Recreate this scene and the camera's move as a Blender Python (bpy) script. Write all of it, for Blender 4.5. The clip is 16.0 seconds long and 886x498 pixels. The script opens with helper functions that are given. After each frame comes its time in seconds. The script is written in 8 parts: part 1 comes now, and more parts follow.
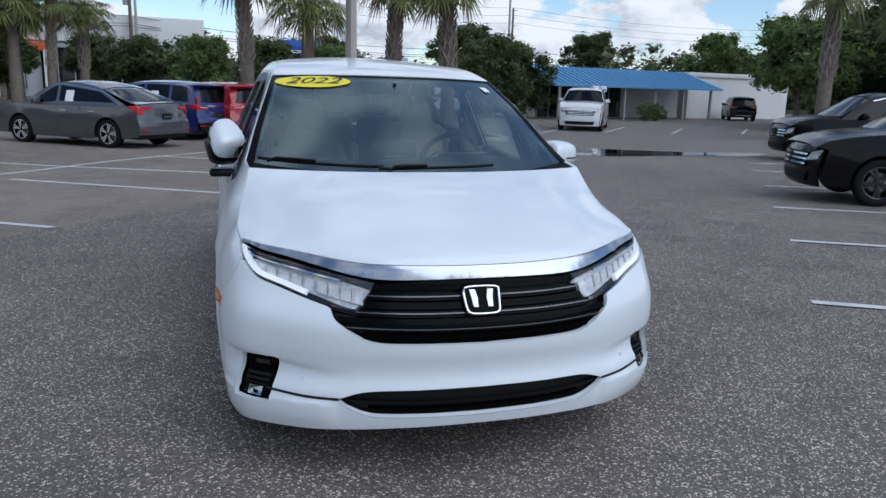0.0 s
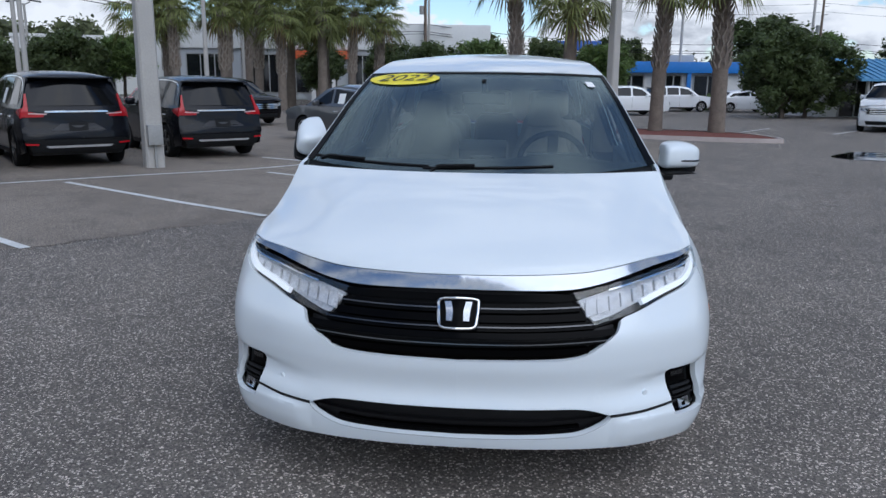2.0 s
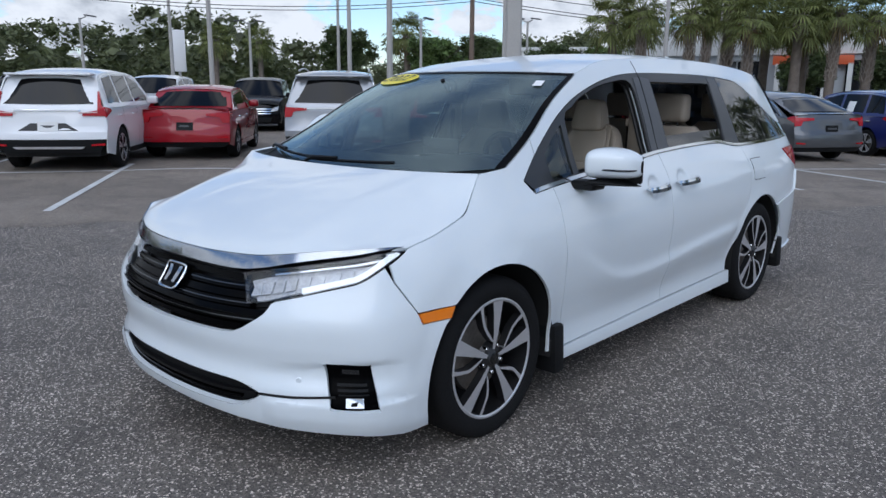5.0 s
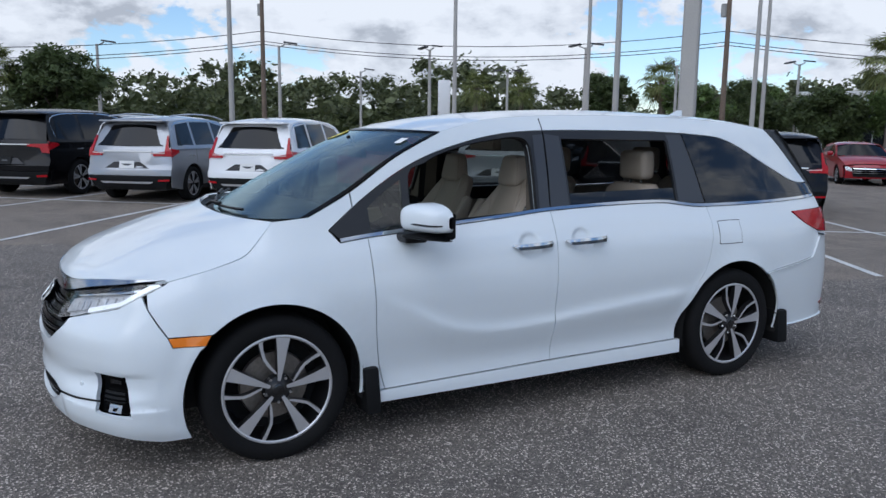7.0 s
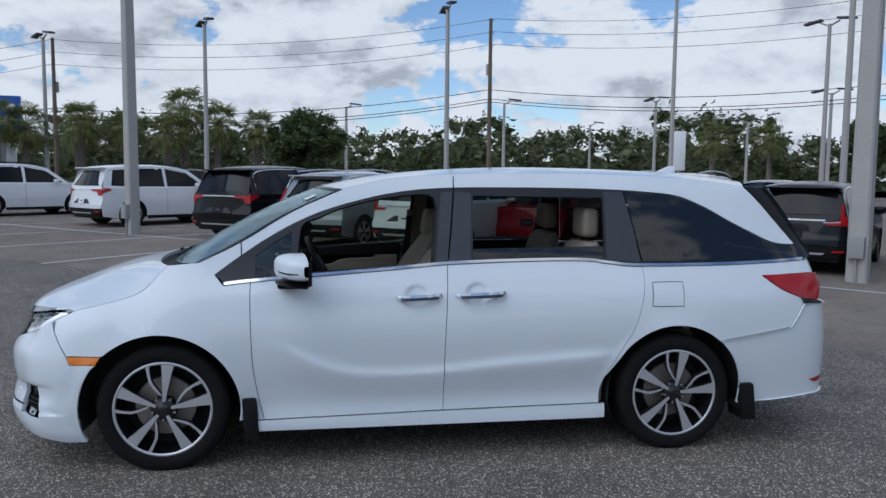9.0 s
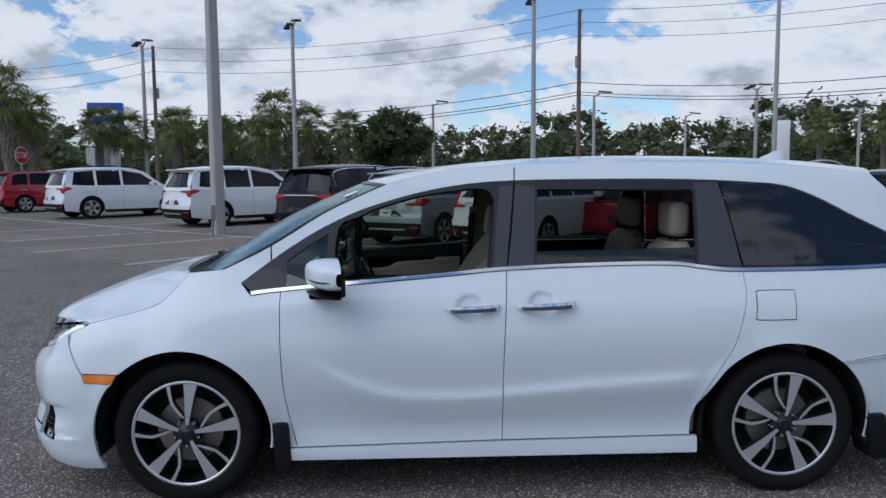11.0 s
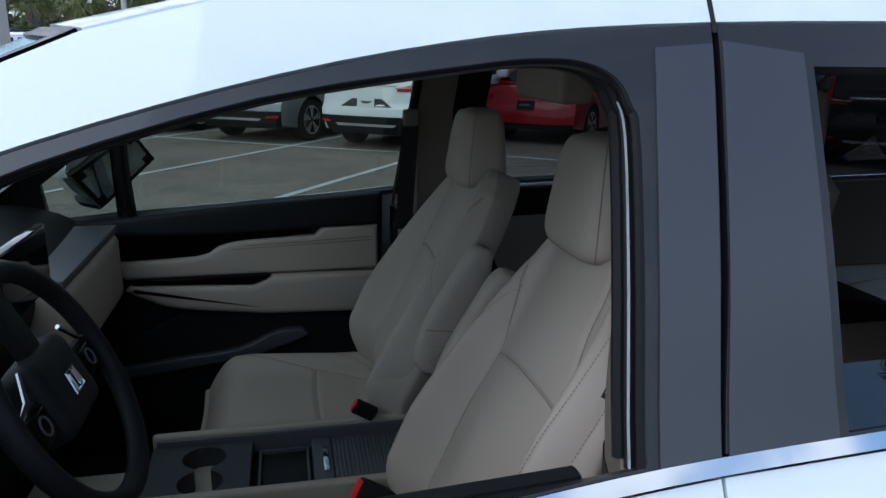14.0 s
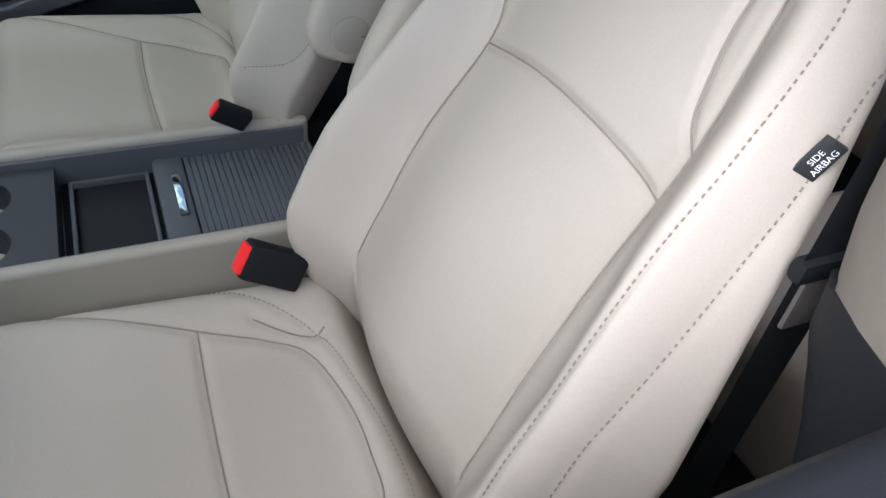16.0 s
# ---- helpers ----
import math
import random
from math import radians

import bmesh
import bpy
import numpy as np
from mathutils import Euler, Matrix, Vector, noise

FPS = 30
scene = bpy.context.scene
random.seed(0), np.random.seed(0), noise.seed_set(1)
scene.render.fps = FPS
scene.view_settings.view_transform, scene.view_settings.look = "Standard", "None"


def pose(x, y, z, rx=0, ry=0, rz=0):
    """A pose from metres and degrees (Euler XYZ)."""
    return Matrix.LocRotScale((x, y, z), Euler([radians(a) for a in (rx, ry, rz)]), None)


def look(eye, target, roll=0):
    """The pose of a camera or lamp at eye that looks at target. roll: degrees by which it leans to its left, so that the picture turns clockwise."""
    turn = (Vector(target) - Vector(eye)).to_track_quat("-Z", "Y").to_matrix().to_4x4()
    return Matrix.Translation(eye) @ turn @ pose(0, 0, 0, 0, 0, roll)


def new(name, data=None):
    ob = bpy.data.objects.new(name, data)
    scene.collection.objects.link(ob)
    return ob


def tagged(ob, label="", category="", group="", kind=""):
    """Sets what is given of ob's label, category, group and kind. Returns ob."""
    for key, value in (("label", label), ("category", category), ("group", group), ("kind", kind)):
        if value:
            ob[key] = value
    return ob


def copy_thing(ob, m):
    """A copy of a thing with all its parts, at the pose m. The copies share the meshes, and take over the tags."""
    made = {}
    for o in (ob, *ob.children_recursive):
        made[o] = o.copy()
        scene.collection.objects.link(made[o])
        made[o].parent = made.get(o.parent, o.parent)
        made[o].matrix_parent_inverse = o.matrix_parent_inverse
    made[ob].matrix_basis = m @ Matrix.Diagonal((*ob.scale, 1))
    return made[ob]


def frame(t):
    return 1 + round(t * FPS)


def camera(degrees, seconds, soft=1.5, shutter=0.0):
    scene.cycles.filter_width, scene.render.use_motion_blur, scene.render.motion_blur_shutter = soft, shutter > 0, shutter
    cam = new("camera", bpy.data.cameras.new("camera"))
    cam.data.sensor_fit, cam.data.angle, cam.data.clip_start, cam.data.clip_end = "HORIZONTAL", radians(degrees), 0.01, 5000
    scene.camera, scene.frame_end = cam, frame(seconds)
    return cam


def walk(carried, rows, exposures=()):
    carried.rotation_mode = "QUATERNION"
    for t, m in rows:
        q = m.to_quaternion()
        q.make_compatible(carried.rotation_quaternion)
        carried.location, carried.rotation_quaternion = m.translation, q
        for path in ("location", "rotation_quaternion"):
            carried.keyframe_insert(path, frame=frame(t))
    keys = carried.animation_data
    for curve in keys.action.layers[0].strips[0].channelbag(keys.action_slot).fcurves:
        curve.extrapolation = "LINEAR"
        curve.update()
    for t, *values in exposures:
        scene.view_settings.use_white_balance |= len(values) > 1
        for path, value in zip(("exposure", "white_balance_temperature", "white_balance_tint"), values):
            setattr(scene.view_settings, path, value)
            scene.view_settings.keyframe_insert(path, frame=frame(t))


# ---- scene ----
cam = camera(60.8, 16.0)
PATH = [
    (0, (-0.929, -3.587, 1.522), (-0.385, -1.708, 1.103), 1.6),
    (0.5, (-0.543, -3.528, 1.528), (-0.204, -1.604, 1.098), 1.4),
    (1, (-0.236, -3.507, 1.531), (-0.078, -1.561, 1.097), 0.9),
    (1.5, (-0.1, -3.497, 1.533), (-0.11, -1.544, 1.099), 0.6),
    (2, (0.188, -3.468, 1.515), (0.001, -1.524, 1.085), 0.5),
    (2.5, (0.672, -3.432, 1.51), (0.272, -1.519, 1.086), 0.4),
    (3, (1.18, -3.313, 1.511), (0.541, -1.465, 1.088), 0.2),
    (3.5, (1.616, -3.085, 1.49), (0.757, -1.329, 1.066), 0.0),
    (3.7, (1.791, -2.998, 1.476), (0.849, -1.286, 1.053), -0.1),
    (5.8, (3.464, -1.927, 1.529), (1.972, -0.655, 1.135), 0.8),
    (6, (3.62, -1.767, 1.554), (2.08, -0.549, 1.172), 0.8),
    (6.5, (4.017, -1.336, 1.571), (2.362, -0.267, 1.224), 0.6),
    (7, (4.338, -0.888, 1.571), (2.583, 0.019, 1.26), 0.7),
    (7.5, (4.677, -0.422, 1.59), (2.839, 0.317, 1.313), 0.6),
    (8, (4.901, 0.04, 1.587), (3.001, 0.614, 1.344), 0.6),
    (8.5, (5.062, 0.501, 1.606), (3.118, 0.923, 1.396), 0.6),
    (9, (5.181, 0.916, 1.625), (3.211, 1.21, 1.442), 0.6),
    (9.2, (5.193, 1.051, 1.615), (3.216, 1.303, 1.44), 0.6),
    (11.3, (4.298, 1.17, 1.599), (2.309, 1.213, 1.4), -0.4),
    (11.5, (4.069, 1.152, 1.608), (2.08, 1.19, 1.402), -0.3),
    (12, (3.484, 1.087, 1.602), (1.498, 1.122, 1.368), -0.5),
    (12.5, (2.886, 1.091, 1.602), (0.906, 1.153, 1.328), -0.5),
    (13, (2.377, 1.097, 1.605), (0.409, 1.228, 1.273), -0.3),
    (13.5, (1.914, 1.106, 1.607), (-0.027, 1.358, 1.197), -0.0),
    (14, (1.462, 1.172, 1.542), (-0.433, 1.57, 1.041), 0.3),
    (14.5, (1.157, 1.177, 1.497), (-0.661, 1.751, 0.894), 1.1),
    (15, (1.0, 1.173, 1.484), (-0.701, 1.944, 0.767), 2.7),
    (15.5, (0.932, 1.179, 1.433), (-0.608, 1.999, 0.456), 4.7),
    (16, (0.89, 1.179, 1.359), (-0.465, 1.885, 0.068), 7.4),
]
EXPOSURE = [(0.0, 0.38, 5750, 10), (4.0, 0.34, 5750, 10), (7.0, 0.30, 5750, 10), (9.0, 0.10, 5700, 10), (11.5, 0.08, 5700, 10), (12.6, 0.02, 5700, 10), (13.6, 0.12, 5650, 10), (14.1, 1.15, 5500, 10), (14.5, 2.42, 5850, 10), (15.0, 2.82, 6200, 11), (15.5, 2.90, 5950, 12), (16.0, 2.86, 5850, 13)]
walk(cam, [(t, look(eye, target, roll)) for t, eye, target, roll in PATH], EXPOSURE)

# ---- sky and sun ----
SUN_ELEVATION, SUN_AZIMUTH = 45.0, 145.0   # azimuth: degrees clockwise from +y
world = bpy.data.worlds.new("sky")
world.use_nodes = True
scene.world = world
wn, wl = world.node_tree.nodes, world.node_tree.links
wn.clear()


def wnode(kind, **values):
    n = wn.new(kind)
    for key, value in values.items():
        n.inputs[key].default_value = value
    return n


def wmath(op, a, b=None, c=None):
    n = wn.new("ShaderNodeMath")
    n.operation = op
    for i, v in enumerate((a, b, c)):
        if v is None:
            continue
        if isinstance(v, (int, float)):
            n.inputs[i].default_value = v
        else:
            wl.new(v, n.inputs[i])
    return n.outputs[0]


sky = wn.new("ShaderNodeTexSky")
sky.sky_type = "NISHITA"
sky.sun_disc = False
sky.sun_elevation, sky.sun_rotation = radians(SUN_ELEVATION), radians(SUN_AZIMUTH)
sky.air_density, sky.dust_density, sky.ozone_density = 1.0, 0.3, 3.0
coord = wn.new("ShaderNodeTexCoord")
split = wn.new("ShaderNodeSeparateXYZ")
wl.new(coord.outputs["Generated"], split.inputs[0])
# heaped clouds: noise over the directions, flattened, with lit tops and grey undersides
tall = wn.new("ShaderNodeCombineXYZ")
wl.new(split.outputs["X"], tall.inputs[0]), wl.new(split.outputs["Y"], tall.inputs[1]), wl.new(wmath("MULTIPLY", split.outputs["Z"], 1.9), tall.inputs[2])
above = wn.new("ShaderNodeVectorMath")
above.operation = "ADD"
above.inputs[1].default_value = (0.012, -0.018, 0.050)
wl.new(tall.outputs[0], above.inputs[0])


def puff(vector):
    n = wnode("ShaderNodeTexNoise", Scale=5.4, Detail=12.0, Roughness=0.58, Distortion=0.10)
    n.noise_dimensions = "4D"
    n.inputs["W"].default_value = 5.3
    wl.new(vector, n.inputs["Vector"])
    return n.outputs["Fac"]


here, higher = puff(tall.outputs[0]), puff(above.outputs[0])
# heaps stand close together and crisp towards the horizon, thinner and softer overhead
aloft = wn.new("ShaderNodeMapRange")
aloft.interpolation_type = "SMOOTHSTEP"
aloft.inputs["From Min"].default_value, aloft.inputs["From Max"].default_value = 0.16, 0.50
wl.new(split.outputs["Z"], aloft.inputs["Value"])
cover = wn.new("ShaderNodeMapRange")
cover.interpolation_type = "SMOOTHSTEP"
wl.new(wmath("MULTIPLY_ADD", aloft.outputs[0], -0.005, 0.449), cover.inputs["From Min"])
wl.new(wmath("MULTIPLY_ADD", aloft.outputs[0], 0.12, 0.486), cover.inputs["From Max"])
wl.new(here, cover.inputs["Value"])
shade = wmath("ADD", wmath("MULTIPLY", wmath("SUBTRACT", here, higher), 4.4), wmath("MULTIPLY_ADD", here, -0.9, 0.98))
belly = wn.new("ShaderNodeValToRGB")
belly.color_ramp.elements[0].position, belly.color_ramp.elements[0].color = 0.10, (0.60, 0.615, 0.645, 1)
belly.color_ramp.elements[1].position, belly.color_ramp.elements[1].color = 0.66, (1.09, 1.085, 1.075, 1)
middle = belly.color_ramp.elements.new(0.38)
middle.color = (0.92, 0.925, 0.935, 1)
wl.new(shade, belly.inputs[0])
skyglow = wn.new("ShaderNodeBackground")
skyglow.inputs["Strength"].default_value = 0.105
wl.new(sky.outputs[0], skyglow.inputs["Color"])
cloudglow = wn.new("ShaderNodeBackground")
cloudglow.inputs["Strength"].default_value = 0.65
wl.new(belly.outputs[0], cloudglow.inputs["Color"])
both = wn.new("ShaderNodeMixShader")
wl.new(cover.outputs[0], both.inputs[0])
wl.new(skyglow.outputs[0], both.inputs[1]), wl.new(cloudglow.outputs[0], both.inputs[2])
wout = wn.new("ShaderNodeOutputWorld")
wl.new(both.outputs[0], wout.inputs["Surface"])

sun = new("sun", bpy.data.lights.new("sun", "SUN"))
sun.data.energy, sun.data.angle, sun.data.color = 1.12, radians(60.0), (1.0, 0.96, 0.9)
_az, _el = radians(SUN_AZIMUTH), radians(SUN_ELEVATION)
sun.matrix_world = look((0, 0, 30), (-math.sin(_az) * math.cos(_el) * 30, -math.cos(_az) * math.cos(_el) * 30, 30 - math.sin(_el) * 30))


# daylight that falls in through the windshield's opening
pane_light = new("windshield_daylight", bpy.data.lights.new("windshield_daylight", "AREA"))
pane_light.data.shape, pane_light.data.size, pane_light.data.size_y = "RECTANGLE", 1.15, 0.50
pane_light.data.energy, pane_light.data.color = 0.78, (0.95, 0.98, 1.0)
pane_light.matrix_world = look((0, 0.60, 1.335), (0, 1.24, 0.42))
# ---- materials ----
def mat(name, colour, rough=0.5, metal=0.0, coat=0.0, spec=0.5, bump=0.0, scale=30.0, vary=0.0, vary_scale=3.0, emit=None, trans=0.0, ior=1.5, random=0.0):
    """A surface with colour variation at two scales and fine relief, at real-world size (object coordinates in metres)."""
    m = bpy.data.materials.new(name)
    m.use_nodes = True
    nt = m.node_tree
    b = nt.nodes["Principled BSDF"]
    b.inputs["Base Color"].default_value = (*colour, 1)
    b.inputs["Roughness"].default_value, b.inputs["Metallic"].default_value = rough, metal
    b.inputs["Coat Weight"].default_value, b.inputs["Coat Roughness"].default_value = coat, 0.03
    b.inputs["Specular IOR Level"].default_value, b.inputs["IOR"].default_value = spec, ior
    b.inputs["Transmission Weight"].default_value = trans
    if emit:
        b.inputs["Emission Color"].default_value, b.inputs["Emission Strength"].default_value = (*emit[:3], 1), emit[3]
    if vary or bump or random:
        co = nt.nodes.new("ShaderNodeTexCoord")
        if vary or random:
            big, small = nt.nodes.new("ShaderNodeTexNoise"), nt.nodes.new("ShaderNodeTexNoise")
            big.inputs["Scale"].default_value, big.inputs["Detail"].default_value = vary_scale, 4
            small.inputs["Scale"].default_value, small.inputs["Detail"].default_value = scale, 3
            nt.links.new(co.outputs["Object"], big.inputs["Vector"]), nt.links.new(co.outputs["Object"], small.inputs["Vector"])
            add = nt.nodes.new("ShaderNodeMath")
            add.operation = "ADD"
            nt.links.new(big.outputs["Fac"], add.inputs[0]), nt.links.new(small.outputs["Fac"], add.inputs[1])
            amount = nt.nodes.new("ShaderNodeMapRange")
            amount.inputs["From Min"].default_value, amount.inputs["From Max"].default_value = 0.6, 1.4
            amount.inputs["To Min"].default_value, amount.inputs["To Max"].default_value = 1 - vary, 1 + vary
            nt.links.new(add.outputs[0], amount.inputs["Value"])
            factor = amount.outputs[0]
            if random:
                info = nt.nodes.new("ShaderNodeObjectInfo")
                spread = nt.nodes.new("ShaderNodeMapRange")
                spread.inputs["To Min"].default_value, spread.inputs["To Max"].default_value = 1 - random, 1 + random
                nt.links.new(info.outputs["Random"], spread.inputs["Value"])
                times = nt.nodes.new("ShaderNodeMath")
                times.operation = "MULTIPLY"
                nt.links.new(factor, times.inputs[0]), nt.links.new(spread.outputs[0], times.inputs[1])
                factor = times.outputs[0]
            tint = nt.nodes.new("ShaderNodeVectorMath")
            tint.operation = "SCALE"
            tint.inputs[0].default_value = colour
            nt.links.new(factor, tint.inputs["Scale"])
            nt.links.new(tint.outputs[0], b.inputs["Base Color"])
        if bump:
            grain = nt.nodes.new("ShaderNodeTexNoise")
            grain.inputs["Scale"].default_value, grain.inputs["Detail"].default_value = scale * 2, 4
            nt.links.new(co.outputs["Object"], grain.inputs["Vector"])
            bp = nt.nodes.new("ShaderNodeBump")
            bp.inputs["Strength"].default_value, bp.inputs["Distance"].default_value = bump, 0.01
            nt.links.new(grain.outputs["Fac"], bp.inputs["Height"])
            nt.links.new(bp.outputs[0], b.inputs["Normal"])
    return m


def glass(name, tint, clear, rough=0.0, ior=1.8, film=(0.01, 0.012, 0.014), sheen=(0.8, 0.8, 0.8)):
    """A thin pane: part of the light goes straight through, tinted, the rest meets a dark glossy surface."""
    m = bpy.data.materials.new(name)
    m.use_nodes = True
    nt = m.node_tree
    b = nt.nodes["Principled BSDF"]
    b.inputs["Base Color"].default_value, b.inputs["Roughness"].default_value = (*film, 1), rough
    see, mix, fr = nt.nodes.new("ShaderNodeBsdfTransparent"), nt.nodes.new("ShaderNodeMixShader"), nt.nodes.new("ShaderNodeLayerWeight")
    see.inputs["Color"].default_value = (*tint, 1)
    gl, mix2 = nt.nodes.new("ShaderNodeBsdfGlossy"), nt.nodes.new("ShaderNodeMixShader")
    gl.inputs["Roughness"].default_value = rough
    gl.inputs["Color"].default_value = (*sheen, 1)
    # gloss that grows towards grazing view, alike from both sides
    face_on = ((ior - 1) / (ior + 1)) ** 2
    power, lift = nt.nodes.new("ShaderNodeMath"), nt.nodes.new("ShaderNodeMath")
    power.operation, lift.operation = "POWER", "MULTIPLY_ADD"
    power.inputs[1].default_value, lift.inputs[1].default_value, lift.inputs[2].default_value = 5.0, 1 - face_on, face_on
    nt.links.new(fr.outputs["Facing"], power.inputs[0]), nt.links.new(power.outputs[0], lift.inputs[0])
    mix.inputs[0].default_value = 1 - clear
    nt.links.new(see.outputs[0], mix.inputs[1]), nt.links.new(b.outputs[0], mix.inputs[2])
    nt.links.new(lift.outputs[0], mix2.inputs[0]), nt.links.new(mix.outputs[0], mix2.inputs[1]), nt.links.new(gl.outputs[0], mix2.inputs[2])
    nt.links.new(mix2.outputs[0], nt.nodes["Material Output"].inputs["Surface"])
    return m


WHITE = mat("white_paint", (0.725, 0.775, 0.80), rough=0.32, coat=0.7, vary=0.012, vary_scale=1.5, scale=200)
BLACK_TRIM = mat("black_trim", (0.0045, 0.0045, 0.005), rough=0.4, spec=0.22, bump=0.03, scale=400)
PILLAR_FILM = mat("pillar_film", (0.022, 0.0245, 0.030), rough=0.34, spec=0.9, vary=0.08, scale=300)
FRAME_BLACK = mat("window_frame_black", (0.010, 0.0108, 0.0125), rough=0.38, coat=0.2, vary=0.08, scale=300)
GLOSS_BLACK = mat("gloss_black", (0.0015, 0.0015, 0.0018), rough=0.18, spec=0.05)
CHROME = mat("chrome", (0.66, 0.68, 0.70), rough=0.08, metal=1.0)
WING_CHROME = mat("wing_chrome", (0.40, 0.42, 0.45), rough=0.14, metal=1.0)
DARK_CHROME = mat("dark_chrome", (0.09, 0.093, 0.098), rough=0.2, metal=1.0)
ALLOY = mat("machined_alloy", (0.60, 0.60, 0.61), rough=0.34, metal=0.6, bump=0.02, scale=300)
ALLOY_DARK = mat("dark_alloy", (0.012, 0.012, 0.013), rough=0.3, spec=0.4, coat=0.2)
RUBBER = mat("tyre_rubber", (0.008, 0.008, 0.0085), rough=0.8, spec=0.2, bump=0.25, scale=120, vary=0.25, vary_scale=6)
STEEL = mat("brake_steel", (0.3, 0.27, 0.24), rough=0.45, metal=0.8, vary=0.25, scale=60)
UNDER = mat("underbody", (0.005, 0.005, 0.005), rough=0.8)
AMBER = mat("amber_lens", (0.85, 0.22, 0.01), rough=0.15, coat=0.8)
RED_LENS = mat("red_lens", (0.38, 0.006, 0.012), rough=0.2, spec=0.3, coat=0.3, vary=0.25, vary_scale=25, scale=80)
LAMP_CLEAR = glass("lamp_lens", (0.96, 0.97, 0.98), 0.93)
LAMP_WHITE = mat("drl_white", (0.9, 0.92, 0.94), rough=0.2, coat=0.5)
_b = LAMP_WHITE.node_tree.nodes["Principled BSDF"]
_b.inputs["Emission Color"].default_value, _b.inputs["Emission Strength"].default_value = (0.95, 0.98, 1, 1), 0.3   # the running lights are on
LAMP_SILVER = mat("lamp_silver", (0.70, 0.71, 0.73), rough=0.30, metal=0.35, vary=0.3, vary_scale=30, scale=110, bump=0.6)
REFLECTOR = mat("lamp_reflector", (0.60, 0.61, 0.62), rough=0.22, metal=0.85, vary=0.35, vary_scale=30, scale=110, bump=0.8)
WINDSHIELD = glass("windshield_glass", (0.42, 0.50, 0.48), 0.90, rough=0.17, ior=2.5, film=(0.14, 0.17, 0.17), sheen=(0.66, 0.84, 0.90))   # the pale film colour stands in for hazy sky reflected in the glass
CLEAR_GLASS = glass("side_glass", (0.40, 0.46, 0.39), 0.97)
SLIDER_GLASS = glass("slider_glass", (0.19, 0.21, 0.20), 0.96)
PRIVACY_GLASS = glass("privacy_glass", (0.12, 0.13, 0.14), 0.35, ior=1.5)
LEATHER = mat("beige_leather", (0.33, 0.282, 0.228), rough=0.55, spec=0.22, bump=0.07, scale=420, vary=0.05, vary_scale=5)
LEATHER_SEAM = mat("seam_thread", (0.19, 0.155, 0.12), rough=0.8)
PLASTIC_DARK = mat("dark_plastic", (0.0095, 0.010, 0.0108), rough=0.55, spec=0.16, bump=0.08, scale=500)
CUP_PLASTIC = mat("cup_plastic", (0.022, 0.023, 0.026), rough=0.5, bump=0.08, scale=500)
PLASTIC_GREY = mat("grey_plastic", (0.055, 0.057, 0.062), rough=0.5, bump=0.08, scale=500)
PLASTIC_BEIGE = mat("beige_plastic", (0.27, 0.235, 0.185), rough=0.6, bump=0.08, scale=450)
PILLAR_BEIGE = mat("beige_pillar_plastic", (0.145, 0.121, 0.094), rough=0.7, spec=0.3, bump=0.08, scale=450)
CARPET = mat("black_carpet", (0.014, 0.014, 0.014), rough=0.95, bump=0.4, scale=600)
HEADLINER = mat("headliner", (0.36, 0.33, 0.29), rough=0.9, bump=0.15, scale=500)
BELT = mat("belt_webbing", (0.014, 0.014, 0.015), rough=0.7, bump=0.2, scale=700)
RED_BUTTON = mat("red_button", (0.75, 0.02, 0.02), rough=0.35)
YELLOW = mat("yellow_vinyl", (0.85, 0.72, 0.02), rough=0.4)
INK = mat("black_ink", (0.02, 0.02, 0.02), rough=0.5)
LABEL_WHITE = mat("white_label", (0.85, 0.85, 0.83), rough=0.5)
SCREEN = mat("screen_glass", (0.008, 0.009, 0.012), rough=0.08, coat=0.5)

# ---- mesh helpers ----
def finish(name, bm, material, parent=None, label="", smooth=40.0):
    """Links a bmesh as one mesh object."""
    me = bpy.data.meshes.new(name)
    bm.to_mesh(me)
    bm.free()
    for m in material if isinstance(material, (list, tuple)) else (material,):
        me.materials.append(m)
    if smooth:
        me.polygons.foreach_set("use_smooth", [True] * len(me.polygons))
        me.set_sharp_from_angle(angle=radians(smooth))
    ob = new(name, me)
    if parent is not None:
        ob.parent = parent
    return tagged(ob, label) if label else ob


part = finish


def thing(name, label, category, group="", m=None):
    ob = new(name)
    ob.empty_display_size = 0.1
    if m is not None:
        ob.matrix_world = m
    return tagged(ob, label, category, group)


def box(bm, lo, hi, bevel=0.0, segments=2, m=None):
    """Adds a box from corner lo to corner hi, its edges rounded."""
    made = bmesh.ops.create_cube(bm, size=1.0)["verts"]
    mid, size = [(a + b) / 2 for a, b in zip(lo, hi)], [abs(b - a) for a, b in zip(lo, hi)]
    for v in made:
        v.co = Vector([c * s + o for c, s, o in zip(v.co, size, mid)])
    if bevel:
        edges = list({e for v in made for e in v.link_edges})
        made = [v for v in bmesh.ops.bevel(bm, geom=edges, offset=min(bevel, 0.49 * min(size)), segments=segments, affect="EDGES", profile=0.6)["verts"]]
        made = list({v for f in {f for v in made for f in v.link_faces} for v in f.verts})
    if m is not None:
        bmesh.ops.transform(bm, matrix=m, verts=made)
    return made


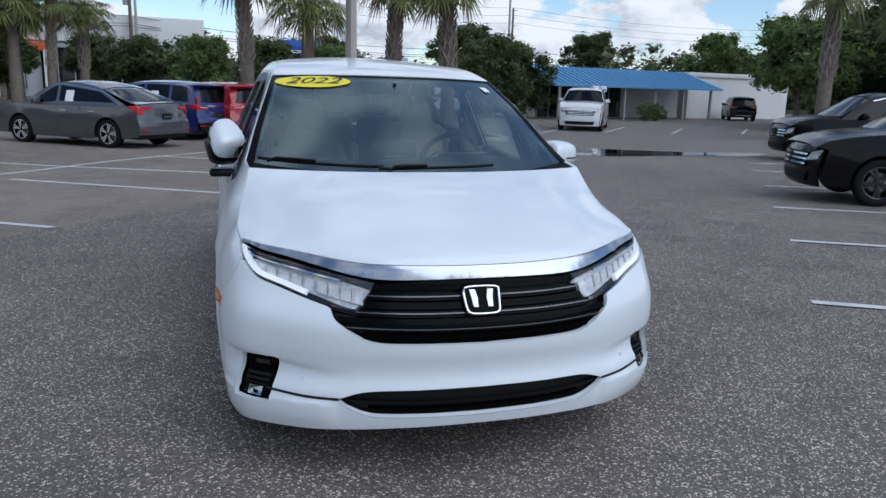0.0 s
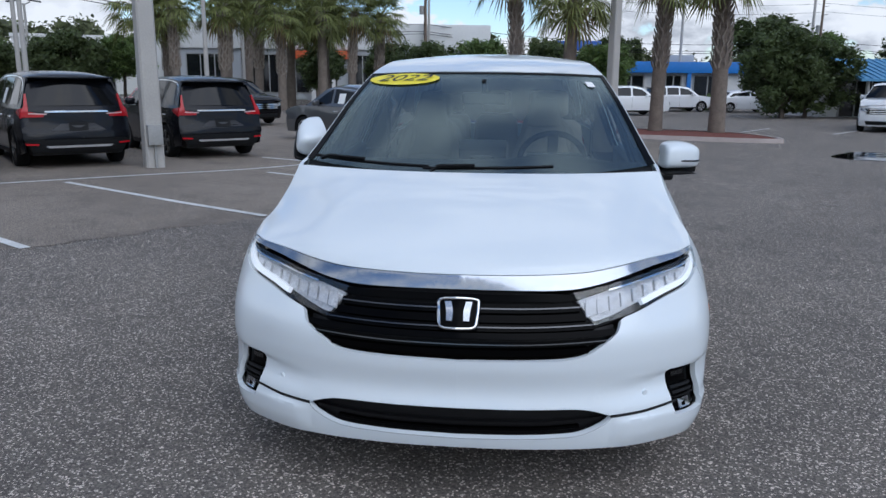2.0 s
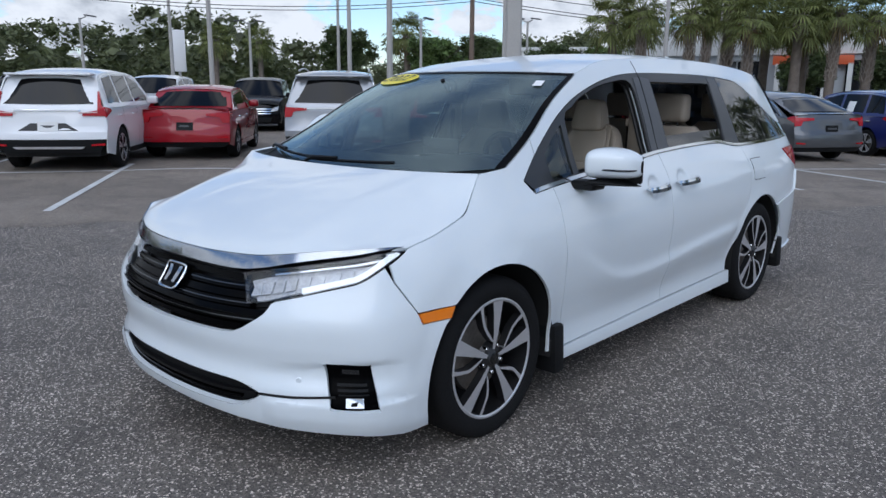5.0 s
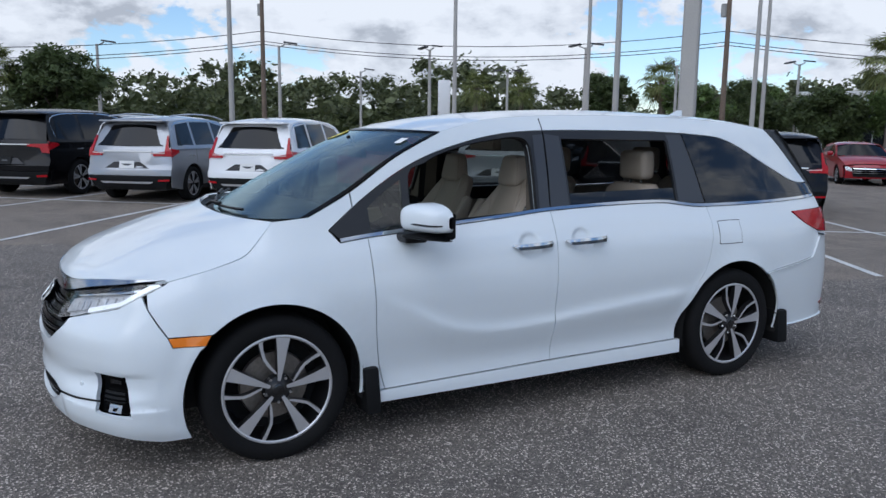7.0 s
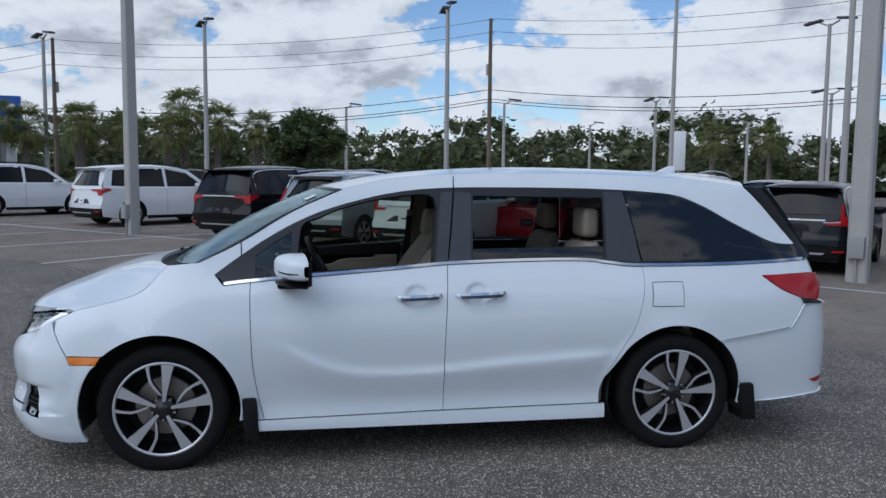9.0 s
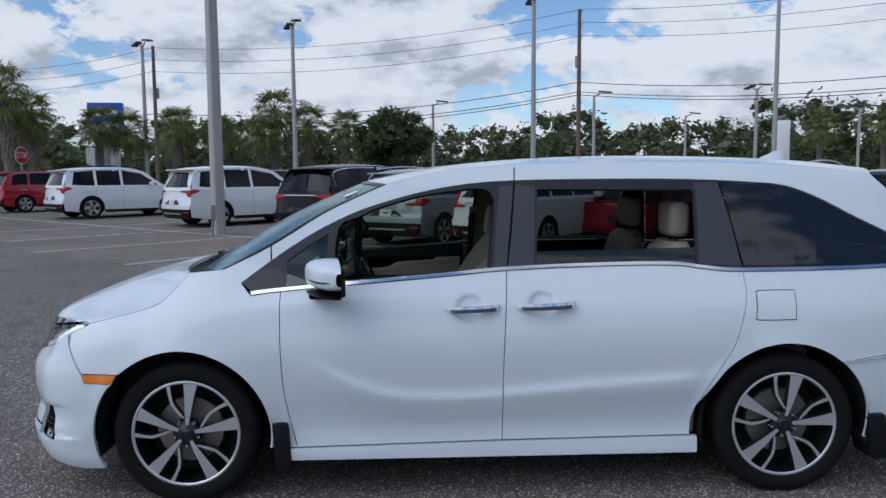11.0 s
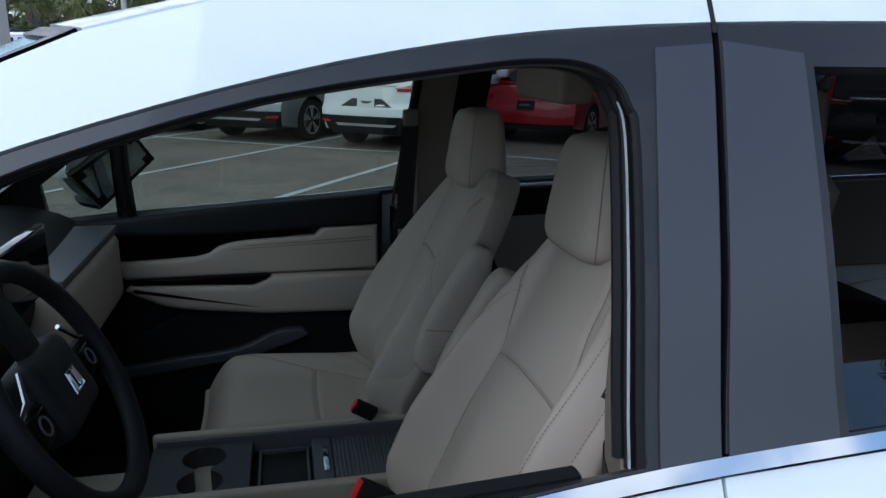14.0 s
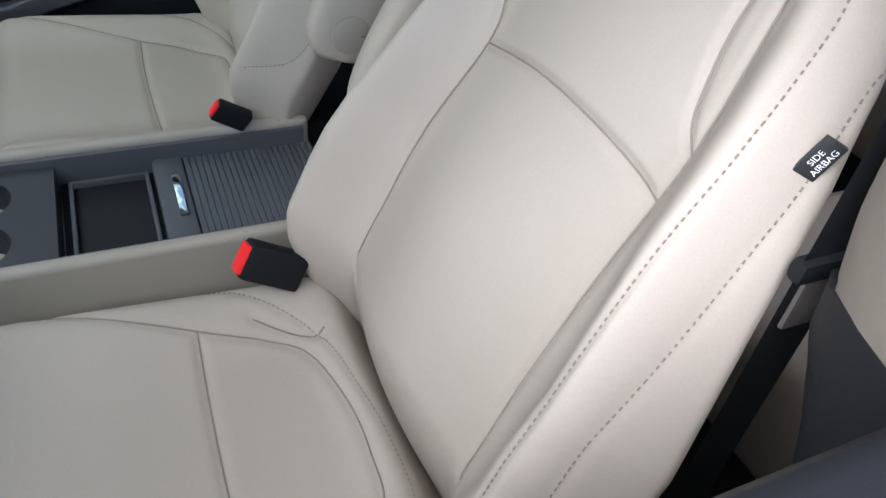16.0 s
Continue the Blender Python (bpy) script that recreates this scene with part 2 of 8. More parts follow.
def tube(bm, points, radius, sides=8, closed=False, caps=True):
    """Adds a round bar along points; radius is a number or one for each point."""
    pts = [Vector(p) for p in points]
    rad = radius if isinstance(radius, (list, tuple)) else [radius] * len(pts)
    rings, prev = [], None
    for i, p in enumerate(pts):
        a, b = (pts[i - 1], pts[(i + 1) % len(pts)]) if closed else (pts[max(i - 1, 0)], pts[min(i + 1, len(pts) - 1)])
        d = (b - a).normalized()
        side = prev - d * prev.dot(d) if prev is not None else d.orthogonal()
        side = side.normalized() if side.length > 1e-6 else d.orthogonal().normalized()
        prev, other = side, d.cross(side)
        rings.append([bm.verts.new(p + rad[i] * (math.cos(t) * side + math.sin(t) * other)) for t in [2 * math.pi * k / sides for k in range(sides)]])
    for r, s in zip(rings, rings[1:] + ([rings[0]] if closed else [])):
        for k in range(sides):
            bm.faces.new((r[k], r[(k + 1) % sides], s[(k + 1) % sides], s[k]))
    if caps and not closed:
        bm.faces.new(rings[0][::-1]), bm.faces.new(rings[-1])
    return rings


def lathe(bm, profile, sides=48, axis="x"):
    """Turns a profile of (radius, along) round an axis through the origin."""
    rings = []
    for r, a in profile:
        ring = []
        for k in range(sides):
            t = 2 * math.pi * k / sides
            c, s = r * math.cos(t), r * math.sin(t)
            ring.append(bm.verts.new((a, c, s) if axis == "x" else (c, s, a)))
        rings.append(ring)
    for r, s in zip(rings, rings[1:]):
        for k in range(sides):
            bm.faces.new((r[k], r[(k + 1) % sides], s[(k + 1) % sides], s[k]))
    return rings


def grid(bm, f, nu, nv, wrap=False):
    """A sheet of quads: f(i / nu, j / nv) gives each place."""
    vs = [[bm.verts.new(f(i / nu, j / nv)) for j in range(nv + 1)] for i in range(nu if wrap else nu + 1)]
    for i in range(nu):
        for j in range(nv):
            a, b = vs[i], vs[(i + 1) % len(vs)]
            bm.faces.new((a[j], b[j], b[j + 1], a[j + 1]))
    return vs


def curve(points, n=6):
    """A smooth line (Catmull-Rom) through points, as tuples."""
    p = np.array([points[0], *points, points[-1]], float)
    out = []
    for i in range(1, len(p) - 2):
        a, b, c, d = p[i - 1 : i + 3]
        for k in range(n):
            f = k / n
            out.append(tuple(0.5 * (2 * b + (c - a) * f + (2 * a - 5 * b + 4 * c - d) * f * f + (3 * b - a - 3 * c + d) * f**3)))
    return [*out, tuple(points[-1])]


def arc(cu, cz, r, a0, a1, n=18):
    return [(cu + r * math.cos(radians(a0 + (a1 - a0) * k / n)), cz + r * math.sin(radians(a0 + (a1 - a0) * k / n))) for k in range(n + 1)]


def shrink(loop, gap):
    """A plane outline drawn in by gap."""
    p = np.array(loop, float)
    area = 0.5 * np.sum(p[:, 0] * np.roll(p[:, 1], -1) - np.roll(p[:, 0], -1) * p[:, 1])
    e = np.roll(p, -1, 0) - p
    e /= np.maximum(np.linalg.norm(e, axis=1, keepdims=True), 1e-9)
    inward = np.stack([-e[:, 1], e[:, 0]], 1) * (1 if area > 0 else -1)
    n = inward + np.roll(inward, 1, 0)
    n /= np.maximum(np.linalg.norm(n, axis=1, keepdims=True), 0.35)
    return [tuple(q) for q in p + n * gap]


def clean(loop):
    out = []
    for q in loop:
        if not out or math.dist(q, out[-1]) > 1e-4:
            out.append(q)
    return out[:-1] if math.dist(out[0], out[-1]) < 1e-4 else out


def sheet(outline, place, holes=(), gap=0.0, step=0.05, depth=0.014, lift=0.0, outward=None, mirror=False, closed_back=False):
    """A panel: the plane outline (with holes), divided finely, laid onto the surface place(u, v), with a rim turned in by depth."""
    bm = bmesh.new()
    edges = []
    for loop in [shrink(clean(outline), gap)] + [clean(h) for h in holes]:
        vs = [bm.verts.new((*q, 0)) for q in loop]
        edges += [bm.edges.new((a, b)) for a, b in zip(vs, vs[1:] + vs[:1])]
    bmesh.ops.triangle_fill(bm, use_beauty=True, use_dissolve=False, edges=edges, normal=(0, 0, 1))
    us, zs = [v.co.x for v in bm.verts], [v.co.y for v in bm.verts]
    for axis, lo, hi in ((0, min(us), max(us)), (1, min(zs), max(zs))):
        for k in range(int(lo / step) - 1, int(hi / step) + 2):
            if lo < k * step < hi:
                co, no = [0, 0, 0], [0, 0, 0]
                co[axis], no[axis] = k * step, 1
                bmesh.ops.bisect_plane(bm, geom=bm.verts[:] + bm.edges[:] + bm.faces[:], plane_co=co, plane_no=no, dist=1e-6)
    bmesh.ops.triangulate(bm, faces=bm.faces[:])
    flat = np.array([v.co[:2] for v in bm.verts])
    pts, e = place(flat[:, 0], flat[:, 1]), 1e-3
    du = place(flat[:, 0] + e, flat[:, 1]) - place(flat[:, 0] - e, flat[:, 1])
    dv = place(flat[:, 0], flat[:, 1] + e) - place(flat[:, 0], flat[:, 1] - e)
    no = np.cross(du, dv)
    no /= np.maximum(np.linalg.norm(no, axis=1, keepdims=True), 1e-12)
    if outward is not None:
        no *= np.sign((no * np.array(outward)).sum(1).mean())
    pts = pts + no * lift
    for v, p in zip(bm.verts, pts):
        v.co = p
    bm.normal_update()
    bm.verts.index_update()
    if sum(f.normal.dot(Vector(no[f.verts[0].index])) for f in bm.faces) < 0:
        bmesh.ops.reverse_faces(bm, faces=bm.faces[:])
    if depth:
        rim = [ed for ed in bm.edges if ed.is_boundary]
        way = {tuple(np.round(v.co, 6)): no[v.index] for v in bm.verts}
        made = [g for g in bmesh.ops.extrude_edge_only(bm, edges=rim)["geom"] if isinstance(g, bmesh.types.BMVert)]
        for v in made:
            v.co -= Vector(way[tuple(np.round(v.co, 6))]) * depth
    if mirror:
        for v in bm.verts:
            v.co.x = -v.co.x
        bmesh.ops.reverse_faces(bm, faces=bm.faces[:])
    return bm


def flip_copy(name, ob, parent):
    """The mirror image of a part on the other side of the thing (x to -x)."""
    me = ob.data.copy()
    me.transform(Matrix.Diagonal((-1, 1, 1, 1)))
    me.flip_normals()
    me.set_sharp_from_angle(angle=radians(40))
    other = new(name, me)
    other.parent = parent
    if "label" in ob:
        other["label"] = ob["label"]
    return other

# ---- ground, markings, kerbs ----
def lot_height(x, y):
    """The lot rises gently towards the parked rows and falls off behind the van."""
    return 0.0125 * min(76.0, max(0.0, -x - 4.0)) - 0.011 * min(22.0, max(0.0, y - 3.0))


def asphalt_material(name, tone, speck, speck_tone, patch, warm=0.13):
    """Worn asphalt: a dark binder with pale stones, blotches and a coarse bump; real-world size."""
    m = bpy.data.materials.new(name)
    m.use_nodes = True
    nt = m.node_tree
    b = nt.nodes["Principled BSDF"]
    co = nt.nodes.new("ShaderNodeTexCoord")
    def tex(kind, scale, **kw):
        n = nt.nodes.new(kind)
        n.inputs["Scale"].default_value = scale
        for k, v in kw.items():
            n.inputs[k].default_value = v
        nt.links.new(co.outputs["Object"], n.inputs["Vector"])
        return n
    def ramp(src, *stops):
        r = nt.nodes.new("ShaderNodeValToRGB")
        r.color_ramp.elements[0].position, r.color_ramp.elements[0].color = stops[0][0], (*stops[0][1], 1)
        r.color_ramp.elements[1].position, r.color_ramp.elements[1].color = stops[-1][0], (*stops[-1][1], 1)
        for p, c in stops[1:-1]:
            e = r.color_ramp.elements.new(p)
            e.color = (*c, 1)
        nt.links.new(src, r.inputs[0])
        return r.outputs[0]
    def mix(kind, fac, a, b2):
        n = nt.nodes.new("ShaderNodeMixRGB")
        n.blend_type = kind
        n.inputs[0].default_value = fac if isinstance(fac, float) else 0
        if not isinstance(fac, float):
            nt.links.new(fac, n.inputs[0])
        nt.links.new(a, n.inputs[1]), nt.links.new(b2, n.inputs[2])
        return n.outputs[0]
    stones = tex("ShaderNodeTexVoronoi", 130.0, Randomness=1.0)
    grit = tex("ShaderNodeTexNoise", 260.0, Detail=3.0)
    blot = tex("ShaderNodeTexNoise", 0.35, Detail=6.0, Roughness=0.6)
    stain = tex("ShaderNodeTexNoise", 1.7, Detail=5.0, Roughness=0.65)
    lum = nt.nodes.new("ShaderNodeSeparateColor")
    nt.links.new(stones.outputs["Color"], lum.inputs[0])
    g = lambda v: (v * (1 + warm), v, v * (1 - warm))
    stone = ramp(lum.outputs[0], (0.0, g(tone * .45)), (.55, g(tone * .9)), (speck, g(tone * 1.3)), (speck + .06, g(speck_tone)))
    base = mix("MULTIPLY", 0.7, stone, ramp(grit.outputs["Fac"], (.3, (.45, .45, .45)), (.7, (1.5, 1.5, 1.5))))
    base = mix("MULTIPLY", 0.85, base, ramp(blot.outputs["Fac"], (.3, (1 - patch,) * 3), (.7, (1 + patch, 1 + patch * .97, 1 + patch * .92))))
    base = mix("MULTIPLY", 0.6, base, ramp(stain.outputs["Fac"], (.32, (.62, .62, .63)), (.5, (1.0, 1.0, 1.0)), (.75, (1.15, 1.14, 1.12))))
    nt.links.new(base, b.inputs["Base Color"])
    b.inputs["Roughness"].default_value, b.inputs["Specular IOR Level"].default_value = 0.82, 0.35
    bp = nt.nodes.new("ShaderNodeBump")
    bp.inputs["Strength"].default_value, bp.inputs["Distance"].default_value = 0.55, 0.006
    nt.links.new(stones.outputs["Distance"], bp.inputs["Height"])
    nt.links.new(bp.outputs[0], b.inputs["Normal"])
    return m


ASPHALT = asphalt_material("asphalt_aisle", 0.147, .87, .60, .17)
ASPHALT_SMOOTH = asphalt_material("asphalt_stalls", 0.215, .93, .36, .24, .17)
LINE_PAINT = mat("line_paint", (0.62, 0.62, 0.60), rough=0.7, vary=0.25, vary_scale=4, scale=60, bump=0.2)
KERB = mat("kerb_concrete", (0.42, 0.36, 0.33), rough=0.85, vary=0.2, vary_scale=2, scale=30, bump=0.3)
MULCH = mat("red_mulch", (0.16, 0.045, 0.03), rough=0.95, vary=0.4, vary_scale=8, scale=60, bump=0.8)
CONCRETE = mat("pole_concrete", (0.40, 0.385, 0.36), rough=0.85, vary=0.12, vary_scale=1.2, scale=40, bump=0.25)
WATER = mat("standing_water", (0.012, 0.012, 0.012), rough=0.02, spec=0.7)
GRASS = mat("grass", (0.055, 0.085, 0.025), rough=0.95, vary=0.35, vary_scale=0.8, scale=20, bump=0.6)

xs = [-1500, -300, -120, -80, -50, -30, -20, -15, -10, -6, -4, 0, 6, 15, 40, 120, 300, 1500]
ys = [-1500, -300, -100, -40, -15, 0, 3, 14, 25, 40, 100, 300, 1500]
bm = bmesh.new()
vs = [[bm.verts.new((x, y, lot_height(x, y))) for y in ys] for x in xs]
for i in range(len(xs) - 1):
    for j in range(len(ys) - 1):
        bm.faces.new((vs[i][j], vs[i + 1][j], vs[i + 1][j + 1], vs[i][j + 1]))
tagged(finish("ground", bm, ASPHALT, smooth=0), "dark worn asphalt with pale stones in it", "ground", kind="structure")


def on_lot(bm, pts, lift):
    """A flat patch that follows the lot."""
    vs = [bm.verts.new((x, y, lot_height(x, y) + lift)) for x, y in pts]
    return bm.faces.new(vs)


# smoother, paler asphalt under the stalls along the rows, with an uneven border
bm = bmesh.new()
rng = random.Random(4)
edge = curve([(-16.5, -13.5), (-11.8, -7.3), (-8.9, -3.9), (-6.6, -1.0), (-5.0, 1.6), (-3.91, 3.32), (-2.34, 5.35), (-0.62, 7.55), (0.95, 9.94), (2.77, 12.30), (4.36, 15.60), (5.82, 19.44)], 8)
far = [(x - 30, y + 27) for x, y in edge]
near_v = [bm.verts.new((x + rng.uniform(-.16, .16), y + rng.uniform(-.16, .16), lot_height(x, y) + .004)) for x, y in edge]
prev = near_v
for k in range(1, 49):
    row = [bm.verts.new((a + (b - a) * k / 48, c + (d - c) * k / 48, lot_height(a + (b - a) * k / 48, c + (d - c) * k / 48) + .004)) for (a, c), (b, d) in zip(edge, far)]
    for p, q, r, s in zip(prev, prev[1:], row[1:], row):
        bm.faces.new((p, q, r, s))
    prev = row
bmesh.ops.recalc_face_normals(bm, faces=bm.faces[:])
tagged(finish("pavement", bm, ASPHALT_SMOOTH, smooth=0), "smoother grey asphalt under the parking stalls", "pavement", kind="structure")

LINES = [((-4.24, 2.85), (-11.78, 7.66)), ((-2.69, 4.94), (-6.60, 7.33)), ((-0.98, 7.56), (-4.19, 9.54)), ((-0.95, 10.29), (-5.23, 12.30)), ((2.01, 11.15), (-2.37, 13.99)), ((3.06, 14.26), (-1.32, 16.85)),
         ((3.25, 16.74), (0.22, 19.05)), ((-6.45, .92), (-10.68, 4.00)), ((-7.2, -1.58), (-12.7, 2.6)), ((-9.0, -4.15), (-13.9, .35)), ((-11.2, -6.9), (-16.2, -1.2)), ((-13.7, -8.84), (-18.3, -3.4)), ((-16.5, -10.6), (-20.6, -5.6)),
         ((3.3, .94), (8.2, -1.7)), ((4.90, 3.07), (9.7, .5)), ((6.53, 5.35), (11.2, 2.8)), ((8.33, 7.78), (13.02, 5.35)), ((10.11, 10.41), (14.92, 8.00)), ((11.41, 12.18), (16.48, 10.76)),
         ((11.82, 26.06), (14.61, 29.77)), ((15.30, 26.99), (18.78, 31.62)), ((18.43, 26.64), (21.56, 30.70)), ((22.26, 26.87), (25.73, 31.04)), ((8.69, 26.64), (10.66, 29.54))]
SPINE = [(-23.1, -14.1), (-13.9, -2.75), (-10.2, 2.45), (-9.21, 4.70), (-6.33, 8.17), (-4.52, 10.18), (-2.53, 13.62), (2.35, 19.57)]


def paint_line(points, width=.10):
    bm = bmesh.new()
    left, right = [], []
    for i, p in enumerate(points):
        a, b = points[max(i - 1, 0)], points[min(i + 1, len(points) - 1)]
        d = Vector((b[0] - a[0], b[1] - a[1])).normalized()
        n = Vector((-d.y, d.x)) * width / 2
        z = lot_height(*p) + .011
        left.append(bm.verts.new((p[0] + n.x, p[1] + n.y, z)))
        right.append(bm.verts.new((p[0] - n.x, p[1] - n.y, z)))
    for i in range(len(points) - 1):
        bm.faces.new((right[i], right[i + 1], left[i + 1], left[i]))
    ob = finish("stall_line", bm, LINE_PAINT, smooth=0)
    return tagged(ob, "worn white painted stall line", "marking", "stall lines", "structure")


for a, b in LINES:
    n = max(2, int(math.dist(a, b) / .4))
    paint_line([(a[0] + (b[0] - a[0]) * k / n, a[1] + (b[1] - a[1]) * k / n) for k in range(n + 1)])
paint_line(curve(SPINE, 4))

# planted islands with kerbs
def island(outline, name, label):
    bm = bmesh.new()
    inner = shrink(outline, .16)
    top, inn, low = ([bm.verts.new((*p, lot_height(*p) + z)) for p in pts] for pts, z in ((outline, .13), (inner, .13), (shrink(outline, -.03), 0.0)))
    n = len(outline)
    for k in range(n):
        bm.faces.new((low[k], low[(k + 1) % n], top[(k + 1) % n], top[k]))
        bm.faces.new((top[k], top[(k + 1) % n], inn[(k + 1) % n], inn[k]))
    bmesh.ops.recalc_face_normals(bm, faces=bm.faces[:])
    tagged(finish(name, bm, KERB), label, "kerb", kind="structure")
    bm = bmesh.new()
    bm.faces.new([bm.verts.new((*p, lot_height(*p) + .11)) for p in inner])
    bmesh.ops.triangulate(bm, faces=bm.faces[:])
    tagged(finish("planting_bed", bm, MULCH, smooth=0), "red mulch planting bed", "planting bed", kind="structure")


island(clean(curve([(-1.38, 24.04), (1.03, 23.21), (3.41, 22.04), (5.99, 20.90), (7.88, 20.36), (8.38, 21.30), (8.06, 23.90), (6.38, 25.60), (2.90, 26.52), (-0.93, 26.29), (-1.38, 24.04)], 4)), "kerb_1", "pinkish concrete kerb round a palm island")
# puddle
bm = bmesh.new()
pts = clean(curve([(7.80, 14.60), (8.87, 14.23), (10.39, 14.42), (12.55, 14.29), (14.01, 14.85), (13.85, 15.47), (12.23, 15.72), (10.54, 16.47), (9.16, 17.24), (8.22, 16.35), (7.63, 15.35), (7.80, 14.60)], 5))
f = bm.faces.new([bm.verts.new((x, y, lot_height(x, y) + .006)) for x, y in pts])
bmesh.ops.triangulate(bm, faces=[f])
tagged(finish("puddle", bm, WATER, smooth=0), "shallow rain puddle on the asphalt", "puddle", kind="structure")
bm = bmesh.new()
grid(bm, lambda a, b: (-150 + 320 * a, 64 + 3 * math.sin(a * 9) + 90 * b, max(lot_height(-150 + 320 * a, 60) + .03, -.2) + .3 * b), 30, 3)
tagged(finish("verge", bm, GRASS), "grass verge beyond the lot", "grass", kind="structure")
bm = bmesh.new()
grid(bm, lambda a, b: (-58 - 90 * b + 3 * math.sin(a * 8), -120 + 190 * a, 1.0 + .3 * b), 30, 3)
tagged(finish("verge_2", bm, GRASS), "grass verge beyond the lot", "grass", kind="structure")

# ---- the minivan: its outer skin ----
# Plan of the widest line from the nose's middle round the driver's side to the tail's middle, and how far the skin
# stands inside that line at each height, for some stations of the plan.
PLAN = [(0, -1.0), (.22, -.99), (.42, -.957), (.605, -.895), (.76, -.805), (.895, -.69), (.962, -.54), (.982, -.38), (.988, -.15), (.990, .2),
        (.988, .8), (.986, 1.6), (.984, 2.4), (.980, 3.0), (.966, 3.45), (.93, 3.78), (.85, 4.0), (.7, 4.11), (.4, 4.17), (0, 4.19)]
HEIGHTS = [.16, .22, .28, .36, .45, .55, .65, .75, .85, .95, 1.05, 1.15, 1.3, 1.45, 1.58, 1.68]
INSET = {
    0: [0.070, 0.030, 0.008, 0.000, 0.020, 0.004, 0.015, 0.085, 0.120, 0.200, 0.300, 0.400, 0.500, 0.600, 0.700, 0.800],
    4: [0.050, 0.024, 0.010, 0.005, 0.022, 0.010, 0.015, 0.070, 0.115, 0.190, 0.300, 0.400, 0.500, 0.600, 0.700, 0.800],
    6: [0.052, 0.022, 0.014, 0.004, 0.004, -0.002, 0.006, 0.030, 0.067, 0.147, 0.260, 0.360, 0.470, 0.570, 0.670, 0.770],
    7.5: [0.052, 0.034, 0.022, 0.016, 0.008, 0.002, 0.004, 0.012, 0.042, 0.102, 0.180, 0.240, 0.320, 0.420, 0.520, 0.620],
    9: [0.067, 0.042, 0.047, 0.052, 0.038, 0.018, 0.006, 0.002, 0.016, 0.048, 0.098, 0.145, 0.205, 0.270, 0.335, 0.410],
    12.5: [0.067, 0.042, 0.047, 0.052, 0.038, 0.018, 0.006, 0.000, 0.007, 0.028, 0.084, 0.140, 0.200, 0.265, 0.330, 0.405],
    14: [0.072, 0.057, 0.042, 0.032, 0.018, 0.006, 0.000, 0.000, 0.010, 0.030, 0.078, 0.130, 0.200, 0.270, 0.340, 0.420],
    16: [0.080, 0.050, 0.020, 0.010, 0.004, 0.000, 0.000, 0.005, 0.015, 0.030, 0.060, 0.110, 0.200, 0.290, 0.380, 0.470],
    19: [0.100, 0.050, 0.020, 0.005, 0.000, 0.000, 0.010, 0.030, 0.045, 0.055, 0.080, 0.130, 0.240, 0.350, 0.470, 0.570],
}


def along(p, t):
    p = np.asarray(p, float)
    n = len(p)
    t = np.clip(np.asarray(t, float), 0, n - 1 - 1e-9)
    i = np.floor(t).astype(int)
    f = (t - i)[..., None]
    a, b, c, d = p[np.maximum(i - 1, 0)], p[i], p[np.minimum(i + 1, n - 1)], p[np.minimum(i + 2, n - 1)]
    return 0.5 * (2 * b + (c - a) * f + (2 * a - 5 * b + 4 * c - d) * f**2 + (3 * b - a - 3 * c + d) * f**3)


def hermite(xk, yk, x):
    xk, yk = np.asarray(xk, float), np.asarray(yk, float)
    m = np.gradient(yk, xk)
    x = np.clip(np.asarray(x, float), xk[0], xk[-1] - 1e-9)
    i = np.clip(np.searchsorted(xk, x, side="right") - 1, 0, len(xk) - 2)
    h = xk[i + 1] - xk[i]
    s = (x - xk[i]) / h
    return (2 * s**3 - 3 * s**2 + 1) * yk[i] + (s**3 - 2 * s**2 + s) * h * m[i] + (-2 * s**3 + 3 * s**2) * yk[i + 1] + (s**3 - s**2) * h * m[i + 1]


_stations = np.linspace(0, 19, 3801)
_line = along(PLAN, _stations)
_length = np.r_[0, np.cumsum(np.linalg.norm(np.diff(_line, axis=0), axis=1))]
_keys = np.array(sorted(INSET), float)
TAIL_U = float(_length[-1])


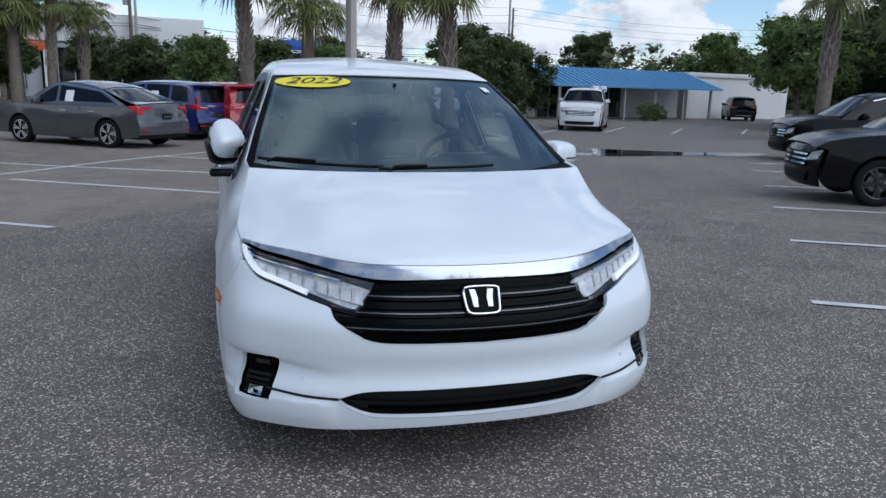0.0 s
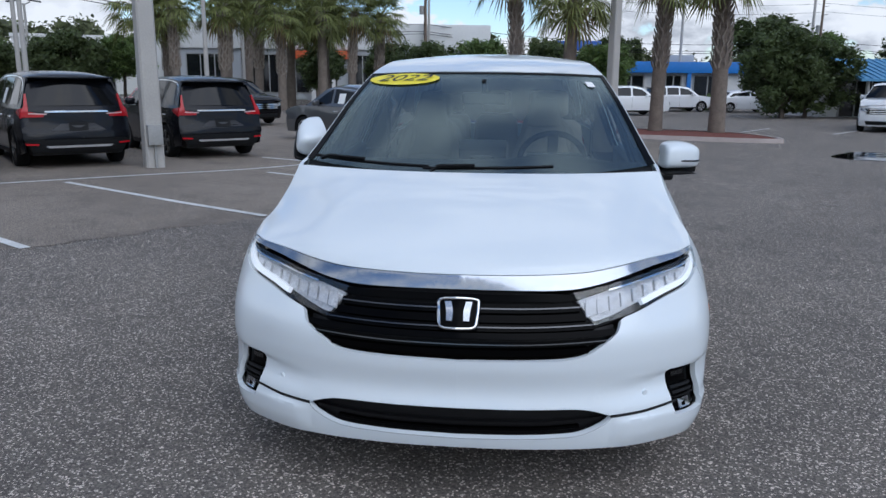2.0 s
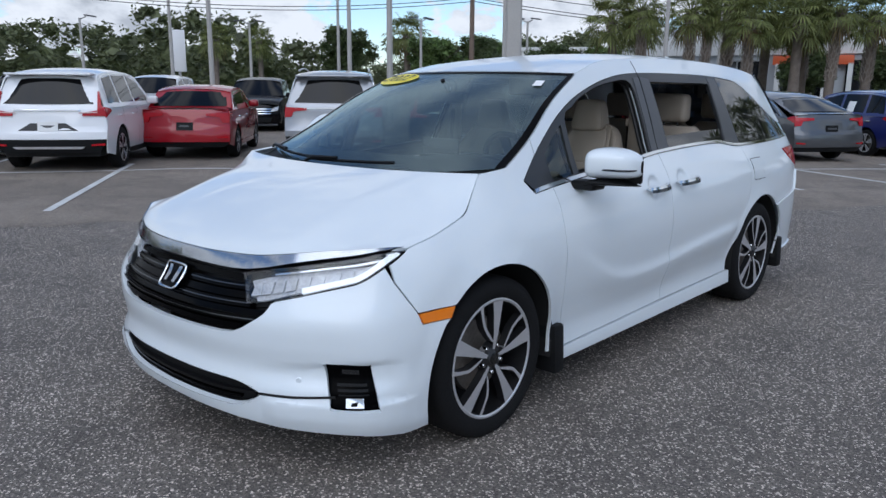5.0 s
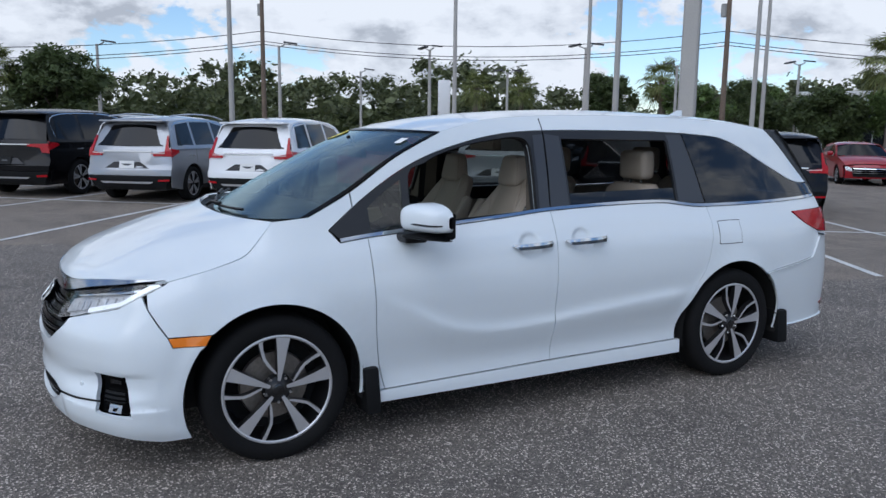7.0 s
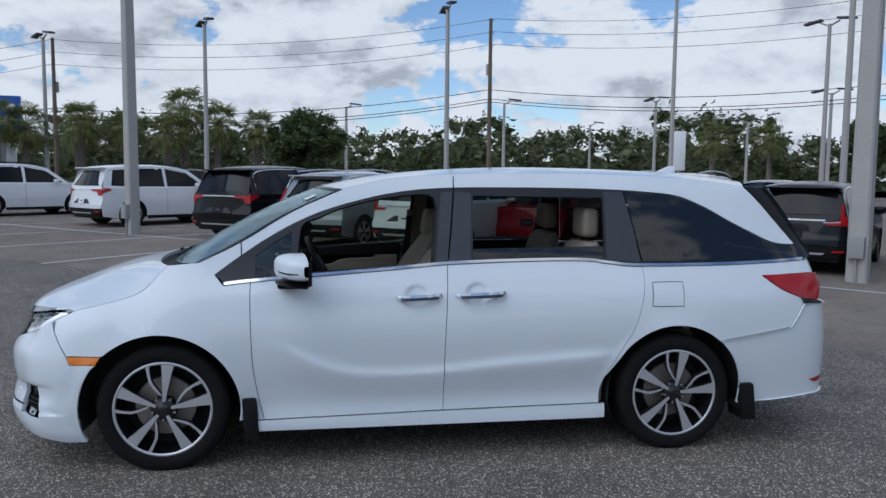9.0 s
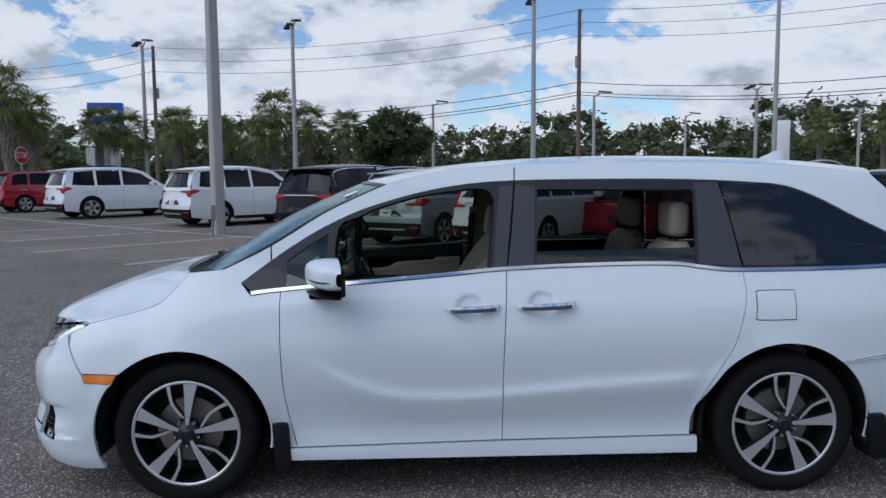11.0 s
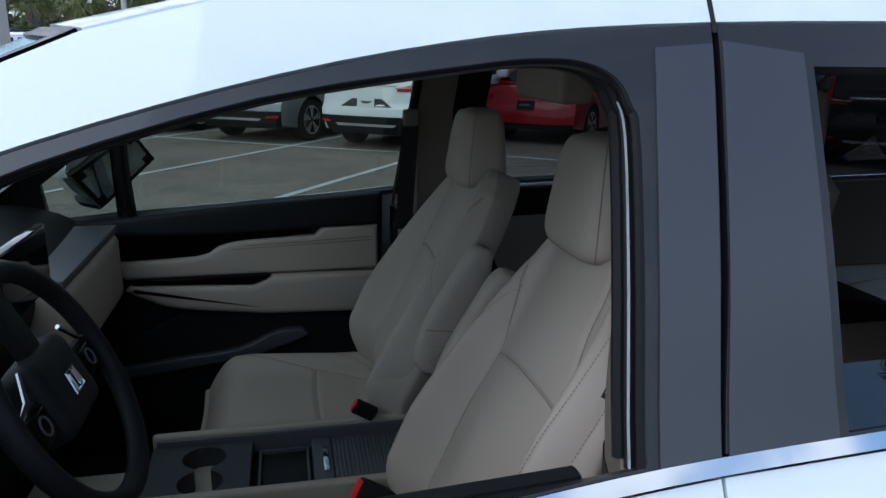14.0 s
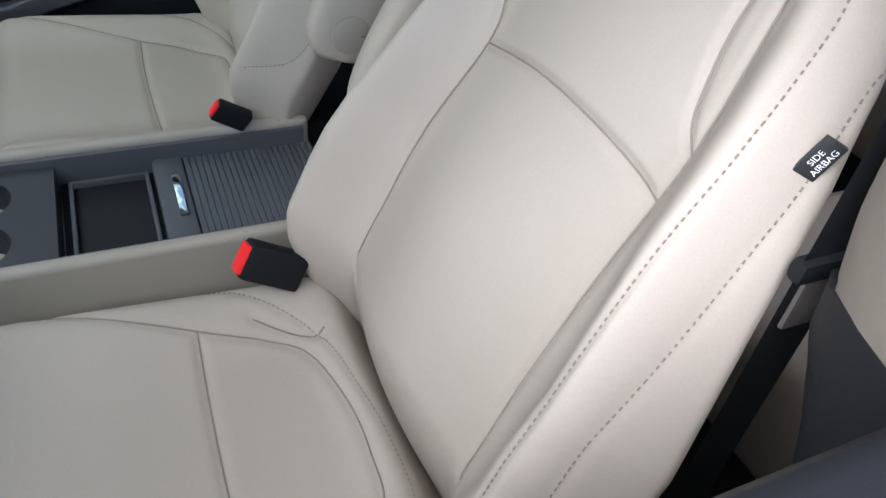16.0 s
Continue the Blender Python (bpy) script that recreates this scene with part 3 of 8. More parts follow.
def relief(u, z):
    """What is pressed into or out of the flank: a ridge along the doors, bowls behind the handles, lips round the wheels."""
    crest = np.interp(u, [2.2, 2.36, 2.5, 2.61, 2.72, 2.83, 3.0, 3.225, 3.62, 4.1, 4.35], [.73, .665, .59, .545, .52, .508, .506, .516, .553, .585, .60])
    d = z - crest
    ridge = np.where(d > 0, np.exp(-((d / .040) ** 2)), np.exp(-((d / .11) ** 2))) * np.clip((u - 2.2) / .3, 0, 1) * np.clip((4.35 - u) / .25, 0, 1)
    out = .020 * ridge
    shoulder = z - np.interp(u, [2.17, 2.715, 3.255, 3.6, 4.015, 4.335, 4.7], [.988, 1.007, 1.037, 1.056, 1.055, 1.023, .99])
    out = out + .009 * np.clip(1 - np.abs(shoulder) / np.where(shoulder > 0, .09, .11), 0, 1) * np.clip((u - 1.9) / .3, 0, 1) * np.clip((4.75 - u) / .35, 0, 1)
    crease = z - np.interp(u, [.45, .60, .85, 1.0], [.462, .468, .492, .50])
    hollow = np.clip(-crease / .016, 0, 1) * np.clip((z - .375) / .05, 0, 1) * np.clip((u - .50) / .22, 0, 1) * np.clip((1.14 - u) / .08, 0, 1)
    lip = np.clip((.346 - z) / .012, 0, 1) * np.clip((z - .20) / .07, 0, 1) * np.clip((u - .56) / .06, 0, 1) * np.clip((1.20 - u) / .10, 0, 1)
    out = out - .011 * hollow + .012 * lip
    for bu, bz in ((3.085, .958), (3.44, .968)):
        r = np.sqrt(((u - bu) / .082) ** 2 + ((z - bz) / .072) ** 2)
        s = np.clip((1.0 - r) / .45, 0, 1)
        out = out - .017 * s * s * (3 - 2 * s)
    for au, az, ar in ((1.672, .345, .425), (4.652, .345, .425)):
        r = np.hypot(u - au, z - az) - ar
        s = np.clip(1 - r / .075, 0, 1)
        out = out + .010 * s * s * (3 - 2 * s) * np.clip((z - .25) / .2, 0, 1)
    return out


def skin(u, z, inner=0.0):
    """The driver's side of the skin: u metres along the plan from the nose (about y + 1.672 on the flank), height z."""
    u, z = np.asarray(u, float), np.asarray(z, float)
    q = np.interp(u, _length, _stations)
    vals = np.stack([hermite(HEIGHTS, INSET[k], z) for k in sorted(INSET)], -1)
    i = np.clip(np.searchsorted(_keys, q, side="right") - 1, 0, len(_keys) - 2)
    s = np.clip((q - _keys[i]) / (_keys[i + 1] - _keys[i]), 0, 1)
    s = s * s * (3 - 2 * s)
    a, b = np.take_along_axis(vals, i[..., None], -1)[..., 0], np.take_along_axis(vals, i[..., None] + 1, -1)[..., 0]
    d = along(PLAN, np.clip(q + 0.02, 0, 19)) - along(PLAN, np.clip(q - 0.02, 0, 19))
    d /= np.linalg.norm(d, axis=-1, keepdims=True)
    n = np.stack([d[..., 1], -d[..., 0]], -1)
    side = np.clip(np.minimum(u, TAIL_U - u) / 0.12, 0, 1)
    n[..., 0] *= side
    p = along(PLAN, q) - n * (a * (1 - s) + b * s + inner)[..., None]
    out = np.concatenate([p, z[..., None]], -1)
    out[..., :2] += n * relief(u, z)[..., None]
    out[..., 0] = np.where(u < 0, u, np.where(u > TAIL_U, TAIL_U - u, out[..., 0]))
    return out


OUT = (1, 0, 0)
van = thing("minivan", "white family minivan parked on asphalt with a rolled-down front window", "car")
flank = lambda *pts: curve(pts)

# lines of the design, as (u, height)
SHUT = curve([(1.21, .895), (1.32, .92), (1.44, .948), (1.55, .985), (1.61, 1.035), (1.70, 1.135)])          # hood to fender
SCREEN_EDGE = curve([(1.87, 1.15), (2.1, 1.262), (2.38, 1.431), (2.67, 1.563)])                          # windscreen to pillar
DRIP = curve([(2.67, 1.563), (2.97, 1.632), (3.33, 1.660), (3.8, 1.672), (4.3, 1.669), (4.7, 1.655), (5.05, 1.63), (5.28, 1.60)])
FRAME_TOP = curve([(1.961, 1.085), (2.172, 1.236), (2.394, 1.366), (2.632, 1.461), (2.971, 1.543), (3.335, 1.576), (4.02, 1.58), (4.406, 1.57)])
BELT_LINE = curve([(2.009, 1.036), (2.156, 1.052), (2.473, 1.077), (2.96, 1.113), (3.273, 1.139), (3.795, 1.156), (4.118, 1.155), (4.268, 1.137), (4.466, 1.122), (5.055, 1.128), (5.62, 1.15)])
DOOR_FRONT = curve([(2.227, .272), (2.195, .409), (2.171, .577), (2.163, .74), (2.156, .953), (2.156, 1.042)])
DOOR_REAR = curve([(3.243, .292), (3.243, .582), (3.253, .841), (3.273, 1.129)])
SLIDE_REAR = curve([(4.186, .302), (4.194, .409), (4.25, .54), (4.331, .673), (4.385, .76), (4.422, .872), (4.459, 1.019), (4.466, 1.112)])
ARCH_F = (1.672, .345, .425)
ARCH_R = (4.652, .345, .425)
HEAD_TOP = curve([(.425, .795), (.595, .823), (.70, .838), (.915, .868), (1.06, .886), (1.21, .895)])
HEAD_LOW = curve([(1.21, .893), (1.08, .838), (.97, .79), (.87, .765), (.70, .727), (.58, .702), (.49, .687)])
CHROME_TOP = curve([(-.0, .848), (.128, .848), (.35, .852), (.49, .857), (.61, .868), (.79, .885), (1.05, .902), (1.21, .899)])
GRILLE_LOW = curve([(.60, .702), (.575, .665), (.51, .622), (.455, .592), (.4, .58), (.3, .576), (0, .572)])


def cut(line, lo, hi):
    """The stretch of a line with u from lo to hi, its ends put on exactly."""
    us, zs = [p[0] for p in line], [p[1] for p in line]
    inside = [p for p in line if lo + 1e-3 < p[0] < hi - 1e-3]
    return [(lo, float(np.interp(lo, us, zs))), *inside, (hi, float(np.interp(hi, us, zs)))]


def shifted(line, dz):
    return [(a, b + dz) for a, b in line]


def side_part(name, outline, material, holes=(), label="", both=True, **kw):
    """A panel on the driver's side, and its mirror image on the passenger's."""
    ob = part(name, sheet(outline, skin, holes, outward=None, **kw), material, van, label)
    return ob, (flip_copy(name, ob, van) if both else None)


def mirrored(line):
    """An outline that starts and ends on the middle line, completed on the other side."""
    return line + [(-a, b) for a, b in line[::-1]]


def nose(u, z):
    """The skin of the front on both sides: negative u is the passenger's half."""
    p = skin(np.abs(u), z)
    p[..., 0] = np.where(np.asarray(u) < 0, -np.abs(p[..., 0]), np.abs(p[..., 0]))
    return p


def tail(w, z):
    """The skin of the rear on both sides: w is metres from the middle line."""
    p = skin(TAIL_U - np.abs(w), z)
    p[..., 0] = np.where(np.asarray(w) < 0, -np.abs(p[..., 0]), np.abs(p[..., 0]))
    return p


GAP = 0.0022
# doors, fenders, quarters
door_top = shifted(BELT_LINE, -.009)
front_door = side_part("front_door", DOOR_FRONT[:-1] + cut(door_top, 2.156, 3.272) + DOOR_REAR[::-1], WHITE, gap=GAP, step=0.014)
sliding_door = side_part("sliding_door", DOOR_REAR[:-1] + cut(door_top, 3.274, 4.464) + SLIDE_REAR[::-1], WHITE, gap=GAP, step=0.014)
arch_f = arc(*ARCH_F, 136, -10, 30)
fender = side_part("fender", [(1.378, .66)] + [p for p in arch_f if p[0] > 1.37] + DOOR_FRONT[:-1] + cut(door_top, 2.010, 2.154)[::-1] + [(1.962, 1.083)] + cut(FRAME_TOP, 1.964, 2.10)
                   + cut(SCREEN_EDGE, 1.872, 2.095)[::-1] + SHUT[::-1] + [q for q in HEAD_LOW if 1.08 < q[0] < 1.205] + [(1.11, .785), (1.155, .72), (1.197, .662)], WHITE, gap=GAP)
cant_rail = side_part("cant_rail", cut(FRAME_TOP, 2.105, 4.404) + curve([(4.406, 1.57), (4.57, 1.56), (4.76, 1.54), (4.935, 1.474), (5.11, 1.38), (5.33, 1.275), (5.45, 1.243), (5.6, 1.238)])
                      + curve([(5.6, 1.24), (5.58, 1.262), (5.42, 1.45), (5.28, 1.60)]) + DRIP[::-1] + cut(SCREEN_EDGE, 2.10, 2.668)[::-1], WHITE, gap=GAP)
JOINT = math.degrees(math.asin((.672 - ARCH_R[1]) / ARCH_R[2]))
quarter = side_part("rear_quarter", [p for p in arc(*ARCH_R, 138, JOINT, 24)] + [(5.06, .69), (5.41, .74), (5.525, .882)] + curve([(5.505, .917), (5.361, .973), (5.246, 1.055)])
                    + [(5.45, 1.062), (5.66, 1.066), (5.66, 1.14)] + cut(door_top, 4.468, 5.61)[::-1] + SLIDE_REAR[::-1][:-9], WHITE, gap=.0012)
rear_arch_low = [p for p in arc(*ARCH_R, JOINT - .3, -9, 18)]
rear_bumper = part("rear_bumper", sheet([(TAIL_U - a, b) for a, b in rear_arch_low[::-1]] [::1] + [(TAIL_U - 5.06, .688), (TAIL_U - 5.41, .738), (TAIL_U - 5.525, .88), (.6, .86), (.3, .84)]
                   + [(-.3, .84), (-.6, .86), (5.525 - TAIL_U, .88), (5.41 - TAIL_U, .738), (5.06 - TAIL_U, .688)] + [(a - TAIL_U, b) for a, b in rear_arch_low] + [(5.3 - TAIL_U, .28), (5.6 - TAIL_U, .30), (0, .30), (TAIL_U - 5.6, .30), (TAIL_U - 5.3, .28)], tail, gap=.0012), WHITE, van)
tailgate = part("tailgate", sheet([(.62, .865), (.62, 1.13), (.95, 1.14), (.95, 1.0), (.78, .9), (.62, .865)][:2] + [(-.62, 1.13), (-.62, .865), (-.3, .845), (.3, .845)], tail, gap=GAP), WHITE, van)
for s in (1, -1):
    part("window_edge", sheet([(s * .99, 1.155), (s * 1.0, 1.23), (s * 1.18, 1.45), (s * 1.30, 1.595), (s * 1.10, 1.595), (s * .98, 1.45), (s * .80, 1.23), (s * .79, 1.155)], tail, gap=.001, outward=(s, 1, 0)), BLACK_TRIM, van, "black edge beside the rear window")
    part("rear_reflector", sheet([(s * (TAIL_U - 5.60), .392), (s * (TAIL_U - 5.74), .402), (s * (TAIL_U - 5.74), .372), (s * (TAIL_U - 5.66), .370)], tail, lift=.003, depth=.006, outward=(s, 1, 0)), RED_LENS, van, "small red reflector low on the bumper")
rear_glass = part("rear_glass", sheet([(.79, 1.155), (.80, 1.23), (.98, 1.45), (1.10, 1.595), (-1.10, 1.595), (-.98, 1.45), (-.80, 1.23), (-.79, 1.155)], tail, gap=GAP), PRIVACY_GLASS, van, "dark tinted rear window")
side_part("sill_skirt", [(2.187, .268), (2.187, .212), (4.219, .217), (4.219, .298), (3.24, .287)], WHITE, gap=0.001, lift=0.012, depth=0.03)

# window frames in black film, panes, bright strip along the belt
sill_line = shifted(BELT_LINE, .009)
frame_f = side_part("door_frame", cut(FRAME_TOP, 1.964, 3.332) + [(3.30, 1.32)] + cut(sill_line, 2.012, 3.274)[::-1], FRAME_BLACK, gap=0.0015, depth=0.02, holes=[
    curve([(2.179, 1.066), (2.181, 1.186), (2.28, 1.258), (2.382, 1.318), (2.366, 1.084)], 1),
    curve([(2.411, 1.086), (2.43, 1.342), (2.53, 1.398), (2.632, 1.444), (2.834, 1.500), (3.055, 1.532), (3.13, 1.538), (3.175, 1.534), (3.207, 1.518), (3.222, 1.488), (3.225, 1.44), (3.190, 1.130)], 3)])
frame_r = side_part("slider_frame", cut(FRAME_TOP, 3.338, 4.402) + [(4.44, 1.35)] + cut(sill_line, 3.279, 4.468)[::-1] + [(3.306, 1.32)], FRAME_BLACK, gap=0.0015, depth=0.02, holes=[
    [(3.425, 1.152), (3.45, 1.53), (4.25, 1.525), (4.262, 1.51), (4.235, 1.158)]])
for post in ([(3.204, 1.136), (3.275, 1.143), (3.298, 1.32), (3.328, 1.555), (3.255, 1.550), (3.240, 1.44)], [(3.281, 1.143), (3.414, 1.152), (3.440, 1.545), (3.338, 1.558), (3.306, 1.32)],
             [(4.246, 1.150), (4.462, 1.136), (4.436, 1.35), (4.402, 1.560), (4.268, 1.560), (4.274, 1.51)]):
    side_part("post_film", post, PILLAR_FILM, gap=0.002, lift=0.0025, depth=0.003, step=0.04, label="dark grey film on the door post")
side_part("corner_pane", [(2.176, 1.062), (2.178, 1.19), (2.386, 1.322), (2.37, 1.08)], CLEAR_GLASS, lift=-0.006, depth=0, label="small fixed corner window pane")
side_part("lowered_pane", [(3.42, 1.148), (3.43, 1.222), (4.245, 1.236), (4.24, 1.154)], PRIVACY_GLASS, both=False, lift=-0.008, depth=0.004, label="dark pane wound almost all the way down")
part("slider_pane", sheet([(3.42, 1.148), (3.445, 1.535), (4.255, 1.53), (4.24, 1.154)], skin, lift=-0.010, depth=0, mirror=True), SLIDER_GLASS, van, "raised tinted sliding window pane")
quarter_glass = side_part("quarter_glass", curve([(4.412, 1.568), (4.57, 1.556), (4.76, 1.536), (4.935, 1.470), (5.11, 1.376), (5.33, 1.271), (5.45, 1.239), (5.6, 1.234)])
                          + [(5.63, 1.16)] + cut(sill_line, 4.476, 5.615)[::-1], PRIVACY_GLASS, gap=0.002, depth=0.006, label="dark privacy glass")
side_part("belt_strip", [*cut(shifted(BELT_LINE, .008), 2.012, 5.615), *cut(shifted(BELT_LINE, -.008), 2.012, 5.615)[::-1]], CHROME, lift=0.006, depth=0.012, label="chrome strip under the windows")
part("window_pane", sheet(curve([(2.405, 1.08), (2.424, 1.346), (2.53, 1.404), (2.632, 1.45), (2.834, 1.506), (3.055, 1.539), (3.21, 1.551), (3.242, 1.515), (3.20, 1.12)], 2), skin, lift=-0.01, depth=0, mirror=True), CLEAR_GLASS, van, "raised green-tinted window pane")

side_part("roof_seam", [(3.331, 1.566), (3.337, 1.566), (3.343, 1.645), (3.337, 1.645)], UNDER, lift=0.001, depth=0.002, gap=0)

# lamps on the flank
side_part("side_marker", [(1.197, .659), (1.376, .659), (1.352, .616), (1.216, .618)], AMBER, gap=0.001, lift=0.003, label="amber side marker lamp")
side_part("tail_lamp", curve([(5.248, 1.055), (5.361, .972), (5.505, .917)]) + [(5.66, .895), (5.72, .98), (5.70, 1.063), (5.45, 1.060)], RED_LENS, gap=0.002, lift=0.008, depth=0.04, label="red tail lamp")
side_part("fuel_gap", curve([(4.505, 1.014), (4.521, 1.0265), (4.692, 1.0265), (4.7045, 1.012), (4.694, .896), (4.677, .8835), (4.505, .8835), (4.4925, .898)], 2), UNDER, lift=0.0008, depth=0.003)
side_part("fuel_flap", curve([(4.509, 1.01), (4.522, 1.022), (4.69, 1.022), (4.70, 1.01), (4.69, .90), (4.675, .888), (4.508, .888), (4.497, .90)], 2), WHITE, lift=0.0025, depth=0.004)

# nose
bumper_line = [(0, .570)] + [(a, b - .001) for a, b in GRILLE_LOW[::-1]][1:] + [q for q in HEAD_LOW[::-1] if q[0] > .61 and q[0] < 1.09] + [(1.108, .783), (1.153, .718), (1.195, .66), (1.214, .616), (1.352, .614)] \
    + [p for p in arc(*ARCH_F, 140, 203, 16)][1:] + [(1.15, .176), (.945, .205), (.586, .222), (.348, .232), (0, .236)]
bumper_line = [(0.001, .570)] + bumper_line[1:]
outline = bumper_line + [(-a, b) for a, b in bumper_line[::-1]]
lower_hole = curve([(0, .394), (.25, .393), (.45, .388), (.566, .355)]) + curve([(.535, .33), (.46, .298), (.36, .287), (0, .282)])
lower_hole = lower_hole + [(-a, b) for a, b in lower_hole[::-1] if a > 0.001]
lower_hole = [q for i, q in enumerate(lower_hole) if i == 0 or math.dist(q, lower_hole[i - 1]) > 1e-4]
fog_hole = curve([(.815, .480), (.828, .492), (.985, .486), (1.000, .474), (1.028, .322), (1.014, .308), (.858, .314), (.845, .327)], 2)
bumper = part("front_bumper", sheet(outline, nose, [lower_hole, fog_hole, [(-a, b) for a, b in fog_hole]], gap=0.0015, step=0.016, depth=0.02), WHITE, van)

# hood: lofted between its middle line and the shut line
SHUT_XYZ = skin(np.array([p[0] for p in SHUT]), np.array([p[1] for p in SHUT]))
BAR_TOP = skin(np.array([max(p[0], .004) for p in CHROME_TOP]), np.array([p[1] for p in CHROME_TOP]))
HOOD_MID = np.array(curve([(-.872, .852), (-.835, .893), (-.75, .938), (-.62, .992), (-.47, 1.047), (-.30, 1.094), (-.13, 1.126)]))


def along_line(line, b):
    k = np.linspace(0, 1, len(line))
    return np.stack([np.interp(b, k, line[:, i]) for i in range(line.shape[1])], -1)


def hood_place(a, b):
    a, b = np.asarray(a, float), np.clip(np.asarray(b, float), 0, 1)
    side, mid, w = along_line(SHUT_XYZ, b), along_line(HOOD_MID, b), np.abs(a)
    power = 2.2 + 1.2 * np.sin(np.pi * b)
    y = mid[..., 0] + (side[..., 1] - mid[..., 0]) * w ** (4.0 - 1.6 * b)
    z = mid[..., 1] + (side[..., 2] - mid[..., 1]) * w**power
    ridge = 0.010 * np.exp(-(((w - 0.62) / 0.10) ** 2)) * np.sin(np.pi * np.clip(b * 1.1, 0, 1))
    # its front edge lies along the bright bar
    first_y = HOOD_MID[0, 0] + (SHUT_XYZ[0, 1] - HOOD_MID[0, 0]) * w ** 4.0
    first_z = HOOD_MID[0, 1] + (SHUT_XYZ[0, 2] - HOOD_MID[0, 1]) * w ** 2.2
    x0 = w * SHUT_XYZ[0, 0]
    fade = (1 - b) ** 4 * np.clip((1 - w) / .04, 0, 1)
    y = y + (np.interp(x0, BAR_TOP[:, 0], BAR_TOP[:, 1]) - first_y) * fade
    z = z + (np.interp(x0, BAR_TOP[:, 0], BAR_TOP[:, 2]) + .004 - first_z) * fade
    return np.stack([a * side[..., 0], y, z + ridge], -1)


hood_edge = [(-.997, .004), (.997, .004), (.997, .998), (-.997, .998)]
hood = part("hood", sheet(hood_edge, hood_place, step=0.04, depth=0.018, outward=(0, 0, 1)), WHITE, van)

# windscreen and roof
SE = skin(np.array([p[0] for p in SCREEN_EDGE]), np.array([p[1] for p in SCREEN_EDGE]))
SCREEN_MID = np.array(curve([(-.07, 1.105), (.13, 1.235), (.36, 1.366), (.60, 1.482), (.83, 1.574)]))


def screen_place(a, b):
    a, b = np.asarray(a, float), np.asarray(b, float)
    side, mid, w = along_line(SE, b), along_line(SCREEN_MID, b), np.abs(a)
    return np.stack([a * side[..., 0], mid[..., 0] + (side[..., 1] - mid[..., 0]) * w**2.2, mid[..., 1] + (side[..., 2] - mid[..., 1]) * w**2.4], -1)


part("windshield", sheet([(-.985, .0), (.985, .0), (.985, .995), (-.985, .995)], screen_place, step=0.05, depth=0.005, lift=-0.003, outward=(0, -1, 1)), WINDSHIELD, van, "laminated windshield with a dark edge")
for sgn in (-1, 1):
    part("screen_seal", sheet([(sgn * .992, -.01), (sgn * .95, -.01), (sgn * .955, .5), (sgn * .962, 1.0), (sgn * .992, 1.0)], screen_place, step=0.05, depth=0.004, lift=0.001, outward=(0, -1, 1)), GLOSS_BLACK, van, "black windshield edge band")
part("screen_seal", sheet([(-.97, .965), (.97, .965), (.99, .999), (-.99, .999)], screen_place, step=0.05, depth=0.004, lift=0.001, outward=(0, -1, 1)), GLOSS_BLACK, van, "black windshield edge band")
DR = skin(np.array([p[0] for p in DRIP]), np.array([p[1] for p in DRIP]))
ROOF_MID = np.array(curve([(.84, 1.578), (1.10, 1.632), (1.42, 1.676), (1.85, 1.706), (2.3, 1.716), (2.8, 1.708), (3.3, 1.686), (3.72, 1.642)]))


def roof_place(a, b):
    a, b = np.asarray(a, float), np.asarray(b, float)
    side, mid, w = along_line(DR, b), along_line(ROOF_MID, b), np.abs(a)
    return np.stack([a * side[..., 0], mid[..., 0] + (side[..., 1] - mid[..., 0]) * w**2.2, mid[..., 1] + (side[..., 2] - mid[..., 1]) * w**2.6], -1)


part("roof", sheet([(-.993, .003), (.993, .003), (.993, .999), (-.993, .999)], roof_place, step=0.05, depth=0.02, outward=(0, 0, 1)), WHITE, van)
bm = bmesh.new()
grid(bm, lambda a, b: roof_place(np.array(2 * a - 1) * 0.97, np.array(b)) - np.array([0, 0, .035]), 12, 16)
part("headliner", bm, HEADLINER, van, "beige fabric roof lining")

# grille, lamps and bright parts of the nose
def band(line, half, lift, depth, material, name, label="", place=nose, step=0.05):
    return part(name, sheet(shifted(line, half) + shifted(line, -half)[::-1], place, step=step, lift=lift, depth=depth), material, van, label)


def both_sides(line):
    """A line from the middle outwards, carried over to the other half."""
    return [(-a, b) for a, b in line[::-1] if a > 1e-3] + line


grille_line = curve([(0, .797), (.2, .797), (.425, .79)]) + [(.49, .689), (.592, .702)] + GRILLE_LOW[1:]
grille_line = [q for i, q in enumerate(grille_line) if i == 0 or math.dist(q, grille_line[i - 1]) > 1e-4]
grille = part("grille", sheet(grille_line[1:] + [(-a, b) for a, b in grille_line[::-1] if a > 1e-3], nose, step=0.05, lift=-0.055, depth=0), BLACK_TRIM, van, "black grille with dark bars")
for z0, z1, reach in ((.776, .778, .44), (.742, .748, .455), (.714, .72, .47), (.687, .694, .50), (.660, .668, .575), (.630, .640, .535), (.600, .606, .47)):
    line = both_sides(curve([(0, z0), (.25, z0 + (z1 - z0) * .2), (reach, z1)], 8))
    bar = part("bar", sheet(shifted(line, .011) + shifted(line, -.011)[::-1], nose, step=0.05, lift=-0.012, depth=0.035), GLOSS_BLACK, grille)
    if z0 in (.742, .687, .630):
        part("bright_edge", sheet(shifted(line, .0022) + shifted(line, -.0022)[::-1], nose, step=0.05, lift=-0.006, depth=0.004), DARK_CHROME, grille, "dark chrome edge of a grille bar")
chrome_low = curve([(0, .803), (.2, .802), (.39, .803), (.51, .815), (.69, .846), (.91, .875), (1.06, .892)])
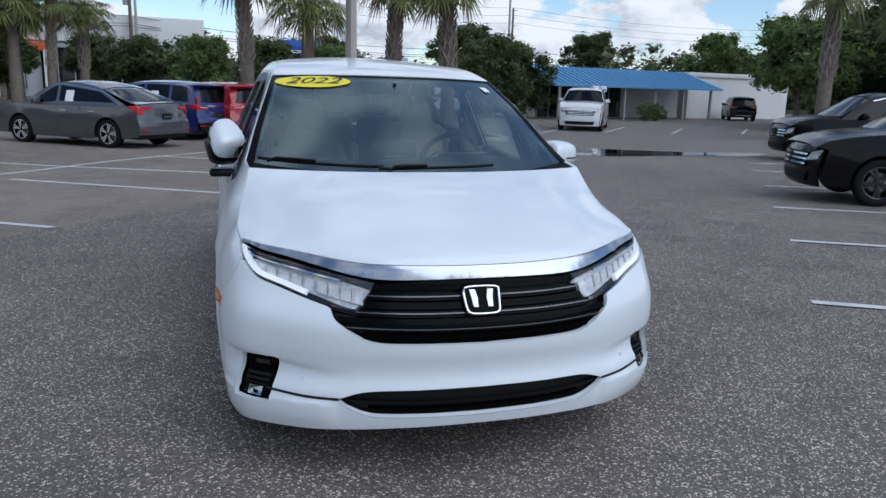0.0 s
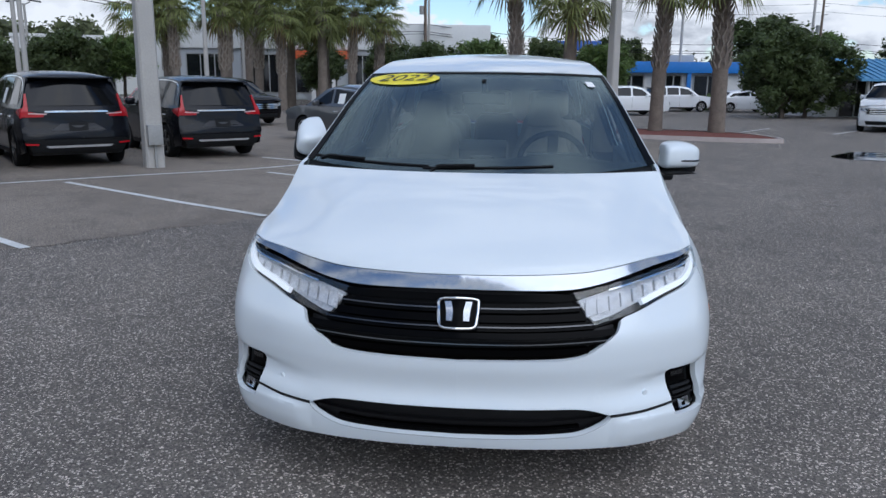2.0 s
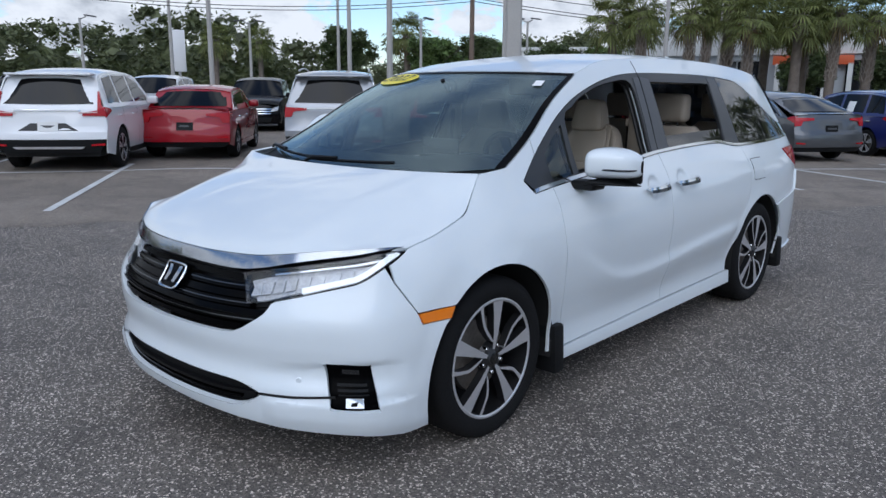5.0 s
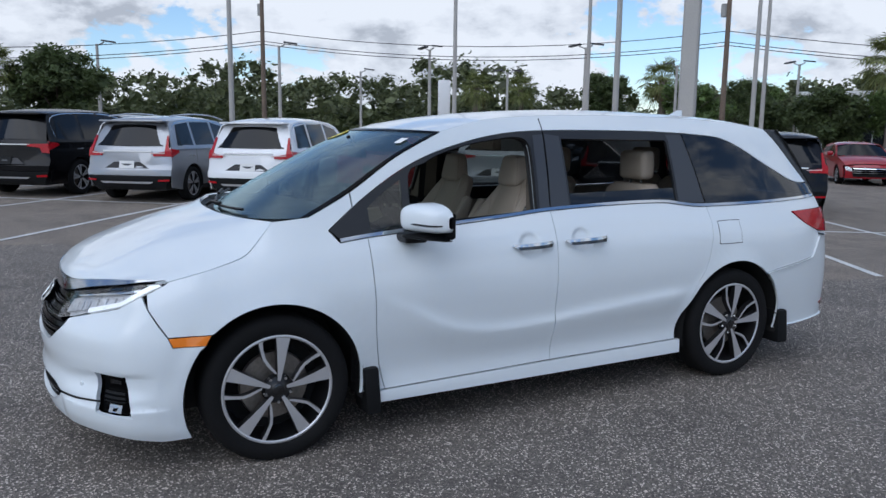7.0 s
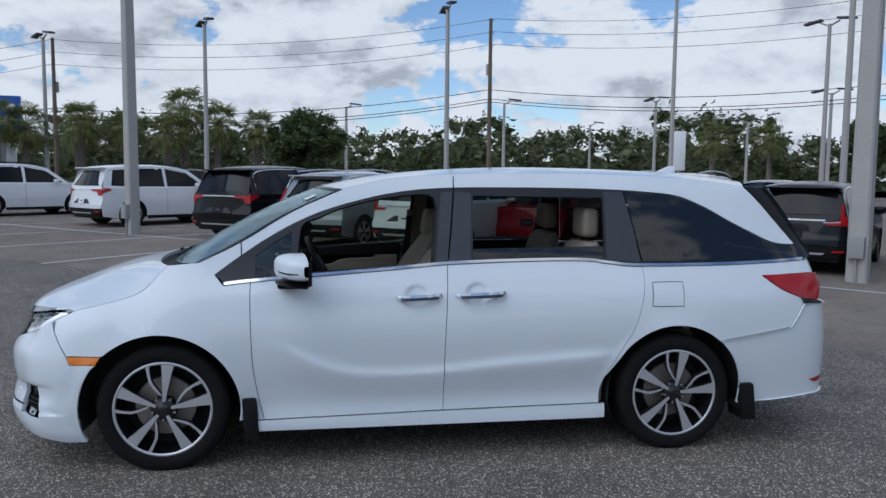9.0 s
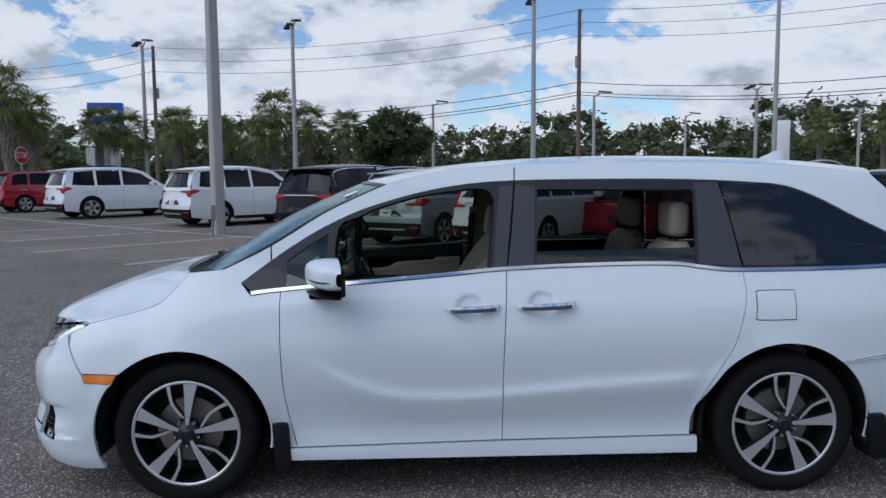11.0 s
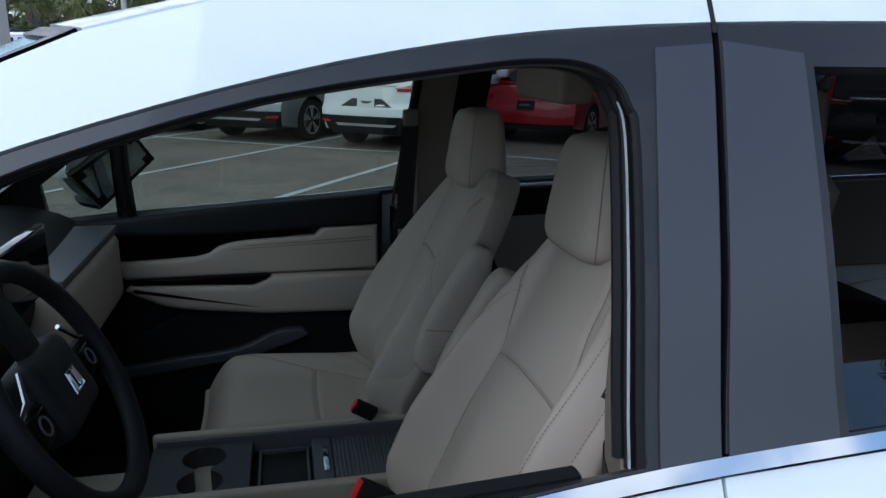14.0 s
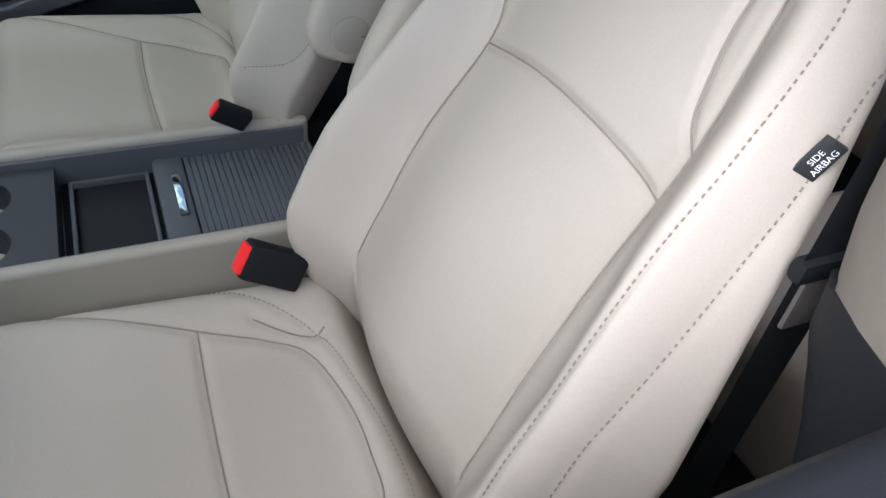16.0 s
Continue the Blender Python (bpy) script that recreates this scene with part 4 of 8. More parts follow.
chrome_line = CHROME_TOP[:-1] + [(1.15, .899)] + chrome_low[::-1]
chrome_line = [q for i, q in enumerate(chrome_line) if i == 0 or math.dist(q, chrome_line[i - 1]) > 1e-4]
part("chrome_wing", sheet(chrome_line[1:-1] + [(-a, b) for a, b in chrome_line[1:-1][::-1]], nose, step=0.04, lift=0.006, depth=0.03), WING_CHROME, van, "wide chrome bar under the hood edge")
part("hood_gap", sheet(both_sides(shifted(CHROME_TOP, .006)) + both_sides(shifted(CHROME_TOP, -.004))[::-1], nose, step=0.05, lift=-0.012, depth=0), UNDER, van, "dark gap under the hood")
# badge: a rounded frame round a plain bright block
emblem = thing("badge", "", "", m=None)
emblem.parent = van
frame_pts = [(-.073, .758), (-.064, .771), (-.03, .775), (.03, .775), (.064, .771), (.073, .758), (.066, .700), (.054, .686), (.025, .683), (-.025, .683), (-.054, .686), (-.066, .700)]
bm = bmesh.new()
pts = nose(np.array([p[0] for p in curve(frame_pts + frame_pts[:1], 4)]), np.array([p[1] for p in curve(frame_pts + frame_pts[:1], 4)]))[:-1] + np.array([0, -0.012, 0])
tube(bm, [tuple(p) for p in pts], 0.0055, 8, closed=True)
badge_frame = part("badge_frame", bm, CHROME, emblem)
part("badge_plate", sheet(curve(frame_pts, 3), nose, step=0.04, lift=0.004, depth=0.02), GLOSS_BLACK, emblem)
for side in (-1, 1):
    part("badge_block", sheet([(side * .050, .760), (side * .026, .760), (side * .018, .728), (side * .020, .698), (side * .040, .698), (side * .043, .728)], nose, step=0.02, lift=0.013, depth=0.008, outward=(0, -1, 0)), WING_CHROME, emblem, "plain chrome emblem bar")

for sgn in (1, -1):
    lamp_place = nose if sgn > 0 else (lambda u, z: nose(-np.asarray(u), z))
    head = thing("headlight", "", "")
    head.parent = van
    outline = HEAD_TOP + HEAD_LOW[1:]
    part("lens", sheet(outline, lamp_place, outward=(sgn, -2, 0), gap=0.003, step=0.04, lift=0.002, depth=0.03), LAMP_CLEAR, head, "clear headlight lens").visible_shadow = False
    part("housing", sheet(outline, lamp_place, outward=(sgn, -2, 0), gap=0.004, step=0.04, lift=-0.05, depth=0), PLASTIC_DARK, head)
    part("reflector", sheet(curve([(.452, .768), (.50, .780), (.62, .805), (.80, .832), (1.0, .853), (1.06, .848), (.95, .808), (.80, .770), (.66, .742), (.545, .716), (.505, .712)], 3), lamp_place, outward=(sgn, -2, 0), step=0.03, lift=-0.036, depth=0.012), LAMP_SILVER, head)
    for u0 in (.482, .53, .585, .64, .70, .76, .82, .88, .94):
        zt, zb = float(np.interp(u0, [.48, .95], [.762, .838])), float(np.interp(u0, [.48, .95], [.720, .80]))
        part("led_cell", sheet([(u0, zt), (u0 + .045, zt + .006), (u0 + .038, zb + .008), (u0 - .006, zb)], lamp_place, outward=(sgn, -2, 0), step=0.03, lift=-0.024, depth=0.02), LAMP_SILVER, head)
    low = [q for q in HEAD_LOW if .70 < q[0] < 1.13]
    part("light_strip", sheet([(1.17, .882), (1.155, .888), (1.10, .884)] + [(a - .010, b + .027) for a, b in low] + [(a - .004, b + .009) for a, b in low[::-1]], lamp_place, outward=(sgn, -2, 0), step=0.03, lift=-0.006, depth=0.02), LAMP_WHITE, head, "white running light strip")
    part("chrome_fillet", sheet([(a + .012, b - .016) for a, b in HEAD_TOP[5:-4]] + [(a + .012, b - .022) for a, b in HEAD_TOP[5:-4]][::-1], lamp_place, outward=(sgn, -2, 0), step=0.05, lift=-0.014, depth=0.01), CHROME, head)
    part("trim_blade", sheet([(a, b - .006) for a, b in HEAD_TOP[4:-3]] + [(a, b - .014) for a, b in HEAD_TOP[4:-3]][::-1], lamp_place, outward=(sgn, -2, 0), step=0.05, lift=-0.010, depth=0.02), GLOSS_BLACK, head)
    # lower corner: black pod with stacked lamps, and a dark groove to the lower opening
    pod = part("fog_pod", sheet(shrink(fog_hole, -0.012), lamp_place, outward=(sgn, -2, 0), step=0.03, lift=-0.030, depth=0.02), GLOSS_BLACK, van, "black pod with stacked fog lamps")
    for k, zc in enumerate((.450, .412, .392, .372, .346)):
        du = (.47 - zc) * .2
        part("fog_lamp" if k in (0, 4) else "fin", sheet([(.872 + du, zc + .008), (.945 + du, zc + .007), (.945 + du, zc - .008), (.874 + du, zc - .007)] if k in (0, 4) else [(.848 + du, zc + .006), (.972 + du, zc + .004), (.972 + du, zc - .006), (.850 + du, zc - .004)], lamp_place, outward=(sgn, -2, 0), step=0.03, lift=-0.026 if k in (0, 4) else -0.018, depth=0.012), DARK_CHROME if k == 0 else WING_CHROME if k == 4 else PLASTIC_DARK, pod)
    part("groove", sheet([(.56, .360), (.70, .362), (.86, .372), (.862, .364), (.70, .352), (.56, .350)], lamp_place, outward=(sgn, -2, 0), step=0.04, lift=0.0025, depth=0.004), UNDER, van, "dark groove in the bumper")
    bm = bmesh.new()
    c = lamp_place(np.array([.715]), np.array([.418]))[0]
    lathe(bm, [(0.0, 0.004), (.010, .004), (.0115, .002), (.0115, -.004)], 14, "x")
    d = (lamp_place(np.array([.725]), np.array([.418]))[0] - lamp_place(np.array([.705]), np.array([.418]))[0])
    bmesh.ops.transform(bm, matrix=Matrix.Translation(c) @ pose(0, 0, 0, 0, 0, math.degrees(math.atan2(d[1], d[0])) - 90 * (1 if d[0] * sgn > 0 else 1)), verts=bm.verts)
    part("parking_sensor", bm, WHITE, van)
lower = part("lower_grille", sheet(shrink(lower_hole, -0.004), nose, step=0.05, lift=-0.035, depth=-0.036), BLACK_TRIM, van, "black lower grille")
line = both_sides(curve([(0, .336), (.3, .338), (.53, .347)]))
part("bar", sheet(shifted(line, .006) + shifted(line, -.006)[::-1], nose, step=0.05, lift=-0.014, depth=0.02), BLACK_TRIM, lower)
line = both_sides(curve([(0, .305), (.3, .308), (.45, .315)]))
part("bar", sheet(shifted(line, .005) + shifted(line, -.005)[::-1], nose, step=0.05, lift=-0.022, depth=0.015), GLOSS_BLACK, lower)

# underside, wheel wells, what closes the body inside
bm = bmesh.new()
box(bm, (-.72, -.62, .24), (.72, -.02, .80), .08)
part("engine_bay", bm, UNDER, van)
bm = bmesh.new()
box(bm, (-.90, .46, .215), (.90, 2.52, .29), .02)
box(bm, (-.66, -.66, .215), (.66, 4.0, .285), .02)
part("underbody", bm, UNDER, van)
bm = bmesh.new()
box(bm, (-.80, .455, .285), (.80, 3.9, .34), .01)
part("cabin_floor", bm, CARPET, van, "black carpeted cabin floor")
for sgn in (1, -1):
    for yc in (0.0, 2.98):
        bm = bmesh.new()
        lathe(bm, [(.02, sgn * .60), (.41, sgn * .60), (.428, sgn * .64), (.428, sgn * .955)], 40, "x")
        bmesh.ops.bisect_plane(bm, geom=bm.verts[:] + bm.edges[:] + bm.faces[:], plane_co=(0, 0, -.10), plane_no=(0, 0, 1), clear_inner=True)
        bmesh.ops.translate(bm, vec=(0, yc, .345), verts=bm.verts)
        part("wheel_well", bm, UNDER, van)
    for yc, z0 in ((.452, .10), (3.42, .15)):
        bm = bmesh.new()
        box(bm, (sgn * .80, yc - .03, .155 if yc < 1 else .17), (sgn * .975, yc + (.05 if yc < 1 else .065), .40), .018)
        for v in bm.verts:
            v.co.y += (0.10 if yc < 1 else 0.12) * (0.40 - v.co.z) * (0.7 if yc < 1 else 0.9)
        part("mud_flap", bm, PLASTIC_DARK, van, "black rubber mud flap")

# cowl and wipers
bm = bmesh.new()
grid(bm, lambda a, b: tuple(hood_place(np.array((2 * a - 1) * .98), np.array(.985)) * (1 - b) + screen_place(np.array((2 * a - 1) * .98), np.array(.03)) * b - np.array([0, 0, .012 + .02 * math.sin(math.pi * b)])), 20, 3)
part("cowl", bm, PLASTIC_DARK, van, "black plastic cowl below the windshield")
for pts in ([(-.93, .03), (-.62, .045), (-.25, .05)], [(-.28, .03), (.0, .045), (.42, .055)]):
    bm = bmesh.new()
    mid = [screen_place(np.array(a), np.array(b)) + np.array([0, -.012, .018]) for a, b in curve(pts, 5)]
    tube(bm, [tuple(p) for p in mid], 0.008, 6)
    a = mid[len(mid) // 2]
    tube(bm, [tuple(mid[0] + np.array([.04, -.05, -.01])), tuple(mid[2] + np.array([0, -.02, .012])), tuple(a + np.array([0, 0, .012]))], 0.009, 6)
    part("wiper", bm, BLACK_TRIM, van, "black windshield wiper")

# door mirrors, handles, sticker
for sgn in (1, -1):
    mirror = thing("door_mirror", "", "")
    mirror.parent = van
    # the passenger's mirror is folded back and tipped up on its slanting hinge
    fold = Matrix.Identity(4)
    if sgn < 0:
        fold = pose(-.955, .55, 1.085) @ Matrix.Rotation(radians(38), 4, Vector((.707, .707, 0))) @ Matrix.Rotation(radians(-45), 4, "Z") @ pose(.945, -.66, -1.05)

    def case(a, b, zlo, zhi, deep=1.0, sgn=sgn):
        """The domed case: a runs from the door outwards, b from its top edge over the front to its lower edge."""
        s = 2 * a - 1
        end = max(0.0, 1 - abs(s) ** (4.5 if s > 0 else 7)) ** .5
        yb = .752 + .048 * a
        d = (.160 - .066 * a ** 1.5) * (.25 + .75 * end) * deep
        top, low = zhi - .040 * a ** 2.5 - .016 * (1 - a) ** 3, zlo + .006 * a
        h = (top - low) / 2 * (.55 + .45 * end)
        c = math.cos(math.pi * b)
        return (sgn * (.955 + .222 * a), yb - d * math.sin(math.pi * b) ** .55, (top + low) / 2 + h * abs(c) ** .62 * (1 if c > 0 else -1))

    def mirror_part(name, bm, material, label=""):
        bmesh.ops.recalc_face_normals(bm, faces=bm.faces[:])
        bmesh.ops.transform(bm, matrix=fold, verts=bm.verts)
        return part(name, bm, material, mirror, label)
    bm = bmesh.new()
    grid(bm, lambda a, b: case(a, b, 1.072, 1.226), 22, 24)
    bmesh.ops.holes_fill(bm, edges=[e for e in bm.edges if e.is_boundary])
    mirror_part("cap", bm, WHITE)
    bm = bmesh.new()
    grid(bm, lambda a, b: case(.02 + .97 * a, b, 1.040, 1.080, .97), 20, 14)
    bmesh.ops.holes_fill(bm, edges=[e for e in bm.edges if e.is_boundary])
    mirror_part("lower_case", bm, BLACK_TRIM, "black lower mirror case")
    bm = bmesh.new()
    box(bm, (min(sgn * .885, sgn * 1.02), .625, 1.018), (max(sgn * .885, sgn * 1.02), .745, 1.062), .02, 3)
    bmesh.ops.recalc_face_normals(bm, faces=bm.faces[:])
    part("arm", bm, BLACK_TRIM, mirror)
    bm = bmesh.new()
    strip = [case(.45 + .53 * k / 8, .56, 1.072, 1.226) for k in range(9)]
    tube(bm, [(x, y - .001, z) for x, y, z in strip], [.0025] + [.005] * 7 + [.003], 6)
    mirror_part("indicator_strip", bm, DARK_CHROME, "slim indicator strip in the mirror case")
    bm = bmesh.new()
    vs = []
    for x, y, z0, z1 in ((.960, .750, 1.045, 1.195), (1.168, .800, 1.05, 1.178)):
        vs.append([bm.verts.new((sgn * x, y + dy, z)) for dy, z in ((0, z0), (0, z1), (.018, z1 - .008), (.018, z0 + .008))])
    for i in range(4):
        bm.faces.new((vs[0][i], vs[0][(i + 1) % 4], vs[1][(i + 1) % 4], vs[1][i]))
    bm.faces.new(vs[0]), bm.faces.new(vs[1][::-1])
    mirror_part("back_case", bm, BLACK_TRIM)
    bm = bmesh.new()
    vs = [bm.verts.new((sgn * x, y + .0195, z)) for x, y, z in ((.972, .753, 1.062), (1.157, .797, 1.066), (1.157, .797, 1.160), (.972, .753, 1.176))]
    f0 = bm.faces.new(vs)
    bmesh.ops.bevel(bm, geom=vs, offset=.02, segments=4, affect="VERTICES")
    mirror_part("mirror_glass", bm, CHROME, "silvered mirror glass")
    for u0, u1, zc, owner in ((2.952, 3.212, .958, "front_door"), (3.297, 3.583, .968, "sliding_door")):
        h = thing("door_handle", "", "")
        h.parent = van
        place = skin if sgn > 0 else (lambda u, z: skin(u, z) * np.array([-1, 1, 1]))
        flat_skin = lambda u, z: np.stack([np.full_like(u, sgn * (.966 if u0 < 3.2 else .971)) + sgn * .030 * (1 - np.abs((u - (u0 + u1) / 2) / ((u1 - u0) / 2)) ** 3) - sgn * .25 * (z - zc), u - 1.672, z], -1)
        part("bar", sheet(curve([(u0, zc), (u0 + .02, zc + .012), (u1 - .02, zc + .020), (u1, zc + .016), (u1 - .02, zc - .008), (u0 + .03, zc - .014)], 3), flat_skin, step=0.03, lift=0, depth=0.02, outward=(sgn, 0, 0)), CHROME, h, "chrome door handle")
        part("grip", sheet([(u0 + .02, zc - .002), (u1 - .01, zc + .006), (u1 - .02, zc - .012), (u0 + .03, zc - .018)], flat_skin, step=0.03, lift=0.003, depth=0.012, outward=(sgn, 0, 0)), DARK_CHROME, h)

bm = sheet([(-.655 + .30 * math.cos(t), .880 + .080 * math.sin(t)) for t in [2 * math.pi * k / 32 for k in range(32)]], screen_place, step=0.05, lift=0.004, depth=0.0, outward=(0, -1, 1))
sticker = part("sticker", bm, YELLOW, van, "yellow oval year sticker reading 2022")
txt = bpy.data.curves.new("year", "FONT")
txt.body, txt.size, txt.align_x, txt.align_y, txt.shear = "2022", .135, "CENTER", "CENTER", .25
letters = new("year", txt)
bpy.context.view_layer.update()
me = bpy.data.meshes.new_from_object(letters.evaluated_get(bpy.context.evaluated_depsgraph_get()))
bpy.data.objects.remove(letters)
me.materials.clear()
me.materials.append(INK)
c = screen_place(np.array(-.655), np.array(.880))
du, dv = screen_place(np.array(-.60), np.array(.880)) - c, screen_place(np.array(-.655), np.array(.910)) - c
ex, ey = Vector(du).normalized(), Vector(dv).normalized()
ez = ex.cross(ey).normalized()
ey = ez.cross(ex)
me.transform(Matrix.Translation(Vector(c) + ez * .006) @ Matrix((ex, ey, ez)).transposed().to_4x4() @ Matrix.Diagonal((1.15, .9, 1, 1)))
num = new("year", me)
num.parent = sticker
bm = sheet([(.80, .80), (.86, .80), (.85, .86), (.79, .86)], screen_place, step=0.05, lift=0.004, depth=0.0, outward=(0, -1, 1))
part("small_sticker", bm, LABEL_WHITE, van, "small pale service sticker")
bm = bmesh.new()
grid(bm, lambda a, b: (.018 * (1 - b) * math.cos(2 * math.pi * a) * (1 if abs(math.cos(2 * math.pi * a)) else 1), 3.28 + (.10 * (1 - .75 * b)) * math.sin(2 * math.pi * a) + .07 * b, 1.675 + .065 * b), 16, 5, wrap=True)
bmesh.ops.holes_fill(bm, edges=bm.edges[:])
part("shark_fin", bm, WHITE, van, "white roof antenna fin")


# ---- wheels ----
def make_wheel(owner, x, y, z, sgn, tyre_r, rim_r, width, spokes, turn, detailed=True, bright=None, dark=None):
    """A wheel with its tyre, rim and spokes; its outer face looks towards sgn along x."""
    bright, dark = bright or ALLOY, dark or ALLOY_DARK
    w = thing("wheel", "", "")
    w.parent = owner
    w.location = (x, y, z)
    h = width / 2
    bm = bmesh.new()
    prof = [(rim_r - .004, -h * .80), (rim_r + .012, -h * .92), (rim_r + (tyre_r - rim_r) * .5, -h), (tyre_r - .022, -h * .93), (tyre_r - .006, -h * .80), (tyre_r, -h * .55),
            (tyre_r, h * .55), (tyre_r - .006, h * .80), (tyre_r - .022, h * .93), (rim_r + (tyre_r - rim_r) * .5, h), (rim_r + .012, h * .92), (rim_r - .004, h * .80)]
    lathe(bm, prof, 56 if detailed else 28, "x")
    for v in bm.verts:
        v.co.z = max(v.co.z, -z + .001)
    part("tyre", bm, RUBBER, w)
    bm = bmesh.new()
    f = sgn * h
    lathe(bm, [(rim_r + .004, f * .80), (rim_r + .004, f * .88), (rim_r - .004, f * .90), (rim_r - .011, f * .86)], 56 if detailed else 28, "x")
    part("rim", bm, bright, w)
    bm = bmesh.new()
    lathe(bm, [(rim_r - .011, f * .86), (rim_r - .016, f * .55), (rim_r - .03, -f * .6)], 56 if detailed else 28, "x")
    part("barrel", bm, dark, w)
    bm = bmesh.new()
    lathe(bm, [(.001, f * .15), (rim_r * .62, f * .15), (rim_r * .64, f * .05), (rim_r * .64, -f * .05)], 32, "x")
    part("brake_disc", bm, STEEL, w)
    bm = bmesh.new()
    lathe(bm, [(rim_r - .015, -f * .5), (rim_r * .3, -f * .55), (.001, -f * .55)], 28, "x")
    part("back_plate", bm, UNDER, w)
    deg = math.pi / 180
    broad = [(.16, 6, .030), (.42, 6.5, .058), (.72, 6.5, .092), (.985, 6.5, .132)]
    slim = [(.30, -6, .020), (.40, -15, .026), (.52, -20.5, .028), (.64, -22.5, .029), (.80, -20.5, .029), (.985, -18, .040)]
    plain = [(.16, -8, .05), (.55, -8, .07), (.98, -9, .10)], [(.16, 8, .05), (.55, 8, .07), (.98, 9, .10)]
    for k in range(spokes):
        base = turn + 2 * math.pi * k / spokes
        for line in ((broad, slim) if detailed else plain):
            bm = bmesh.new()
            ring = []
            for i, (r, o, hw) in enumerate(line):
                t = base - o * deg
                c, s = math.cos(t), math.sin(t)
                xx = .80 + .10 * math.sin(math.pi * min(1, r)) ** .7 if r < .9 else .86
                row = []
                for side, xo in ((-1, 0), (1, 0), (1.12, -.32), (-1.12, -.32)):
                    row.append(bm.verts.new((f * (xx + xo), r * rim_r * c - side * hw * rim_r * s, r * rim_r * s + side * hw * rim_r * c)))
                ring.append(row)
            for a, b in zip(ring, ring[1:]):
                for i in range(4):
                    fc = bm.faces.new((a[i], a[(i + 1) % 4], b[(i + 1) % 4], b[i]))
                    fc.material_index = 0 if i == 0 else 1
            bm.faces.new(ring[0]), bm.faces.new(ring[-1][::-1])
            bmesh.ops.recalc_face_normals(bm, faces=bm.faces[:])
            part("spoke", bm, (bright, dark), w, smooth=30)
    bm = bmesh.new()
    lathe(bm, [(.001, f * .90), (.030, f * .90), (.034, f * .86), (.062, f * .80), (.075, f * .60)], 24, "x")
    part("hub", bm, (dark,), w)
    if detailed:
        bm = bmesh.new()
        lathe(bm, [(.001, f * .925), (.022, f * .92), (.027, f * .90)], 20, "x")
        part("centre_cap", bm, DARK_CHROME, w)
        for k in range(5):
            t = turn + 2 * math.pi * (k + .5) / 5
            bm = bmesh.new()
            lathe(bm, [(.001, f * .86), (.008, f * .86), (.0105, f * .83), (.0105, f * .62)], 6, "x")
            bmesh.ops.translate(bm, vec=(0, .062 * math.cos(t), .062 * math.sin(t)), verts=bm.verts)
            part("lug_nut", bm, CHROME, w)
    return w


for sgn in (1, -1):
    for yc, turn in ((0.0, math.pi / 2), (2.98, math.pi / 2 - .113)):
        make_wheel(van, sgn * .845, yc, .349, sgn, .357, .262, .225, 5, turn)

# ---- the minivan: cabin ----
HINGE_Y, HINGE_Z, RAKE = 1.375, .68, math.atan(.5)
UPV, FWD = np.array([0, math.sin(RAKE), math.cos(RAKE)]), np.array([0, -math.cos(RAKE), math.sin(RAKE)])


def line_distance(x, h, lines):
    """The distance of each place (x, h) from the nearest of some lines."""
    best = np.full(np.shape(x), 9.0)
    for line in lines:
        p = np.array(line, float)
        for a, b in zip(p, p[1:]):
            d = b - a
            t = np.clip(((x - a[0]) * d[0] + (h - a[1]) * d[1]) / max(d @ d, 1e-12), 0, 1)
            best = np.minimum(best, np.hypot(x - a[0] - t * d[0], h - a[1] - t * d[1]))
    return best


BACK_SEAMS = [curve([(-.119, .059), (-.145, .094), (-.152, .17), (-.153, .27), (-.135, .381), (-.143, .43), (-.150, .48), (-.158, .53), (-.162, .59)]),
              curve([(-.135, .381), (-.05, .397), (.02, .402), (.078, .400), (.119, .395), (.148, .388)]),
              curve([(.164, .076), (.160, .12), (.153, .18), (.149, .25), (.147, .32), (.149, .388)]),
              curve([(.149, .388), (.150, .43), (.145, .48), (.136, .55), (.133, .61), (.138, .632)]),
              curve([(.150, .43), (.133, .446), (.123, .468), (.111, .518), (.107, .576), (.094, .620), (.075, .632)])]
BACK_STITCH = [curve([(.256, .08), (.252, .115), (.245, .164), (.240, .206), (.229, .277), (.220, .342), (.212, .401), (.205, .455), (.195, .508), (.182, .558), (.161, .601), (.141, .620)]),
               curve([(.286, .08), (.282, .12), (.270, .204), (.260, .288), (.250, .356), (.241, .411), (.232, .465), (.220, .515), (.208, .560), (.190, .602)]),
               curve([(-.227, .106), (-.258, .155), (-.258, .233), (-.234, .314), (-.190, .414), (-.150, .507)])]


def back_width(h, side=1.0):
    """Half the backrest's width at h up, on the outer (side 1) or inner (side -1) half."""
    hs = [-.06, .0, .10, .16, .25, .37, .47, .53, .60, .64, .66]
    outer = np.interp(h, hs, [.250, .276, .302, .307, .298, .266, .240, .219, .188, .153, .110])
    inner = np.interp(h, hs, [.228, .248, .264, .270, .266, .240, .220, .205, .180, .148, .110])
    return np.where(np.asarray(side) >= 0, outer, inner)


